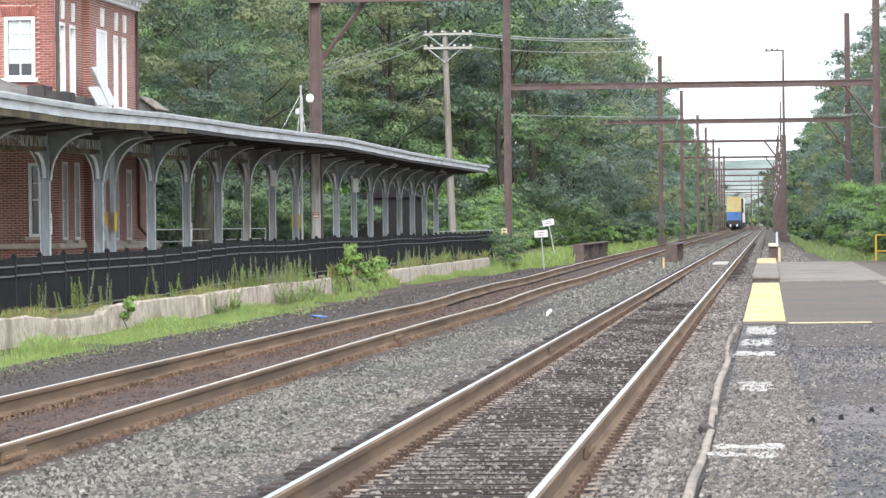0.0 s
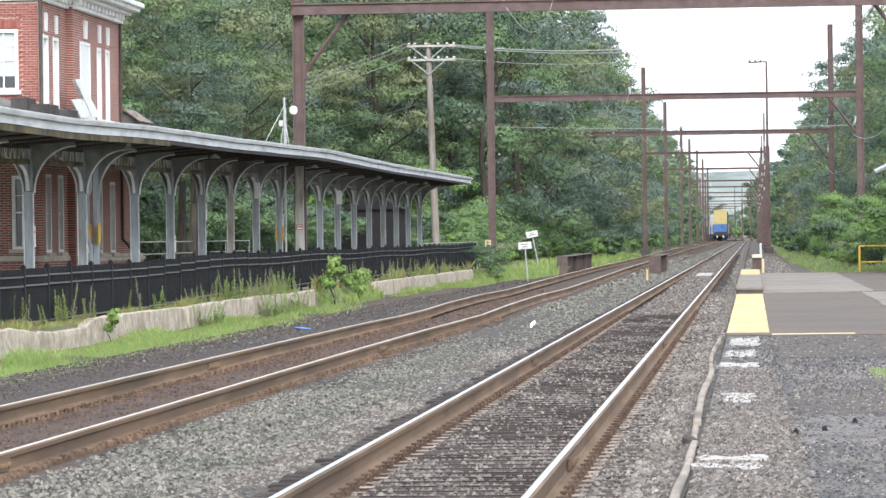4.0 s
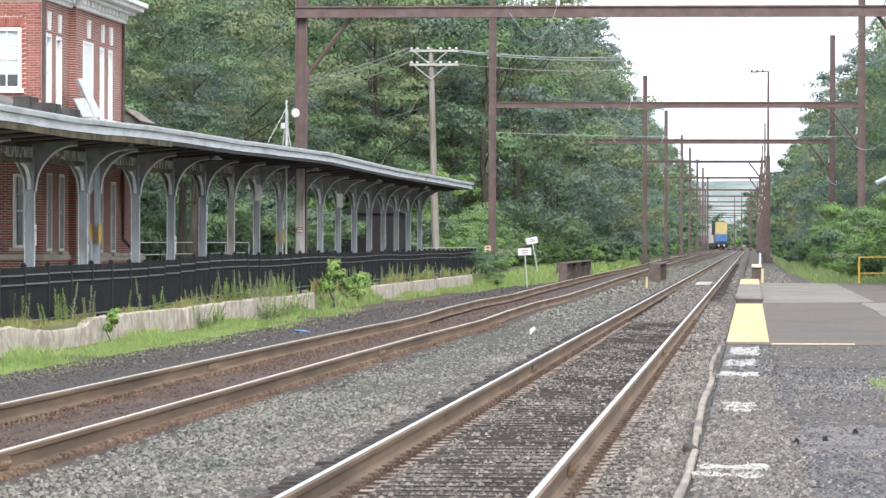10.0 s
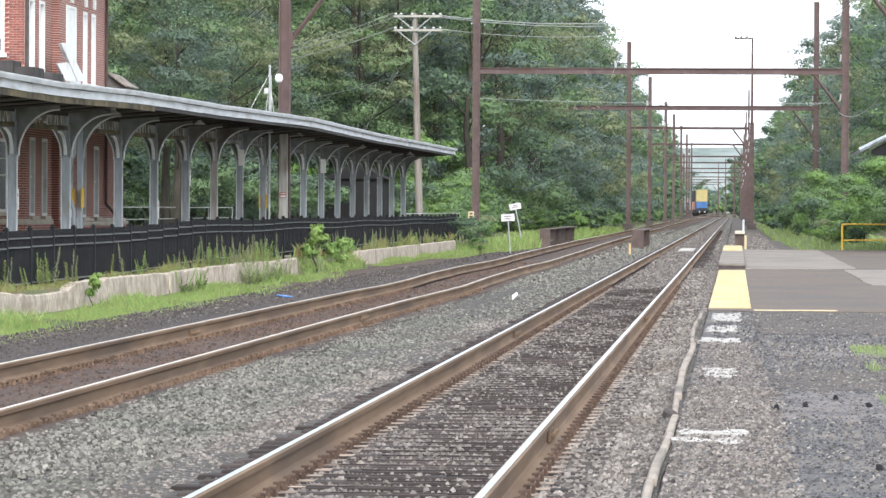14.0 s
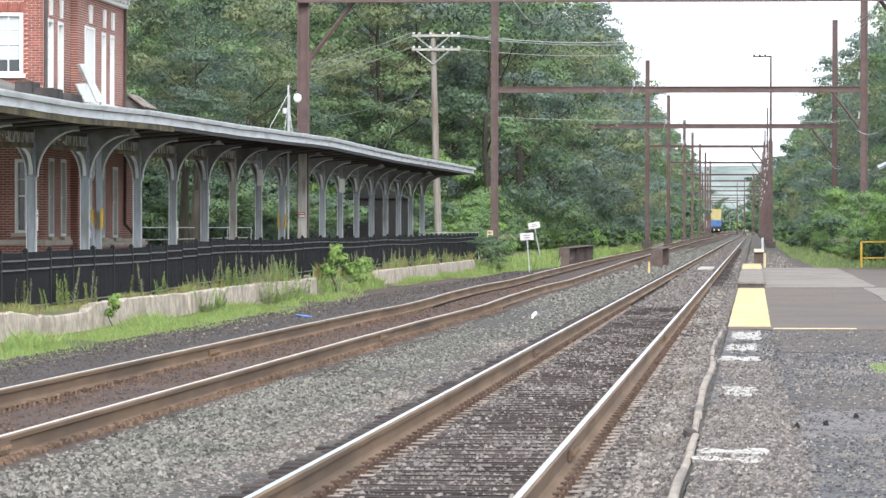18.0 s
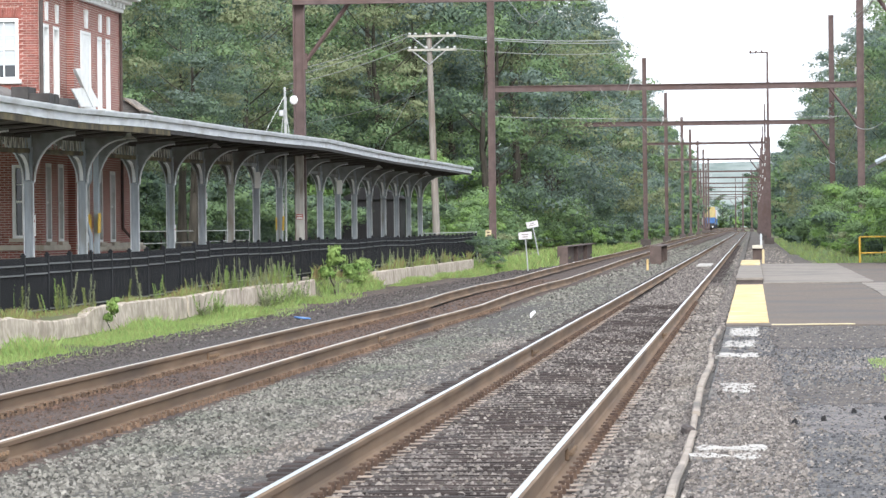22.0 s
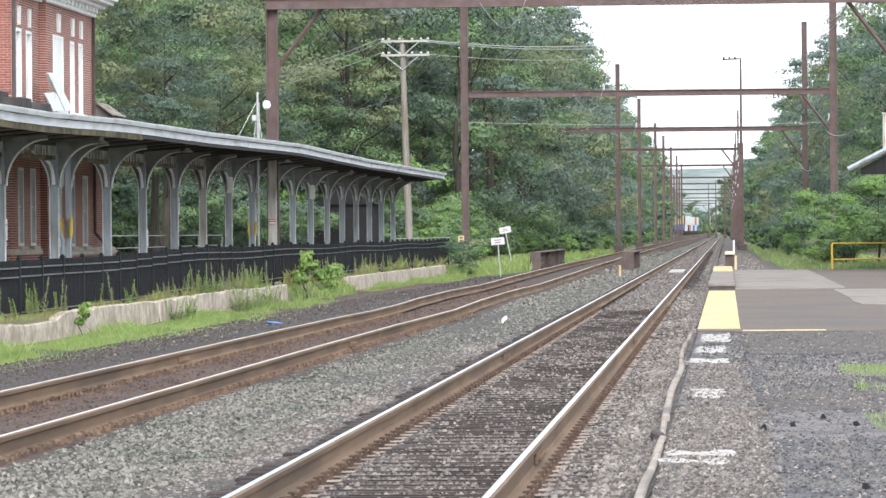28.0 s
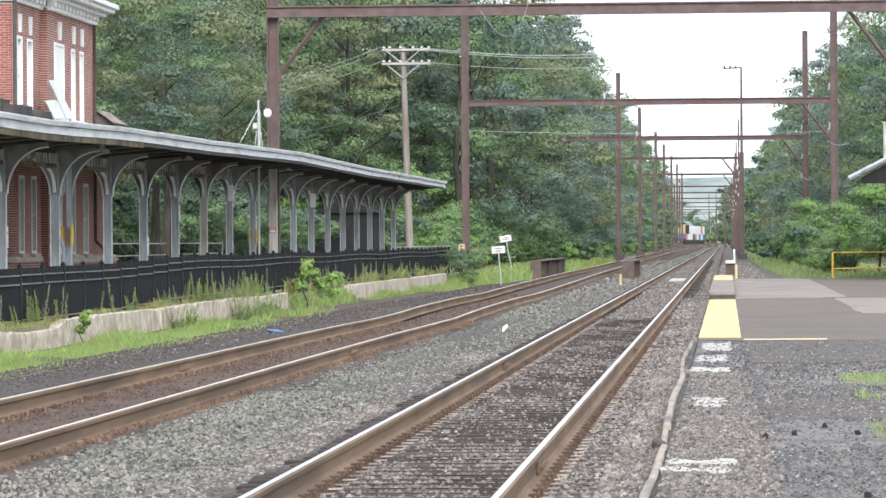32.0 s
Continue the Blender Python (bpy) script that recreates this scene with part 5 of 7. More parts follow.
s.box(-18.68, 105.8, 4.93, 0.5, 1.6, 0.42, 0.02)
part("roof_box", s, "soffit", house, "dark felted box on the roof")
s = Shape()
s.tube([(FX + 0.06, Y0 - 0.06, TOP), (FX + 0.06, Y0 - 0.06, 4.9)], 0.055, 8)
part("downpipe", s, "darksteel", house, "dark brown downpipe")
s = Shape()
s.tube([(BX + 0.07, Y1 - 0.02, TOP), (BX + 0.07, Y1 - 0.02, 2.0), (BX + 0.07, Y1 - 0.02, 1.6), (BX + 0.42, Y1 - 0.02, 1.2), (BX + 0.42, Y1 - 0.02, -0.02)], 0.045, 8)
part("downpipe", s, "rustbox", house, "brown downpipe with a crank at the plinth")
for a, b in ((0.0, 0.0),):
    s = Shape()
    s.prism([(107.1, 6.0), (107.95, 6.06), (111.3, 5.1), (109.9, 5.05)], 0, BX + 0.33, BX + 0.42)
    s.prism([(106.5, 5.45), (108.5, 5.53), (110.1, 5.06), (108.0, 5.0)], 0, BX + 0.36, BX + 0.40)
    part("dormer_panel", s, "white", house, "white boarded gable panel above the canopy")
# single bricks of the end wall round the upper window
rr = random.Random(5)
part("mortar_bed", wall_with_holes("x", Y0 + 0.0155, 0.009, -21.4, FX - 0.012, 5.39, TOP - 0.08, [(UP_W[0] - 0.24, UP_W[1] + 0.13, UP_W[2] - 0.13, UP_W[3] + 0.36)]), "mortar", house)
bk = Shape()
bk.box(0, 0, 0, 0.205, 0.024, 0.0575, 0.004)
BRICK = bk.mesh("brick", "brick")
bk = Shape()
bk.box(0, 0, 0, 0.0975, 0.024, 0.0575, 0.004)
HALF = bk.mesh("brick", "brick")
bk = Shape()
bk.box(0, 0, 0, 0.0575, 0.026, 0.24, 0.004)
SOLDIER = bk.mesh("brick", "brick")
row = 0
z = 5.42
BRICKS = []
while z < TOP - 0.1:
    u = FX - 0.02 - (0.1075 if row % 2 else 0)
    if row % 2:
        BRICKS.append((HALF, FX - 0.074, z))
    while u > -21.35:
        x = u - 0.1075
        inside = UP_W[0] - 0.13 < x < UP_W[1] + 0.13 and UP_W[2] - 0.12 < z < UP_W[3] + 0.33
        if not inside:
            BRICKS.append((BRICK, x, z))
        u -= 0.215
    z += 0.0675
    row += 1
for me, x, z in BRICKS:
    part("brick", me, (), house, at=pose(x, Y0 + 0.012 + rr.uniform(-0.002, 0.002), z))
for k in range(15):
    u = (k - 7) / 7
    x = (UP_W[0] + UP_W[1]) / 2 + u * 0.46
    part("brick", SOLDIER, (), house, at=pose(x, Y0 + 0.008, 7.45 + 0.02 * (1 - u * u), 0, u * 14, 0))

# ---------------------------------------------------------------- overhead-line gantries


def lattice_column(s, x, y, z0, z1, w):
    """A broad-flanged steel column."""
    a, b, c, d = w / 2, w / 2 - 0.05, w * 0.4, 0.03
    s.prism([(x - a, y - c), (x - b, y - c), (x - b, y - d), (x + b, y - d), (x + b, y - c), (x + a, y - c), (x + a, y + c), (x + b, y + c), (x + b, y + d), (x - b, y + d), (x - b, y + c), (x - a, y + c)], 2, z0, z1)


def gantry(i, y):
    b = bend(y)
    left, right = ((-14.9, -13.78, -16.0)[i], 5.75) if i < 3 else (-9.6 + b, 1.45 + b)
    near = i < 5
    t = thing("catenary_gantry", "rust-red steel gantry over the tracks with insulators", "gantry", "overhead-line gantries")
    zb = 9.12 if i == 0 else 8.85
    tops = (17.5, 16.5) if i < 4 else (16.4, 15.0)
    if i == 3:
        tops = (16.6, 17.0)
    for side, x, top in ((1, left, tops[0]), (-1, right, tops[1])):
        w = 0.38
        s = Shape()
        if i >= 3 and side < 0:
            lattice_column(s, x, y, -0.3, zb + 0.5, w)
            s.tube([(x, y, zb + 0.4), (x, y, top)], [0.12, 0.08], 8)
        else:
            lattice_column(s, x, y, -0.3, top, w)
        part("column", s, "steel", t)
        s = Shape()
        s.box(x, y, -0.05, 0.9, 0.9, 0.7, 0.06)
        part("footing", s, "darksteel", t, "dark concrete footing")
        if side < 0 or i == 0:
            s = Shape()
            x2, z2 = x + side * 1.7, zb - 0.1
            s.tube([(x + side * 0.18, y, zb - 2.1), (x2, y, z2)], 0.07, 4)
            part("knee_brace", s, "steel", t)
            s = Shape()
            s.box(x + side * 0.22, y, zb - 2.05, 0.1, 0.16, 0.55, 0.02)
            part("gusset", s, "steel", t)
        if near and side < 0:
            for dz in (-1.2, 0.9):
                s = Shape()
                s.tube([(x + side * 0.24, y - 0.1, zb + dz), (x + side * 0.26, y - 0.1, zb + dz - 0.25), (x + side * 0.29, y - 0.1, zb + dz - 0.36)], [0.06, 0.035, 0.05], 6)
                part("insulator", s, "insulator", t, "pale porcelain insulator")
    s = Shape()
    h = 0.165 if i == 0 else 0.14 if i < 3 else 0.085
    wide = right - left - 0.4
    if i == 0:                              # the first beam runs past its columns on their face
        y, wide = y - 0.34, right - left + 0.34
    s.box((left + right) / 2, y, zb + h, wide, 0.20, 0.05)
    s.box((left + right) / 2, y, zb - h, wide, 0.20, 0.05)
    s.box((left + right) / 2, y, zb, wide, 0.05, 2 * h - 0.02)
    n = int((right - left) / 1.2)
    for k in range(n):
        s.box(left + 0.8 + k * 1.2, y - 0.04, zb, 0.05, 0.05, 2 * h - 0.04)
    part("beam", s, "steel", t)
    # insulator strings and loops on the beam
    for x in (FAR_X + b,):
        s = Shape()
        s.tube([(x - 0.1, y, zb + 0.15), (x - 0.1, y, zb + 0.5)], [0.05, 0.09], 6)
        part("insulator", s, "insulator", t)
        if near:
            s = Shape()
            pts = [(x - 0.1 - 1.6 * k / 8, y - 0.1, zb + 0.3 - 1.05 * math.sin(math.pi * (k / 8) ** 0.8) - 0.35 * k / 8) for k in range(9)]
            s.tube(pts, 0.007 + 0.00002 * y, 4)
            part("cable_loop", s, "wire", t, "slack looped cable")
    if i == 3:
        s = Shape()
        s.tube([(right - 1.6, y, tops[1] - 0.1), (right + 0.05, y, tops[1] - 0.05)], 0.06, 4)
        for k in range(3):
            s.tube([(right - 1.5 + 0.5 * k, y, tops[1] - 0.06), (right - 1.5 + 0.5 * k, y, tops[1] + 0.12)], [0.12, 0.08], 6)
        part("crossarm", s, "steel", t, "small dark crossarm with three insulators")
    if i >= 3:
        for k in range(3 if i < 8 else 0):
            s = Shape()
            s.tube([(right - 0.3, y - 0.2, 8.3 - 1.3 * k), (right - 0.34, y - 0.2, 8.0 - 1.3 * k)], [0.07, 0.03], 5)
            part("insulator", s, "insulator", t, "pale porcelain insulator")
    return t


for i, gy in enumerate(GANTRY_Y):
    gantry(i, gy)

# ---------------------------------------------------------------- utility pole and its lines


def sagging(a, b, sag, n=14):
    a, b = Vector(a), Vector(b)
    return [a.lerp(b, k / n) - Vector((0, 0, 4 * sag * (k / n) * (1 - k / n))) for k in range(n + 1)]


pole = thing("utility_pole", "grey weathered wooden utility pole with two crossarms", "utility pole", at=None)
PX, PY = -16.37, 200.0
s = Shape()
s.tube([(PX + 0.28, PY, -0.3), (PX + 0.1, PY, 5.5), (PX - 0.06, PY, 11.5)], [0.20, 0.18, 0.14], 10)
part("shaft", s, "wood", pole)
for z, ln in ((11.33, 2.5), (10.62, 2.5)):
    s = Shape()
    s.box(PX + 0.12, PY - 0.18, z, ln, 0.10, 0.12, 0.01)
    part("crossarm", s, "paletimber", pole, "pale weathered crossarm")
    s = Shape()
    for d in (-1, 1):
        s.tube([(PX - 0.05 + d * 0.85, PY - 0.2, z - 0.05), (PX - 0.03, PY - 0.2, z - 0.75)], 0.035, 4)
    part("brace", s, "galv", pole)
    for dx in (-1.15, -0.85, -0.3, 0.35, 0.8, 1.15):
        s = Shape()
        s.tube([(PX + 0.12 + dx, PY - 0.18, z + 0.06), (PX + 0.12 + dx, PY - 0.18, z + 0.10), (PX + 0.12 + dx, PY - 0.18, z + 0.18)], [0.03, 0.085, 0.045], 8)
        part("insulator", s, "insulator", pole)
WIRES = [((PX - 1.15, PY - 0.2, 11.48), (-27.5, 207, 9.45), 0.35, 0.020, "wire"), ((PX - 0.8, PY - 0.2, 11.42), (-27.5, 207, 9.1), 0.35, 0.020, "wire"), ((PX - 1.1, PY - 0.2, 10.76), (-27.5, 207, 8.8), 0.35, 0.020, "wire"),
         ((PX + 1.0, PY, 11.4), (-8.1, 245, 13.15), 0.2, 0.032, "wire"), ((PX + 0.6, PY, 11.38), (-8.2, 245, 12.95), 0.2, 0.028, "wire"), ((PX + 1.1, PY, 10.7), (-8.4, 245, 12.33), 0.2, 0.02, "wire"),
         ((PX, PY, 8.6), (-24.0, 212, 7.3), 0.15, 0.014, "wire"), ((PX, PY, 10.2), (-21.5, 205, 2.0), 0.05, 0.012, "wire"), ((-13.95, 208, 7.4), (5.75, 208, 7.2), 0.15, 0.014, "wire")]
for a, b, sag, r, mt in WIRES:
    s = Shape()
    s.tube(sagging(a, b, sag), r, 5)
    tagged(part("overhead_wire", s, mt), "pale overhead wire strung from the utility pole", "wire")
for x0, z0, yy0, yy1, sag in ((5.4, 12.6, 130, 208, 0.8), (5.2, 12.2, 130, 208, 0.8), (5.0, 11.8, 130, 208, 0.8), (5.3, 6.6, 208, 283, 1.2), (5.4, 6.9, 130, 208, 1.0), (5.3, 9.5, 208, 283, 1.0)):
    s = Shape()
    s.tube(sagging((x0 + 0.3, yy0, z0), (x0, yy1, z0 - 0.2), sag), 0.022, 4)
    tagged(part("overhead_wire", s, "wire"), "pale overhead line wire between gantries", "wire")

lamp = thing("yard_lamp", "grey pole with a white globe lamp above the canopy", "lamp")
LX = -15.22
s = Shape()
s.tube([(LX, 127.5, 0.0), (LX, 127.5, 6.12)], 0.036, 8)
s.tube([(LX, 127.5, 6.12), (LX, 127.5, 6.17)], [0.05, 0.03], 8)
s.tube([(LX + 0.05, 127.46, 4.4), (LX + 0.05, 127.46, 5.85)], 0.022, 6)
for dx in (-0.16, 0.17):
    s.tube([(LX + dx, 127.5, 4.3), (LX + dx * 0.2, 127.5, 5.45)], 0.014, 5)
part("pole", s, "galv", lamp)
s = Shape()
s.box(LX - 0.10, 127.4, 5.32, 0.15, 0.14, 0.2, 0.02)
part("control_box", s, "galv", lamp)
s = Shape()
GX = LX + 0.30
s.tube([(GX, 127.5, 5.60), (GX, 127.5, 5.64), (GX, 127.5, 5.73), (GX, 127.5, 5.83), (GX, 127.5, 5.89)], [0.035, 0.10, 0.135, 0.12, 0.05], 14)
part("globe", s, "white", lamp)
s = Shape()
s.tube([(GX, 127.5, 5.89), (GX, 127.5, 5.94)], [0.06, 0.03], 10)
s.tube([(GX - 0.09, 127.5, 5.55), (GX + 0.09, 127.5, 5.55)], 0.016, 6)
part("cap", s, "darksteel", lamp, "dark lamp cap and guard")
s = Shape()
s.tube([(LX, 127.5, 6.0), (LX + 0.08, 127.5, 6.08), (LX + 0.18, 127.5, 6.12), (LX + 0.26, 127.5, 6.07), (GX, 127.5, 5.93)], 0.016, 6)
part("gooseneck", s, "darksteel", lamp, "thin curved dark arm")
s = Shape()
s.tube([(LX, 127.5, 5.9), (LX - 0.75, 126.6, 4.3)], 0.010, 4)
part("stay_wire", s, "galv", lamp)

# ---------------------------------------------------------------- lineside signs, girders, posts


def mile_sign(x, y, z, lean, label, bars):
    t = thing("lineside_sign", label, "sign", at=pose(x, y, z, 0, lean, 0))
    s = Shape()
    s.tube([(0, 0, 0), (0, 0, 1.62)], 0.028, 8)
    part("post", s, "galv", t)
    s = Shape()
    s.box(0, -0.035, 1.5, 0.56, 0.012, 0.30, 0.004)
    part("board", s, "signboard", t)
    for bz, bw in bars:
        q = Shape()
        q.box(0, -0.045, 1.5 + bz, bw, 0.006, 0.035)
        part("lettering", q, "slab", t)
    return t


mile_sign(-9.4, 164.0, -0.35, -4, "white lineside sign board on a grey post", ((0.05, 0.3), (-0.05, 0.24)))
mile_sign(-10.15, 186.0, 0.15, -11, "leaning white lineside sign board on a grey post", ((0.05, 0.2), (-0.03, 0.3)))
plain_sign("orange_sign", -12.8, 190.0, 1.2, 0.28, 0.36, "creamline", "small faded cream sign on a post in the brush", bars=((0.07, 0.14, 0.06, "rustbox"), (-0.07, 0.18, 0.06, "rustbox")))
s = Shape()
s.tube([(-12.8, 190.05, -0.2), (-12.8, 190.05, 1.35)], 0.03, 6)
tagged(part("sign_post", s, "galv"), "thin galvanised sign post", "post")
for x, y0, y1, z0, z1 in ((-9.2, 190.0, 224.0, -0.35, 0.5), (-4.35, 176.0, 196.0, -0.3, 0.55)):
    g = thing("bridge_girder", "rust-brown riveted plate girder beside the older track", "girder", "bridge girders")
    s = Shape()
    s.box(x, (y0 + y1) / 2, (z0 + z1) / 2, 0.05, y1 - y0, z1 - z0)
    part("web", s, "rustbox", g)
    s = Shape()
    s.box(x, (y0 + y1) / 2, z1 + 0.02, 0.52, y1 - y0, 0.05, 0.008)
    part("top_flange", s, "rustbox", g)
    s = Shape()
    s.box(x, y0 - 0.03, (z0 + z1) / 2, 0.52, 0.06, z1 - z0, 0.01)
    part("end_plate", s, "rustbox", g, "paler rusted end plate")
    for k in range(2):
        s = Shape()
        s.box(x, y0 + (k + 1) * (y1 - y0) / 3, (z0 + z1) / 2, 0.46, 0.03, z1 - z0 - 0.02)
        part("stiffener", s, "rustbox", g)
s = Shape()
s.tube([(-4.1, 153, -0.35), (-4.1, 153, 0.18), (-4.1, 153, 0.2)], [0.045, 0.045, 0.02], 8)
tagged(part("marker_post", s, "yellow"), "short yellow marker post between the tracks", "post")
s = Shape()
s.box(-2.0, 164, -0.16, 0.62, 9.0, 0.05, 0.01)
tagged(part("concrete_cover", s, "whiteline"), "pale concrete cover slab between the rails", "cover")

box = thing("relay_case", "small brown relay case with a white top beside the track", "relay case")
s = Shape()
s.box(0.22, 191.5, 0.0, 0.46, 0.5, 0.7, 0.02)
part("body", s, "rustbox", box)
s = Shape()
s.box(0.22, 191.4, 0.42, 0.50, 0.56, 0.18, 0.03)
part("cover", s, "sill", box, "pale weathered cover")
for x, y, z1, r, mt, lb in ((0.46, 176, 0.35, 0.06, "yellow", "yellow bollard at the platform end"), (0.62, 300, 0.75, 0.09, "fascia", "white marker post beside the track")):
    s = Shape()
    s.tube([(x, y, -0.45), (x, y, z1), (x, y, z1 + 0.05)], [r, r, r * 0.4], 10)
    tagged(part("bollard", s, mt), lb, "bollard")

# yellow handrail and shelter at the platform's far side
rail = thing("handrail", "yellow painted steel handrail beside the platform", "railing")
for x in (4.35, 6.6, 8.9):
    s = Shape()
    s.tube([(x, 160.6, -0.4), (x, 160.6, 0.96)], 0.045, 8)
    part("post", s, "rail_yellow", rail)
for z in (0.96, 0.36):
    s = Shape()
    s.tube([(4.35, 160.6, z - (0.06 if z < 0.5 else 0)), (9.0, 160.6, z)], 0.03, 8)
    part("bar", s, "rail_yellow", rail)
shelter = thing("platform_shelter", "platform shelter with a pale-edged pitched roof", "shelter")
s = Shape()
s.add([Vector(p) for p in ((4.75, 150, 3.85), (9.6, 150, 6.35), (14.4, 150, 3.85), (4.75, 162, 3.85), (9.6, 162, 6.35), (14.4, 162, 3.85),
                           (4.75, 150, 3.72), (9.6, 150, 6.17), (14.4, 150, 3.72), (4.75, 162, 3.72), (9.6, 162, 6.17), (14.4, 162, 3.72))],
      [(0, 1, 4, 3), (1, 2, 5, 4), (6, 9, 10, 7), (7, 10, 11, 8), (0, 6, 7, 1), (1, 7, 8, 2), (3, 4, 10, 9), (4, 5, 11, 10), (0, 3, 9, 6), (2, 8, 11, 5)])
part("roof", s, "roofing", shelter)
s = Shape()
s.tube([(4.7, 149.95, 3.82), (9.6, 149.95, 6.31)], 0.09, 4)
s.tube([(14.45, 149.95, 3.82), (9.6, 149.95, 6.31)], 0.09, 4)
part("bargeboard", s, "post", shelter, "pale weathered bargeboard")
# gable-shaped dark sheet put in for the shade under the roof
s = Shape()
s.prism([(5.15, 3.62), (14.0, 3.62), (13.9, 3.86), (9.6, 6.1), (5.2, 3.86)], 1, 150.25, 150.45)
part("gable", s, "shed", shelter, "dark fill for the shade under the shelter roof")
for x in (8.4, 11.0):
    for y in (150.8, 161.2):
        s = Shape()
        s.box(x, y, 1.6, 0.2, 0.2, 3.9, 0.02)
        part("post", s, "shed", shelter)
s = Shape()
s.box(6.3, 155.0, 5.2, 0.17, 0.17, 1.7, 0.01)
s.box(6.3, 155.0, 6.07, 0.24, 0.24, 0.06, 0.01)
part("vent_stack", s, "post_old", shelter, "pale weathered vent stack")
# shed with its shade in a near-black colour, and guard rail behind the canopy
shed = thing("shed", "timber shed behind the platform, blackened for its shade", "shed")
s = Shape()
s.box(-21.4, 221.5, 1.5, 3.3, 3.0, 3.4, 0.03)
part("wall", s, "shed", shed)
s = Shape()
s.prism([(-23.3, 3.15), (-19.5, 3.15), (-21.4, 4.1)], 1, 219.8, 223.2)
part("roof", s, "shed", shed)
guard = thing("guard_rail", "thin galvanised pipe guard rail at the station yard", "railing")
for k in range(5):
    s = Shape()
    s.tube([(-20.6 - 0.2 * k, 130 + 9.0 * k, -0.1), (-20.6 - 0.2 * k, 130 + 9.0 * k, 1.52)], 0.018, 8)
    part("post", s, "galv", guard)
for z in (1.08, 1.5):
    s = Shape()
    s.tube([(-20.6, 130, z), (-21.4, 166, z)], 0.018, 8)
    part("bar", s, "galv", guard)

# ---------------------------------------------------------------- trees, bushes, weeds


def crown_mesh(name, seed, height, radius, low, clumps, leaves, size, mats, bushy=False, column=False):
    """Boughs round an uneven crown, each a flattened tuft: broad inner sprays under a skin of small leaves that face outwards."""
    r = np.random.default_rng(seed)
    boughs = max(6, clumps // 5)
    d = r.normal(size=(boughs, 3))
    d /= np.linalg.norm(d, axis=1)[:, None]
    rad = r.uniform(0.35, 1.0, (boughs, 1)) ** 0.55
    if bushy:
        rad = r.uniform(0.05, 1.0, (boughs, 1))
    half = np.array([radius, radius, (height - low) / 2])
    mid = (height + low) / 2
    main = d * rad * half * 0.80
    if column:                              # wood-edge trees: leafy from the ground up, rounded off at the top
        u = np.linspace(-1, 1, boughs) + r.uniform(-0.06, 0.06, boughs)
        turn = r.uniform(0, 6.28, boughs)
        out = np.sqrt(np.clip(1 - np.abs(u) ** np.where(u > 0, 2.6, 7.0), 0.05, 1)) * r.uniform(0.45, 1.0, boughs)
        main = np.stack([np.cos(turn) * out, np.sin(turn) * out, u * 1.12], 1) * half * 0.84
    main[:, :2] *= (1 + 0.22 * np.sin(3 * np.arctan2(main[:, 1], main[:, 0]) + seed))[:, None]
    if not column:
        main[:, :2] *= (1.0 - 0.32 * np.clip(main[:, 2] / half[2], 0, 1) ** 2)[:, None]
    of = np.arange(clumps) % boughs
    off = r.normal(size=(clumps, 3)) * np.array([1, 1, 0.55]) * radius * 0.135
    c = main[of] + off
    c[:, 2] += mid
    cr = r.uniform(0.115, 0.215, clumps) * radius * (1.15 if bushy else 1.0)
    n = leaves
    k = r.integers(0, clumps, n)
    core = r.random(n) < (0.0 if bushy else 0.42)
    o = r.normal(size=(n, 3))
    o /= np.linalg.norm(o, axis=1)[:, None]
    o[:, 2] = np.where((o[:, 2] < 0) & (r.random(n) < 0.7), -o[:, 2], o[:, 2])
    reach = np.where(core, r.uniform(0.55, 0.86, n), r.uniform(0.78, 1.16, n))
    flat = np.array([1.25, 1.25, 1.3 if bushy else 0.74])
    p = c[k] + o * (cr[k] * reach)[:, None] * flat
    nrm = o / flat + r.normal(0, 0.22, (n, 3)) + np.where(core, 0.0, 1.0)[:, None] * r.normal(0, 0.30, (n, 3))
    nrm /= np.linalg.norm(nrm, axis=1)[:, None]
    a = np.cross(nrm, r.normal(size=(n, 3)))
    a /= np.linalg.norm(a, axis=1)[:, None]
    b = np.cross(nrm, a)
    s = (size * np.where(core, r.uniform(0.95, 1.45, n), r.uniform(0.5, 1.0, n)))[:, None]
    v = np.stack([p - a * s * 0.5, p + a * s * 0.5 - nrm * s * 0.10, p + b * s * 0.62], 1).reshape(-1, 3)
    f = np.arange(n * 3).reshape(n, 3)
    v[:, 2] = np.maximum(v[:, 2], 0.02)
    slots = ((of[k] * 7919 + seed) // 3 + (r.random(n) < 0.12)) % len(mats)
    me = bulk(name, v, f, mats, slots)
    tuft = o / flat * 0.75 + (p - np.array([0, 0, mid])) / half * 0.35 + np.array([0, 0, 0.12]) + r.normal(0, 0.16, (n, 3))
    tuft /= np.linalg.norm(tuft, axis=1)[:, None]
    me.polygons.foreach_set("use_smooth", np.ones(n, dtype=bool))
    me.normals_split_custom_set_from_vertices(np.repeat(tuft, 3, 0).tolist())
    return me


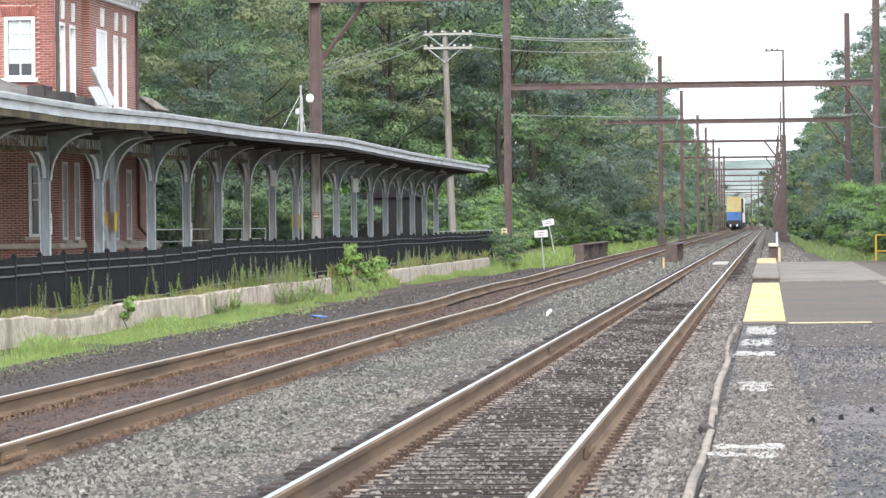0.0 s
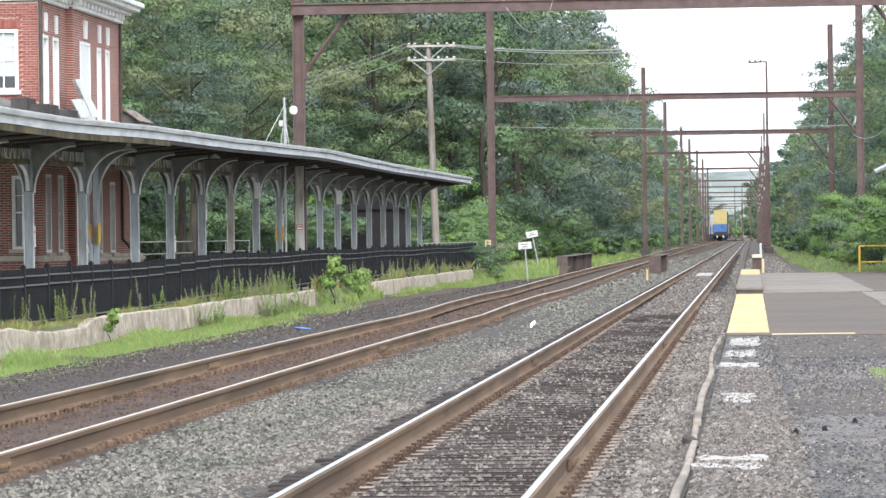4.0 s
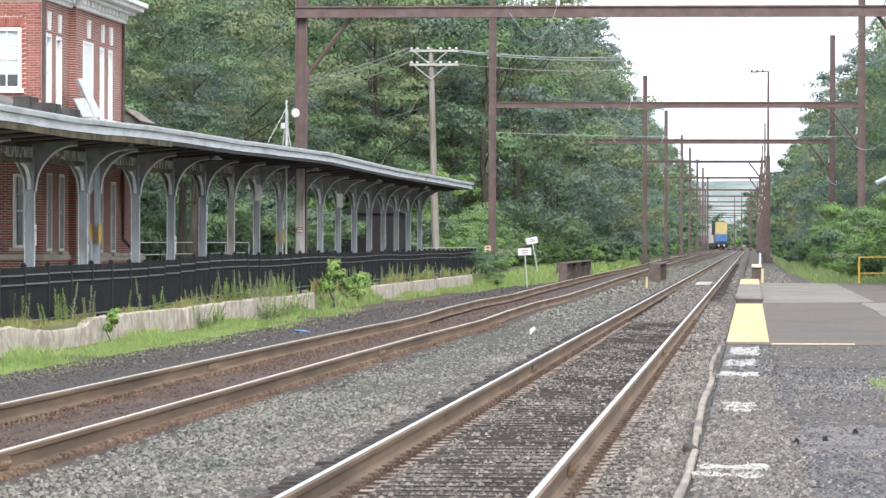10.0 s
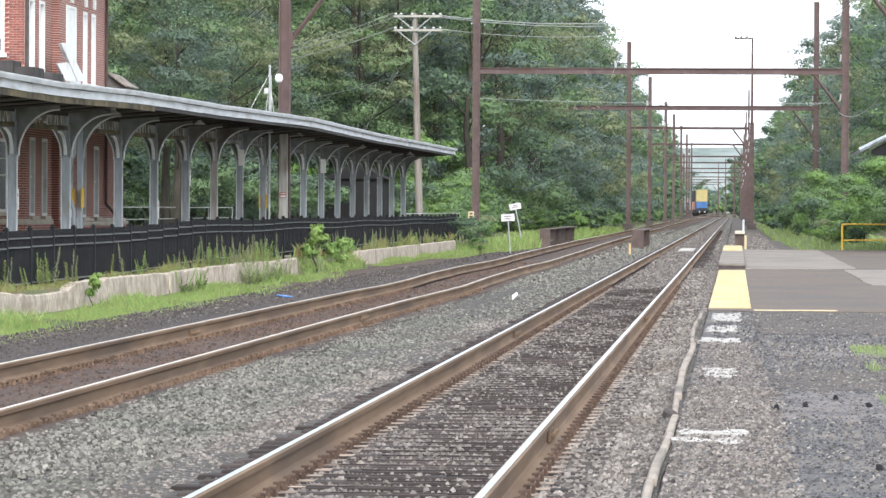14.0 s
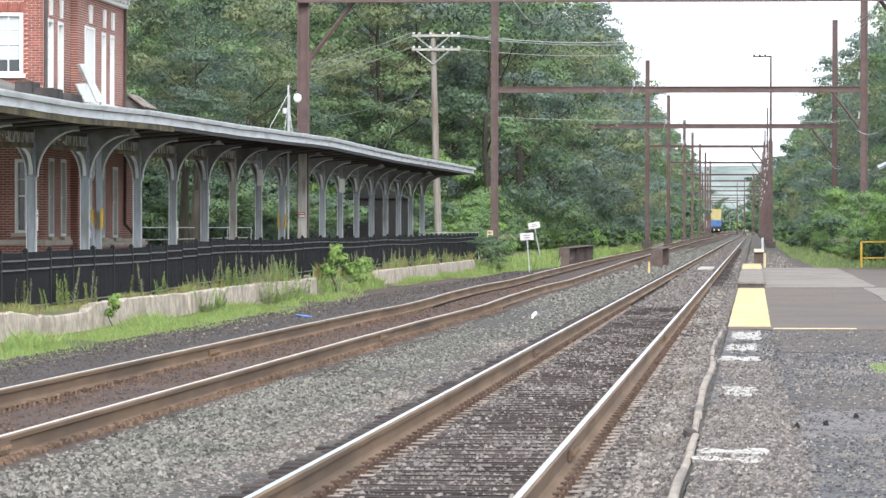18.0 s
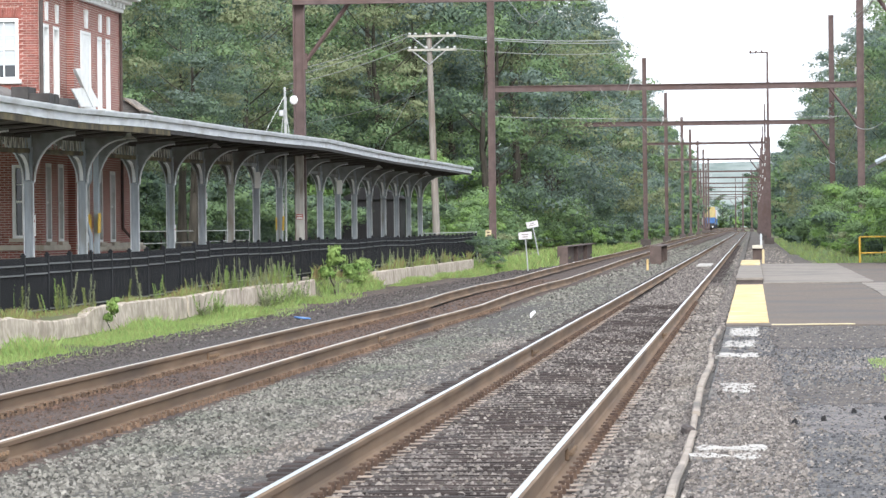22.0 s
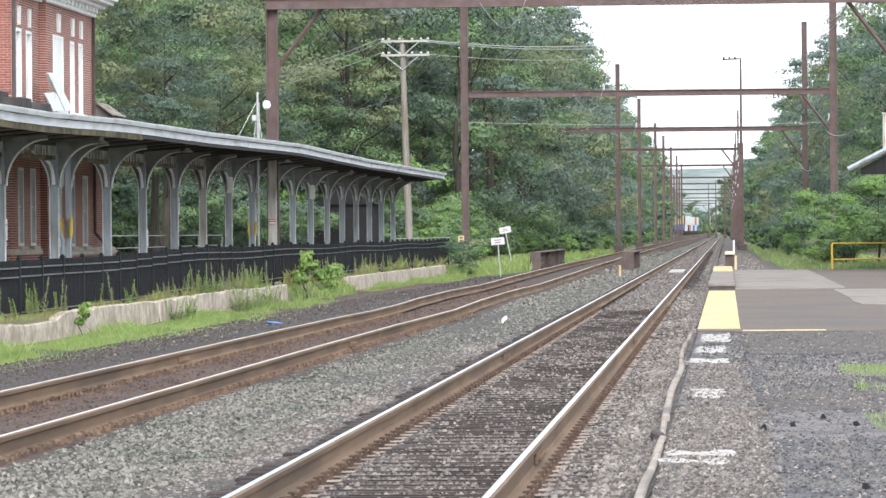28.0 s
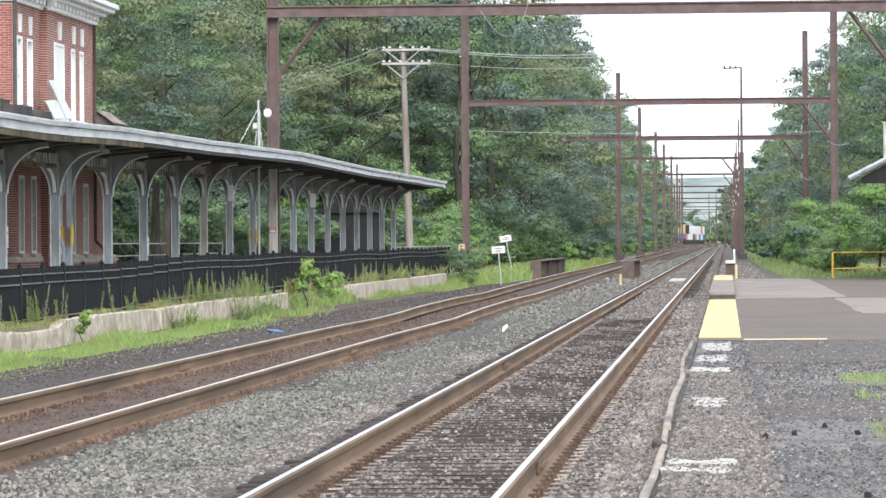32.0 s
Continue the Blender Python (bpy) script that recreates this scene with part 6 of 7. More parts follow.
def trunk_shape(seed, height, radius, low):
    r = random.Random(seed)
    s = Shape()
    base = 0.014 * height + 0.05 if height > 6 else 0.012 * height
    pts = [Vector((0.12 * math.sin(k * 1.3 + seed), 0.12 * math.cos(k * 1.7 + seed), height * 0.8 * k / 6 - (0.5 if k == 0 else 0))) for k in range(7)]
    s.tube(pts, [base * (1.2 - 0.19 * k) for k in range(7)], 7)
    limbs = 8 if height > 6 else 3
    for k in range(limbs):
        h = max(low, height * 0.25) + (height * 0.75 - max(low, height * 0.25)) * k / limbs
        a = r.uniform(0, 6.28)
        ln = radius * r.uniform(0.5, 0.85)
        s.tube([(0, 0, h), (ln * 0.5 * math.cos(a), ln * 0.5 * math.sin(a), h + ln * 0.3), (ln * math.cos(a), ln * math.sin(a), h + ln * 0.75)], [base * 0.2, base * 0.12, 0.012], 5)
    return s


def tree_kind(seed, height, radius, low, clumps, leaves, size, mats, label, name="tree"):
    t = thing(name, label, "tree", "lineside trees")
    part("trunk", trunk_shape(seed, height, radius, low), "bark", t)
    part("crown", crown_mesh("crown", seed, height, radius, low, clumps, leaves, size, mats, name == "sapling", name == "tree" and seed not in (5, 6, 7)), (), t)
    return t


TREE_NEAR = [tree_kind(1, 19, 5.2, 1.5, 128, 17000, 0.215, (LEAF[0], LEAF[1]), "tall broad deciduous tree with dense dark green leaves"),
             tree_kind(2, 17, 4.8, 0.8, 120, 16000, 0.21, (LEAF[1], LEAF[2]), "tall leafy deciduous tree with mid-green crown"),
             tree_kind(3, 21, 5.6, 2.5, 128, 17000, 0.22, (LEAF[2], LEAF[4]), "tall deciduous tree with blue-green leaves"),
             tree_kind(4, 15, 4.4, 0.4, 116, 15500, 0.205, (LEAF[0], LEAF[1], LEAF[2]), "leafy deciduous tree hung with creeper")]
TREE_STATION = [tree_kind(5, 19, 5.0, 1.5, 150, 27000, 0.165, (LEAF[0], LEAF[1], LEAF[4], LEAF[1]), "tall broad deciduous tree with fine green leaves"),
                tree_kind(6, 17, 4.7, 0.8, 140, 26000, 0.16, (LEAF[1], LEAF[4], LEAF[2], LEAF[4]), "tall leafy tree with light olive-green crown"),
                tree_kind(7, 21, 5.4, 3.6, 150, 27000, 0.165, (LEAF[2], LEAF[0], LEAF[1], LEAF[4]), "tall tree with blue-green leaves and a bare lower trunk")]
# every kind here mixes in blue-green leaf, a touch of haze put in colour
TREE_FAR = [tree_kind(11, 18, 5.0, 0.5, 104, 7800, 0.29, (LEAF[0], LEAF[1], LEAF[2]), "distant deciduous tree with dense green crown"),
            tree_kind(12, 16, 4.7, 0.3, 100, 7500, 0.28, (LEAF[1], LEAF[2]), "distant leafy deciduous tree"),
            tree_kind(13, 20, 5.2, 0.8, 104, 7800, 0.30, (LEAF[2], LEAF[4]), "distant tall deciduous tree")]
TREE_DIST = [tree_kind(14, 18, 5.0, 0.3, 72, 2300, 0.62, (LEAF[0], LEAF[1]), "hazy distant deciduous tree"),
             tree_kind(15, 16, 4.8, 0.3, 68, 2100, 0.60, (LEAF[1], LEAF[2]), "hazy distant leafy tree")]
BUSH = [tree_kind(21, 3.4, 2.0, 0.0, 60, 5600, 0.14, (LEAF[1], LEAF[0]), "dense green shrub at the edge of the wood", "shrub"),
        tree_kind(22, 2.4, 1.7, 0.0, 54, 5000, 0.13, (LEAF[1], LEAF[3], LEAF[4]), "rounded green shrub beside the railway", "shrub"),
        tree_kind(23, 4.6, 2.4, 0.0, 80, 9500, 0.135, (LEAF[1], LEAF[3], LEAF[1]), "tall bright green shrub", "shrub")]
BUSH_FAR = [tree_kind(24, 2.8, 1.9, 0.0, 30, 1100, 0.36, (LEAF[1], LEAF[0]), "distant green scrub beside the line", "shrub"),
            tree_kind(25, 2.2, 1.7, 0.0, 28, 1000, 0.34, (LEAF[1], LEAF[3]), "distant low green scrub", "shrub")]
used = set()


def plant(kinds, k, x, y, z, turn, size=1.0):
    src = kinds[k % len(kinds)]
    m = pose(x, y, z, 0, 0, turn) @ Matrix.Scale(1, 4)
    if src.name not in used:
        used.add(src.name)
        src.matrix_basis, ob = m, src
    else:
        ob = copy_thing(src, m)
    ob.scale = (size * 1.0, size * 1.0, size)
    return ob


rr = random.Random(77)
k = 0
for y in np.arange(142, 330, 9.0):          # behind the station
    plant(TREE_STATION if y < 232 else TREE_NEAR, k, -27 - 0.012 * (y - 142) + rr.uniform(-2, 2), y, 0.2, rr.uniform(0, 360), rr.uniform(0.85, 1.12))
    k += 1
for y in np.arange(150, 340, 11):
    plant(TREE_NEAR, k, -37 + rr.uniform(-2.5, 2.5), y, 0.5, rr.uniform(0, 360), rr.uniform(1.05, 1.3))
    k += 1
for y in np.arange(196, 330, 8.5):
    plant(TREE_NEAR, k + 1, -32.5 + rr.uniform(-1.5, 1.5), y, 0.4, rr.uniform(0, 360), rr.uniform(1.0, 1.2))
    k += 1
y = 243.0
while y < 470:                              # along the line, left side
    plant(TREE_NEAR if y < 340 else TREE_FAR, k, -15.8 + rr.uniform(-0.8, 0.8), y, -0.1, rr.uniform(0, 360), rr.uniform(1.02, 1.18) if y < 285 else rr.uniform(0.94, 1.05) if y < 345 else rr.uniform(1.0, 1.12))
    if k % 2:
        plant(TREE_FAR, k + 1, -24.5 + rr.uniform(-1.5, 1.5), y + 3, 0.1, rr.uniform(0, 360), rr.uniform(1.1, 1.3))
    k += 1
    y += 8.8
while y < 1500:
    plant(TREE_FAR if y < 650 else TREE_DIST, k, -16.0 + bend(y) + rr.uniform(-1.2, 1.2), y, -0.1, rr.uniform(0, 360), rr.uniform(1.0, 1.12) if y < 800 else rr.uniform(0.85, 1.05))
    k += 1
    y += 10 + y * 0.008
y = 235.0
while y < 430:                              # right side
    plant(TREE_NEAR if y < 340 else TREE_FAR, k, 12.0 + rr.uniform(-1.0, 1.2), y, -0.1, rr.uniform(0, 360), rr.uniform(0.85, 1.1))
    plant(TREE_FAR, k + 2, 20.5 + rr.uniform(-1.0, 1.2), y + 5, -0.1, rr.uniform(0, 360), rr.uniform(0.95, 1.2))
    k += 1
    y += 9.6
while y < 1500:
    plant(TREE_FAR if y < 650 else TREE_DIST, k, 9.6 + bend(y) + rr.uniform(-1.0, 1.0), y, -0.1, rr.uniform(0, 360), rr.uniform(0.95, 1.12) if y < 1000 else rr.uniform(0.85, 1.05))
    k += 1
    y += 10 + y * 0.008
for y in np.arange(300, 900, 8.5):            # low scrub on both sides farther on
    plant(BUSH_FAR, k, -12.6 + bend(y) + rr.uniform(-1.2, 0.9), y, -0.35, rr.uniform(0, 360), rr.uniform(0.45, 0.95))
    plant(BUSH_FAR, k + 1, 4.4 + bend(y) + rr.uniform(-0.8, 1.2), y + 4, -0.35, rr.uniform(0, 360), rr.uniform(0.5, 1.0))
    k += 1
for x in np.arange(-50, 40, 4.4):
    plant(TREE_DIST, k, x, 1600 + rr.uniform(-8, 8), -0.2, rr.uniform(0, 360), rr.uniform(0.5, 0.66))
    k += 1
for x in np.arange(-60, 46, 4.2):
    plant(TREE_DIST, k, x, 1675 + rr.uniform(-8, 8), -0.2, rr.uniform(0, 360), rr.uniform(0.6, 0.85))
    k += 1
for x in np.arange(-58, 44, 6.5):             # wood across the far bend
    plant(TREE_DIST, k, x, 1640 + rr.uniform(-15, 15), -0.1, rr.uniform(0, 360), rr.uniform(0.7, 0.85))
    k += 1
for y in np.arange(138, 260, 4.5):          # undergrowth behind the station
    plant(BUSH[:1], k, (-25.6 if y < 172 else -23.5) - 0.01 * (y - 138) + rr.uniform(-1.0, 1.0), y, 0.1, rr.uniform(0, 360), rr.uniform(1.0, 1.5))
    plant(BUSH_FAR[:1], k + 1, -30 + rr.uniform(-1.5, 1.5), y, 0.3, rr.uniform(0, 360), rr.uniform(1.2, 1.8))
    k += 1
for y in np.arange(232, 345, 4.6):          # thicket under the tall trees
    plant(BUSH, k, -17.6 + rr.uniform(-1.0, 1.0), y, -0.1, rr.uniform(0, 360), rr.uniform(1.1, 1.6))
    plant(BUSH, k + 1, -21.5 + rr.uniform(-1.2, 1.2), y + 2, 0.0, rr.uniform(0, 360), rr.uniform(1.3, 1.9))
    plant(BUSH_FAR, k, -27.0 + rr.uniform(-1.5, 1.5), y, 0.2, rr.uniform(0, 360), rr.uniform(1.8, 2.6))
    k += 1
for x in np.arange(-52, 42, 3.0):             # scrub under the far wood
    plant(BUSH_FAR, k, x, 1588 + rr.uniform(-5, 5), -0.4, rr.uniform(0, 360), rr.uniform(1.9, 2.7))
    k += 1
for y in np.arange(196, 420, 6.5):          # brush at the foot of the woods
    plant(BUSH if y < 300 else BUSH_FAR, k, -14.9 + rr.uniform(-0.8, 0.6) + (1.2 if y > 300 else 0), y, -0.25, rr.uniform(0, 360), rr.uniform(0.6, 1.0))
    k += 1
for y in np.arange(176, 400, 6.5):
    plant(BUSH if y < 300 else BUSH_FAR, k, 4.9 + 0.002 * (y - 176) + rr.uniform(-0.6, 0.8), y, -0.3, rr.uniform(0, 360), rr.uniform(0.6, 1.0))
    k += 1
for x, y, z, sz, kk in ( (-11.9, 178, -0.35, 0.55, 0), (-11.3, 171, -0.4, 0.3, 1), (-13.0, 186, -0.3, 0.6, 0), (-19.5, 226, 0.0, 1.2, 0), (-18.0, 238, 0.0, 1.2, 1), (-22, 232, 0.0, 1.4, 0), (-17.0, 214, 0.0, 0.8, 1),
                        (6.6, 170, -0.3, 1.0, 2), (7.8, 174, -0.3, 1.1, 2), (8.9, 171, -0.3, 1.0, 2), (5.6, 180, -0.3, 0.85, 2)):
    plant(BUSH, kk, x, y, z, rr.uniform(0, 360), sz)


for n, (x, y) in enumerate(((-24.0, 262), (-21.6, 250), (-26.0, 274), (-23.0, 240), (-19.6, 256))):     # tall backs of the wood
    plant(TREE_STATION, n, x, y, 0.1, rr.uniform(0, 360), rr.uniform(1.08, 1.2))
for x, y in ((-21.9, 150.0), (-20.9, 146.0)):
    plant(TREE_STATION[2:3], 0, x, y, 0.0, rr.uniform(0, 360), 0.55)
SAPLING = [tree_kind(31, 2.15, 0.4, 0.0, 60, 1500, 0.15, (LEAF[5], LEAF[5], LEAF[3]), "bright yellow-green sapling in a gap of the wall", "sapling"),
           tree_kind(32, 1.35, 0.52, 0.0, 60, 2200, 0.12, (LEAF[5], LEAF[3]), "bright green leafy bush in a gap of the wall", "sapling")]
for x, y, sz, kk in ((-12.36, 114.8, 1.0, 0), (-12.3, 121.8, 0.95, 1), (-12.38, 75.0, 0.48, 0)):
    plant(SAPLING, kk, x, y, -0.5, rr.uniform(0, 360), sz)


def grass(name, regions, mats, label, seed):
    """Bent blades over (x0, x1, y0, y1, per square metre, z0, z1, height): two quads a blade."""
    r = np.random.default_rng(seed)
    vs, k = [], 0
    for x0, x1, y0, y1, per, za, zb, h in regions:
        n = int((x1 - x0) * (y1 - y0) * per)
        x, y = r.uniform(x0, x1, n), r.uniform(y0, y1, n)
        thin = np.sin(x * 3.1 + y * 0.9) + np.sin(y * 0.37 + seed) + r.normal(0, 0.7, n) > -0.15
        x, y = x[thin], y[thin]
        n = len(x)
        z = za + (zb - za) * (x - x0) / (x1 - x0)
        hh = h * r.uniform(0.4, 1.2, n) * (0.75 + 0.35 * np.sin(y * 0.5 + x))
        a = r.uniform(0, 6.28, n)
        w = 0.002 + 0.000036 * y
        dx, dy = np.cos(a) * w, np.sin(a) * w
        lx, ly = r.normal(0, 0.28, n) * hh, r.normal(0, 0.28, n) * hh
        p = [np.stack([x - dx, y - dy, z], 1), np.stack([x + dx, y + dy, z], 1),
             np.stack([x + dx * 0.6 + lx * 0.4, y + dy * 0.6 + ly * 0.4, z + hh * 0.6], 1), np.stack([x + lx, y + ly, z + hh], 1)]
        vs.append(np.stack(p, 1).reshape(-1, 3))
    v = np.concatenate(vs)
    me = bulk(name, v, np.arange(len(v)).reshape(-1, 4), mats, np.random.default_rng(seed).integers(0, len(mats), len(v) // 4))
    return tagged(new(name, me), label, "grass", kind="stuff")


grass("grass_strip", [(-12.9, -12.4, 112.6, 130.9, 420, -0.02, -0.5, 0.2), (-12.7, -12.0, 114, 128, 160, -0.3, -0.5, 0.34), (-12.5, -11.5, 46, 112, 100, -0.50, -0.46, 0.26), (-12.5, -11.0, 46, 112, 70, -0.50, -0.46, 0.22), (-14.0, -9.3, 178, 330, 75, -0.40, -0.42, 0.5), (-12.5, -11.2, 46, 92, 700, -0.50, -0.46, 0.17), (-12.5, -11.6, 92, 112, 420, -0.50, -0.48, 0.20), (-12.5, -10.9, 46, 86, 600, -0.50, -0.42, 0.10), (-12.3, -11.1, 86, 104, 200, -0.50, -0.44, 0.09), (-11.0, -10.1, 46, 100, 45, -0.44, -0.38, 0.11), (-11.3, -10.3, 46, 84, 240, -0.46, -0.40, 0.06), (-12.5, -11.7, 131, 172, 420, -0.50, -0.48, 0.24), (-12.4, -10.6, 150, 200, 120, -0.50, -0.42, 0.2), (-12.6, -9.6, 170, 260, 110, -0.45, -0.40, 0.35)],
      ("grass", LEAF[5], LEAF[3], "grass", LEAF[5]), "bright green grass along the old platform wall", 6)
grass("weed_strip", [(-13.15, -12.85, 52, 112, 480, 0.0, 0.0, 0.17), (-13.15, -12.85, 84, 112, 220, 0.0, 0.0, 0.3), (-13.2, -12.62, 56, 112, 260, -0.02, -0.02, 0.11), (-13.0, -12.85, 112, 180, 260, 0.0, 0.0, 0.42)],
      ("grass", "drygrass", LEAF[5], "drygrass"), "dry straw-coloured weeds between wall and fence", 7)
grass("grass_bank", [(3.0, 3.6, 163, 195, 90, -0.32, -0.3, 0.3), (2.6, 3.6, 195, 230, 90, -0.33, -0.3, 0.34), (2.2, 3.4, 230, 420, 70, -0.33, -0.3, 0.4), (3.6, 7.5, 160, 230, 90, -0.3, -0.1, 0.34), (3.4, 7.0, 230, 330, 40, -0.3, -0.1, 0.4), (1.34, 2.8, 39.5, 46.5, 1200, -0.105, -0.105, 0.085), (1.24, 2.4, 31.8, 34.4, 800, -0.105, -0.105, 0.07)],
      ("grass", LEAF[1], LEAF[5], LEAF[4]), "green grass on the bank beyond the platform", 8)


def stalk(seed, h):
    """A tall weed: a thin stem with narrow leaves up its length."""
    r = random.Random(seed)
    s = Shape()
    tip = Vector((r.uniform(-0.1, 0.1), r.uniform(-0.1, 0.1), h))
    s.tube([(0, 0, -0.05), tip * 0.5, tip], [0.007, 0.006, 0.003], 4)
    for k in range(84):
        u = k / 84
        p = tip * (0.08 + 0.92 * u)
        a = r.uniform(0, 6.28)
        ln = 0.092 * (1.15 - 0.8 * u) * r.uniform(0.5, 1.2)
        q = p + Vector((math.cos(a) * ln, math.sin(a) * ln, ln * r.uniform(0.3, 1.2)))
        w = Vector((-math.sin(a), math.cos(a), 0)) * 0.0125
        m = (p + q) / 2
        s.add([p, m + w, q, m - w], [(0, 1, 2, 3)])
    return s.mesh("stalks", (LEAF[4], "grass", LEAF[5], "weedleaf")[seed])


STALK = [stalk(k, 0.42 + 0.15 * k) for k in range(4)]
rr = random.Random(31)
SPOTS = [(63, 3), (70, 3), (74, 3), (77, 2), (84, 3), (91, 4), (96, 8), (98.5, 9), (101, 5), (103, 8), (106, 8), (109, 5), (124, 4), (128, 6), (133, 5), (141, 6), (149, 6), (157, 6), (166, 7)]
for spot, many in SPOTS:
    for n in range(many):
        y = spot + rr.gauss(0, 0.9 if spot < 112 else 2.0)
        t = thing("tall_weed", "tall leafy green weed against the black fence", "weed", "weeds along the fence", at=pose(-12.95 + rr.uniform(-0.14, 0.1), y, 0.0, 0, 0, rr.uniform(0, 360)))
        for q in range(rr.randint(2, 5)):
            h = rr.uniform(0.35, 0.95)
            part("stem", STALK[rr.randrange(4)], (), t, at=pose(rr.uniform(-0.13, 0.13), rr.uniform(-0.35, 0.35), 0, rr.uniform(-9, 9), rr.uniform(-9, 9), rr.uniform(0, 360)) @ Matrix.Scale(h, 4))
for y, many in ((88.4, 5), (99.0, 9), (102.5, 6), (105.5, 5)):
    for n in range(many):
        t = thing("wild_weed", "sprawling dark green weed at the foot of the wall", "weed", "weeds along the wall", at=pose(-12.3 + rr.uniform(-0.15, 0.25), y + rr.gauss(0, 0.9), -0.5, 0, 0, rr.uniform(0, 360)))
        for q in range(5):
            part("stem", STALK[rr.choice((0, 0, 3, 2))], (), t, at=pose(0, 0, 0, rr.uniform(-26, 26), rr.uniform(-26, 26), rr.uniform(0, 360)) @ Matrix.Scale(rr.uniform(0.5, 1.0), 4))

# litter beside the rails
s = Shape()
s.tube([(-0.1, -0.14, 0.0), (-0.02, 0.02, 0.05), (0.06, 0.12, 0.08), (0.1, 0.22, 0.1)], [0.02, 0.036, 0.036, 0.02], 7)
tagged(part("plastic_scrap", s, "white", None, at=pose(-4.2, 74.9, -0.21, 3, 6, 25)), "scrap of white plastic on the ballast", "litter")
s = Shape()
s.box(0, 0, 0, 0.22, 0.34, 0.035, 0.015)
tagged(part("plastic_scrap", s, "blue_litter", None, at=pose(-9.4, 81.5, -0.34, 4, 3, 40)), "scrap of blue plastic on the cinders", "litter")
for k, (x, y) in enumerate(((0.335, 31.9), (0.58, 32.3), (0.86, 33.6), (0.9, 24.5), (1.1, 32.4))):
    s = Shape()
    s.tube([(0, 0, -0.01), (0.003, 0.008, 0.02), (0.009, 0, 0.036)], [0.028, 0.024, 0.01], 5)
    tagged(part("asphalt_lump", s, "shed", None, at=pose(x, y, -0.10, 12 * k, 0, 70 * k)), "loose black lump of asphalt", "lump")

# ---------------------------------------------------------------- far hill
s = Shape()
n = 40
for i in range(n + 1):
    x = -900 + 1800 * i / n
    h = 47 + 2.0 * math.sin(i * 0.7 + 1) + 1.2 * math.sin(i * 1.9)
    s.v += [Vector((x, 2800, -2)), Vector((x, 2860, h * 0.6)), Vector((x, 2950, h)), Vector((x, 3200, -2))]
for i in range(n):
    for j in range(3):
        s.f.append((i * 4 + j, i * 4 + j + 1, (i + 1) * 4 + j + 1, (i + 1) * 4 + j))
        s.m.append(0)
# pale blue-green base colour includes the haze of the distance
M["hill"] = material("haze_paled_hillside", (0.115, 0.15, 0.137), (0.20, 0.232, 0.22), 0.09, 1.0, bump=0.0, stain=(0.23, 0.26, 0.25), stain_scale=0.02, stain_at=0.5)
tagged(part("hill", s, "hill"), "pale wooded hill with distance haze in its colour", "hill", kind="structure")

# ---------------------------------------------------------------- the train: double-stacked container cars, keyed


def container(name, length, z0, mat, parent, ribs=True, doors=False):
    s = Shape()
    s.box(0, 0, z0 + 1.42, 2.5, length - 0.1, 2.80, 0.03)
    for x in (-1.24, 1.24):
        for y in np.arange(-length / 2 + 0.4, length / 2 - 0.3, 0.6):
            s.box(x, y, z0 + 1.42, 0.07, 0.26, 2.5)
    ob = part(name, s, mat, parent)
    for x in (-1.24, 1.24):
        for y in (-length / 2, length / 2):
            f = Shape()
            f.box(x, y, z0 + 1.42, 0.14, 0.14, 2.86, 0.01)
            part("corner_post", f, mat, ob)
    for z in (z0 + 0.07, z0 + 2.80):
        for y in (-length / 2, length / 2):
            f = Shape()
            f.box(0, y, z, 2.34, 0.12, 0.14)
            part("end_rail", f, mat, ob)
    if doors:
        for sx in (-0.61, 0.61):
            d = Shape()
            d.box(sx, -length / 2 - 0.02, z0 + 1.42, 1.16, 0.05, 2.52, 0.01)
            for q in (-0.28, 0.28):
                d.tube([(sx + q, -length / 2 - 0.07, z0 + 0.15), (sx + q, -length / 2 - 0.07, z0 + 2.7)], 0.025, 6)
            part("door", d, mat, ob)
    return ob


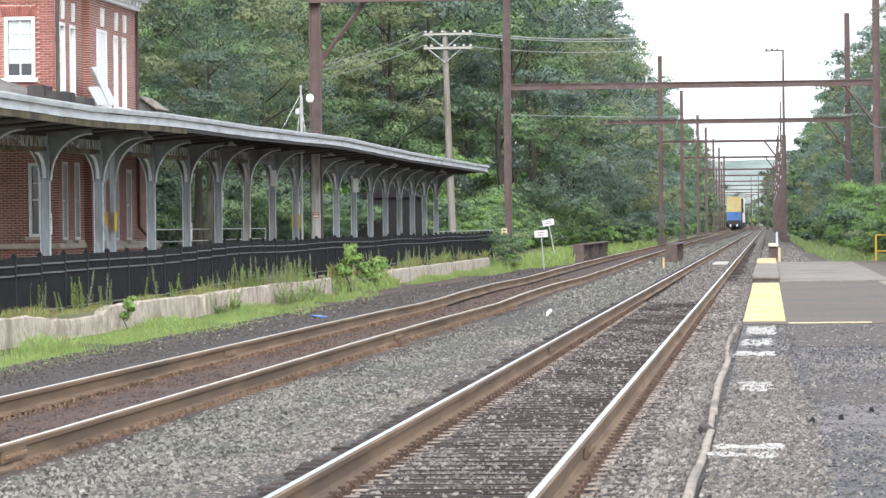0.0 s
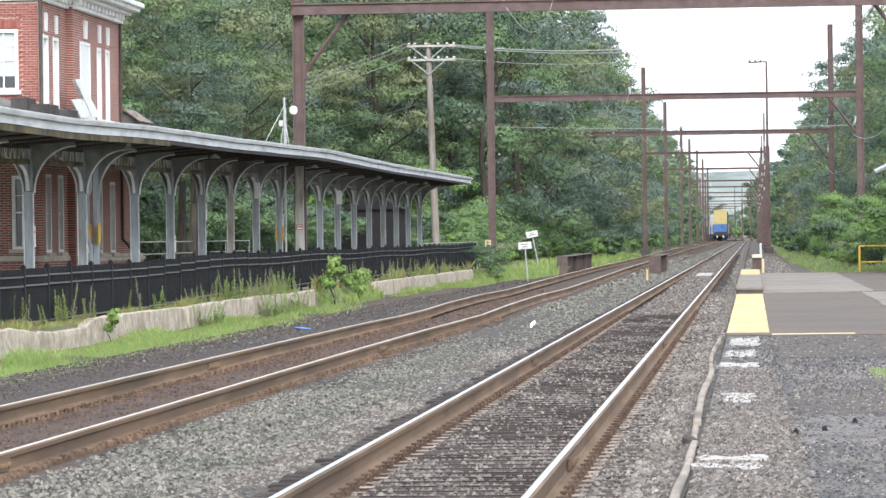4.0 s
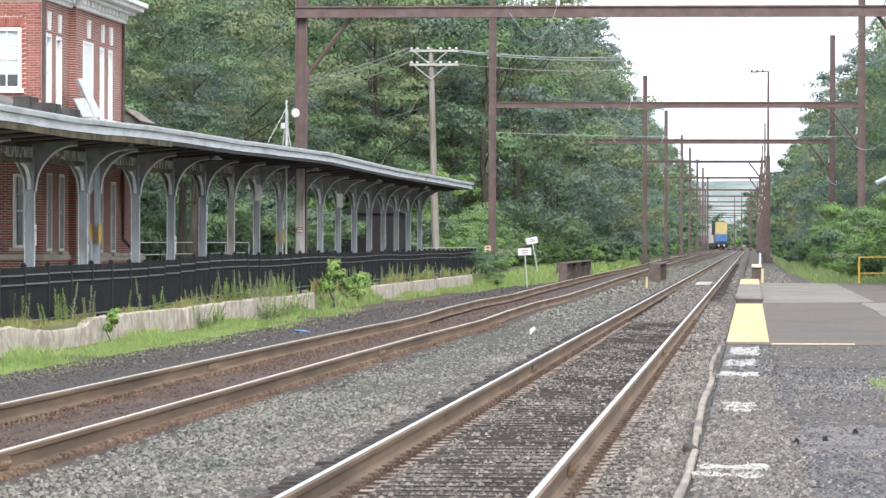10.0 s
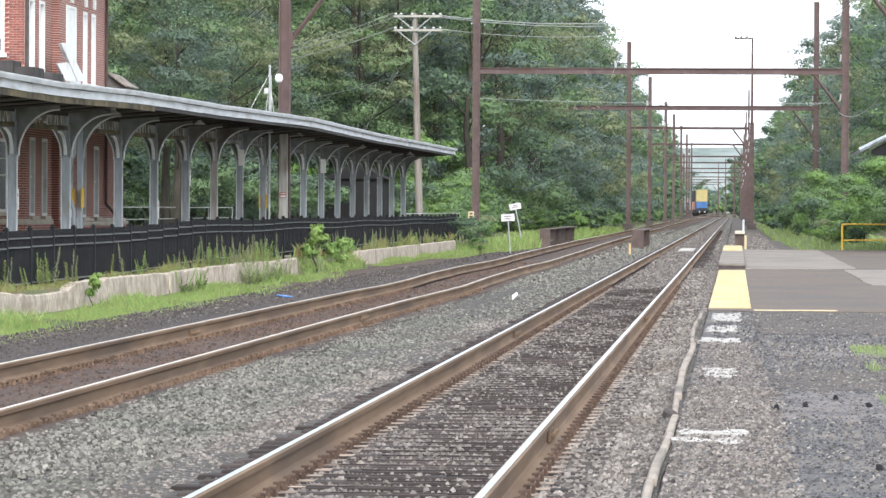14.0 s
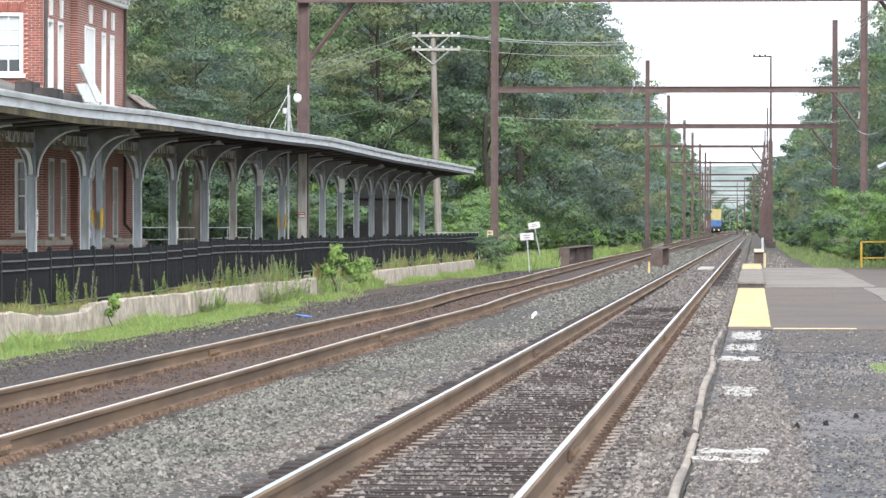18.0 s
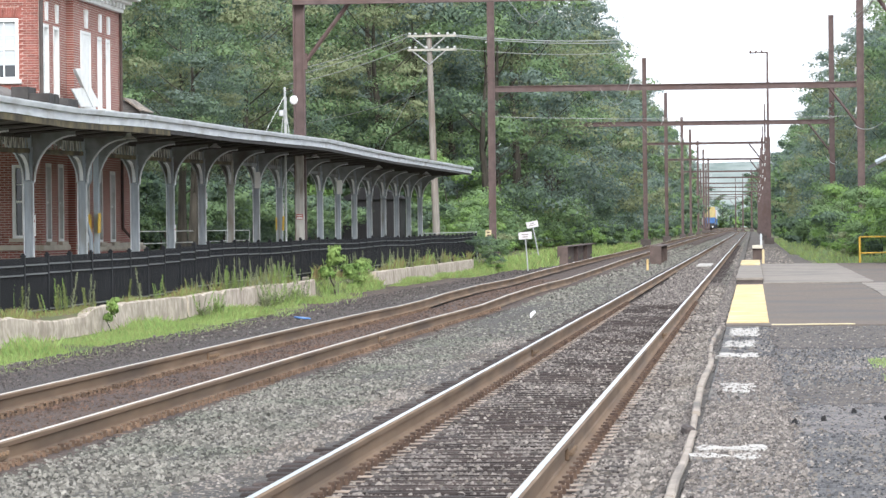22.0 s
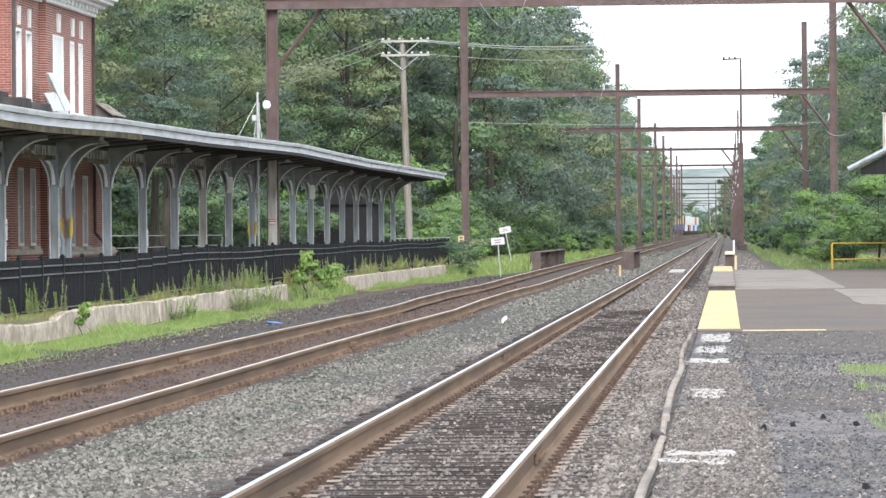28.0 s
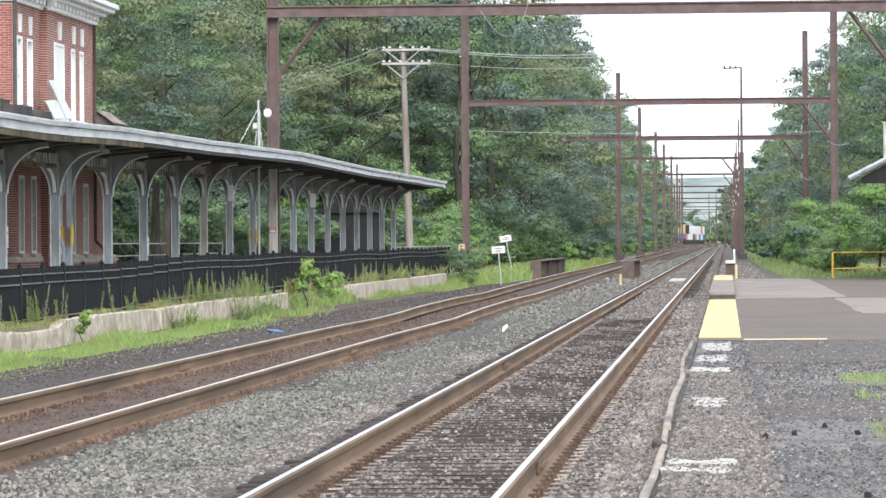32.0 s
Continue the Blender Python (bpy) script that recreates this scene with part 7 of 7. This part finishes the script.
def well_car(low, high, length, last):
    t = thing("container_car", f"double-stack railway car carrying {high[2:]} over {low[2:]} containers" if high else f"railway car with a single {low[2:]} container", "railway car", "cars of the train")
    s = Shape()
    for x in (-1.42, 1.42):
        s.box(x, 0, 0.85, 0.10, length + 0.6, 0.9, 0.02)
    s.box(0, 0, 0.33, 2.5, length, 0.12)
    for y in (-length / 2 - 1.6, length / 2 + 1.6):
        s.box(0, y, 0.95, 2.6, 2.6, 0.25, 0.03)
    part("frame", s, "c_dark", t)
    for y in (-length / 2 - 1.7, length / 2 + 1.7):
        b = Shape()
        b.box(-0.75, y, 0.48, 0.14, 2.3, 0.3, 0.03)
        b.box(0.75, y, 0.48, 0.14, 2.3, 0.3, 0.03)
        b.box(0, y, 0.5, 1.6, 0.4, 0.3, 0.03)
        bogie = part("bogie", b, "c_dark", t)
        for dy in (-0.88, 0.88):
            for x in (-0.72, 0.72):
                w = Shape()
                w.tube([(x - 0.06, y + dy, 0.45), (x + 0.06, y + dy, 0.45)], 0.45, 16)
                part("wheel", w, "c_dark", bogie)
    container("lower_container", length - 0.5, 0.42, low, t, doors=last)
    if high:
        container("upper_container", length - 0.5, 3.30, high, t, doors=last)
    if last:
        for x in (-0.62, 0.62):
            e = Shape()
            e.box(x, -length / 2 - 2.95, 0.75, 0.28, 0.08, 0.45, 0.02)
            part("end_marker", e, "c_white", t, "white end marker")
        w = Shape()
        for x in (-1.46, 1.46):
            w.box(x, -length / 2 - 0.3, 2.0, 0.16, 0.2, 2.4, 0.02)
        part("end_post", w, "c_dark", t, "dark steel corner post")
        w = Shape()
        w.box(0, -length / 2 - 0.5, 1.08, 2.5, 0.25, 1.25, 0.04)
        w.box(0, -length / 2 - 2.7, 0.95, 1.3, 0.3, 0.5, 0.04)
        part("bulkhead", w, "c_dark", t, "black end bulkhead of the well")
    return t


def line_x(y):
    return FAR_X - 0.2 + bend(y)


def heading(y):
    return math.degrees(math.atan2(-(line_x(y + 6) - line_x(y - 6)), 12))


CARS = [("c_blue", "c_yellow"), ("c_orange", ""), ("c_orange", ""), ("c_white", "c_dark"), ("c_white", "c_white"), ("c_white", "c_white"), ("c_dark", "c_white"), ("c_orange", "c_white"), ("c_white", "c_white"), ("c_blue", "c_white"), ("c_white", "c_orange"), ("c_blue", "c_white")]
TRAIN = [well_car(a, b, 16.6, i == 0) for i, (a, b) in enumerate(CARS)]


def motions():
    """The train draws away along the older track."""
    for i, car in enumerate(TRAIN):
        rows = []
        for t in range(0, 33, 2):
            y = 744.5 + 15.5 * t + 21.5 * i
            rows.append((t, pose(line_x(y), y, rise(y) - 0.02, 0, 0, heading(y))))
        walk(car, rows)


motions()
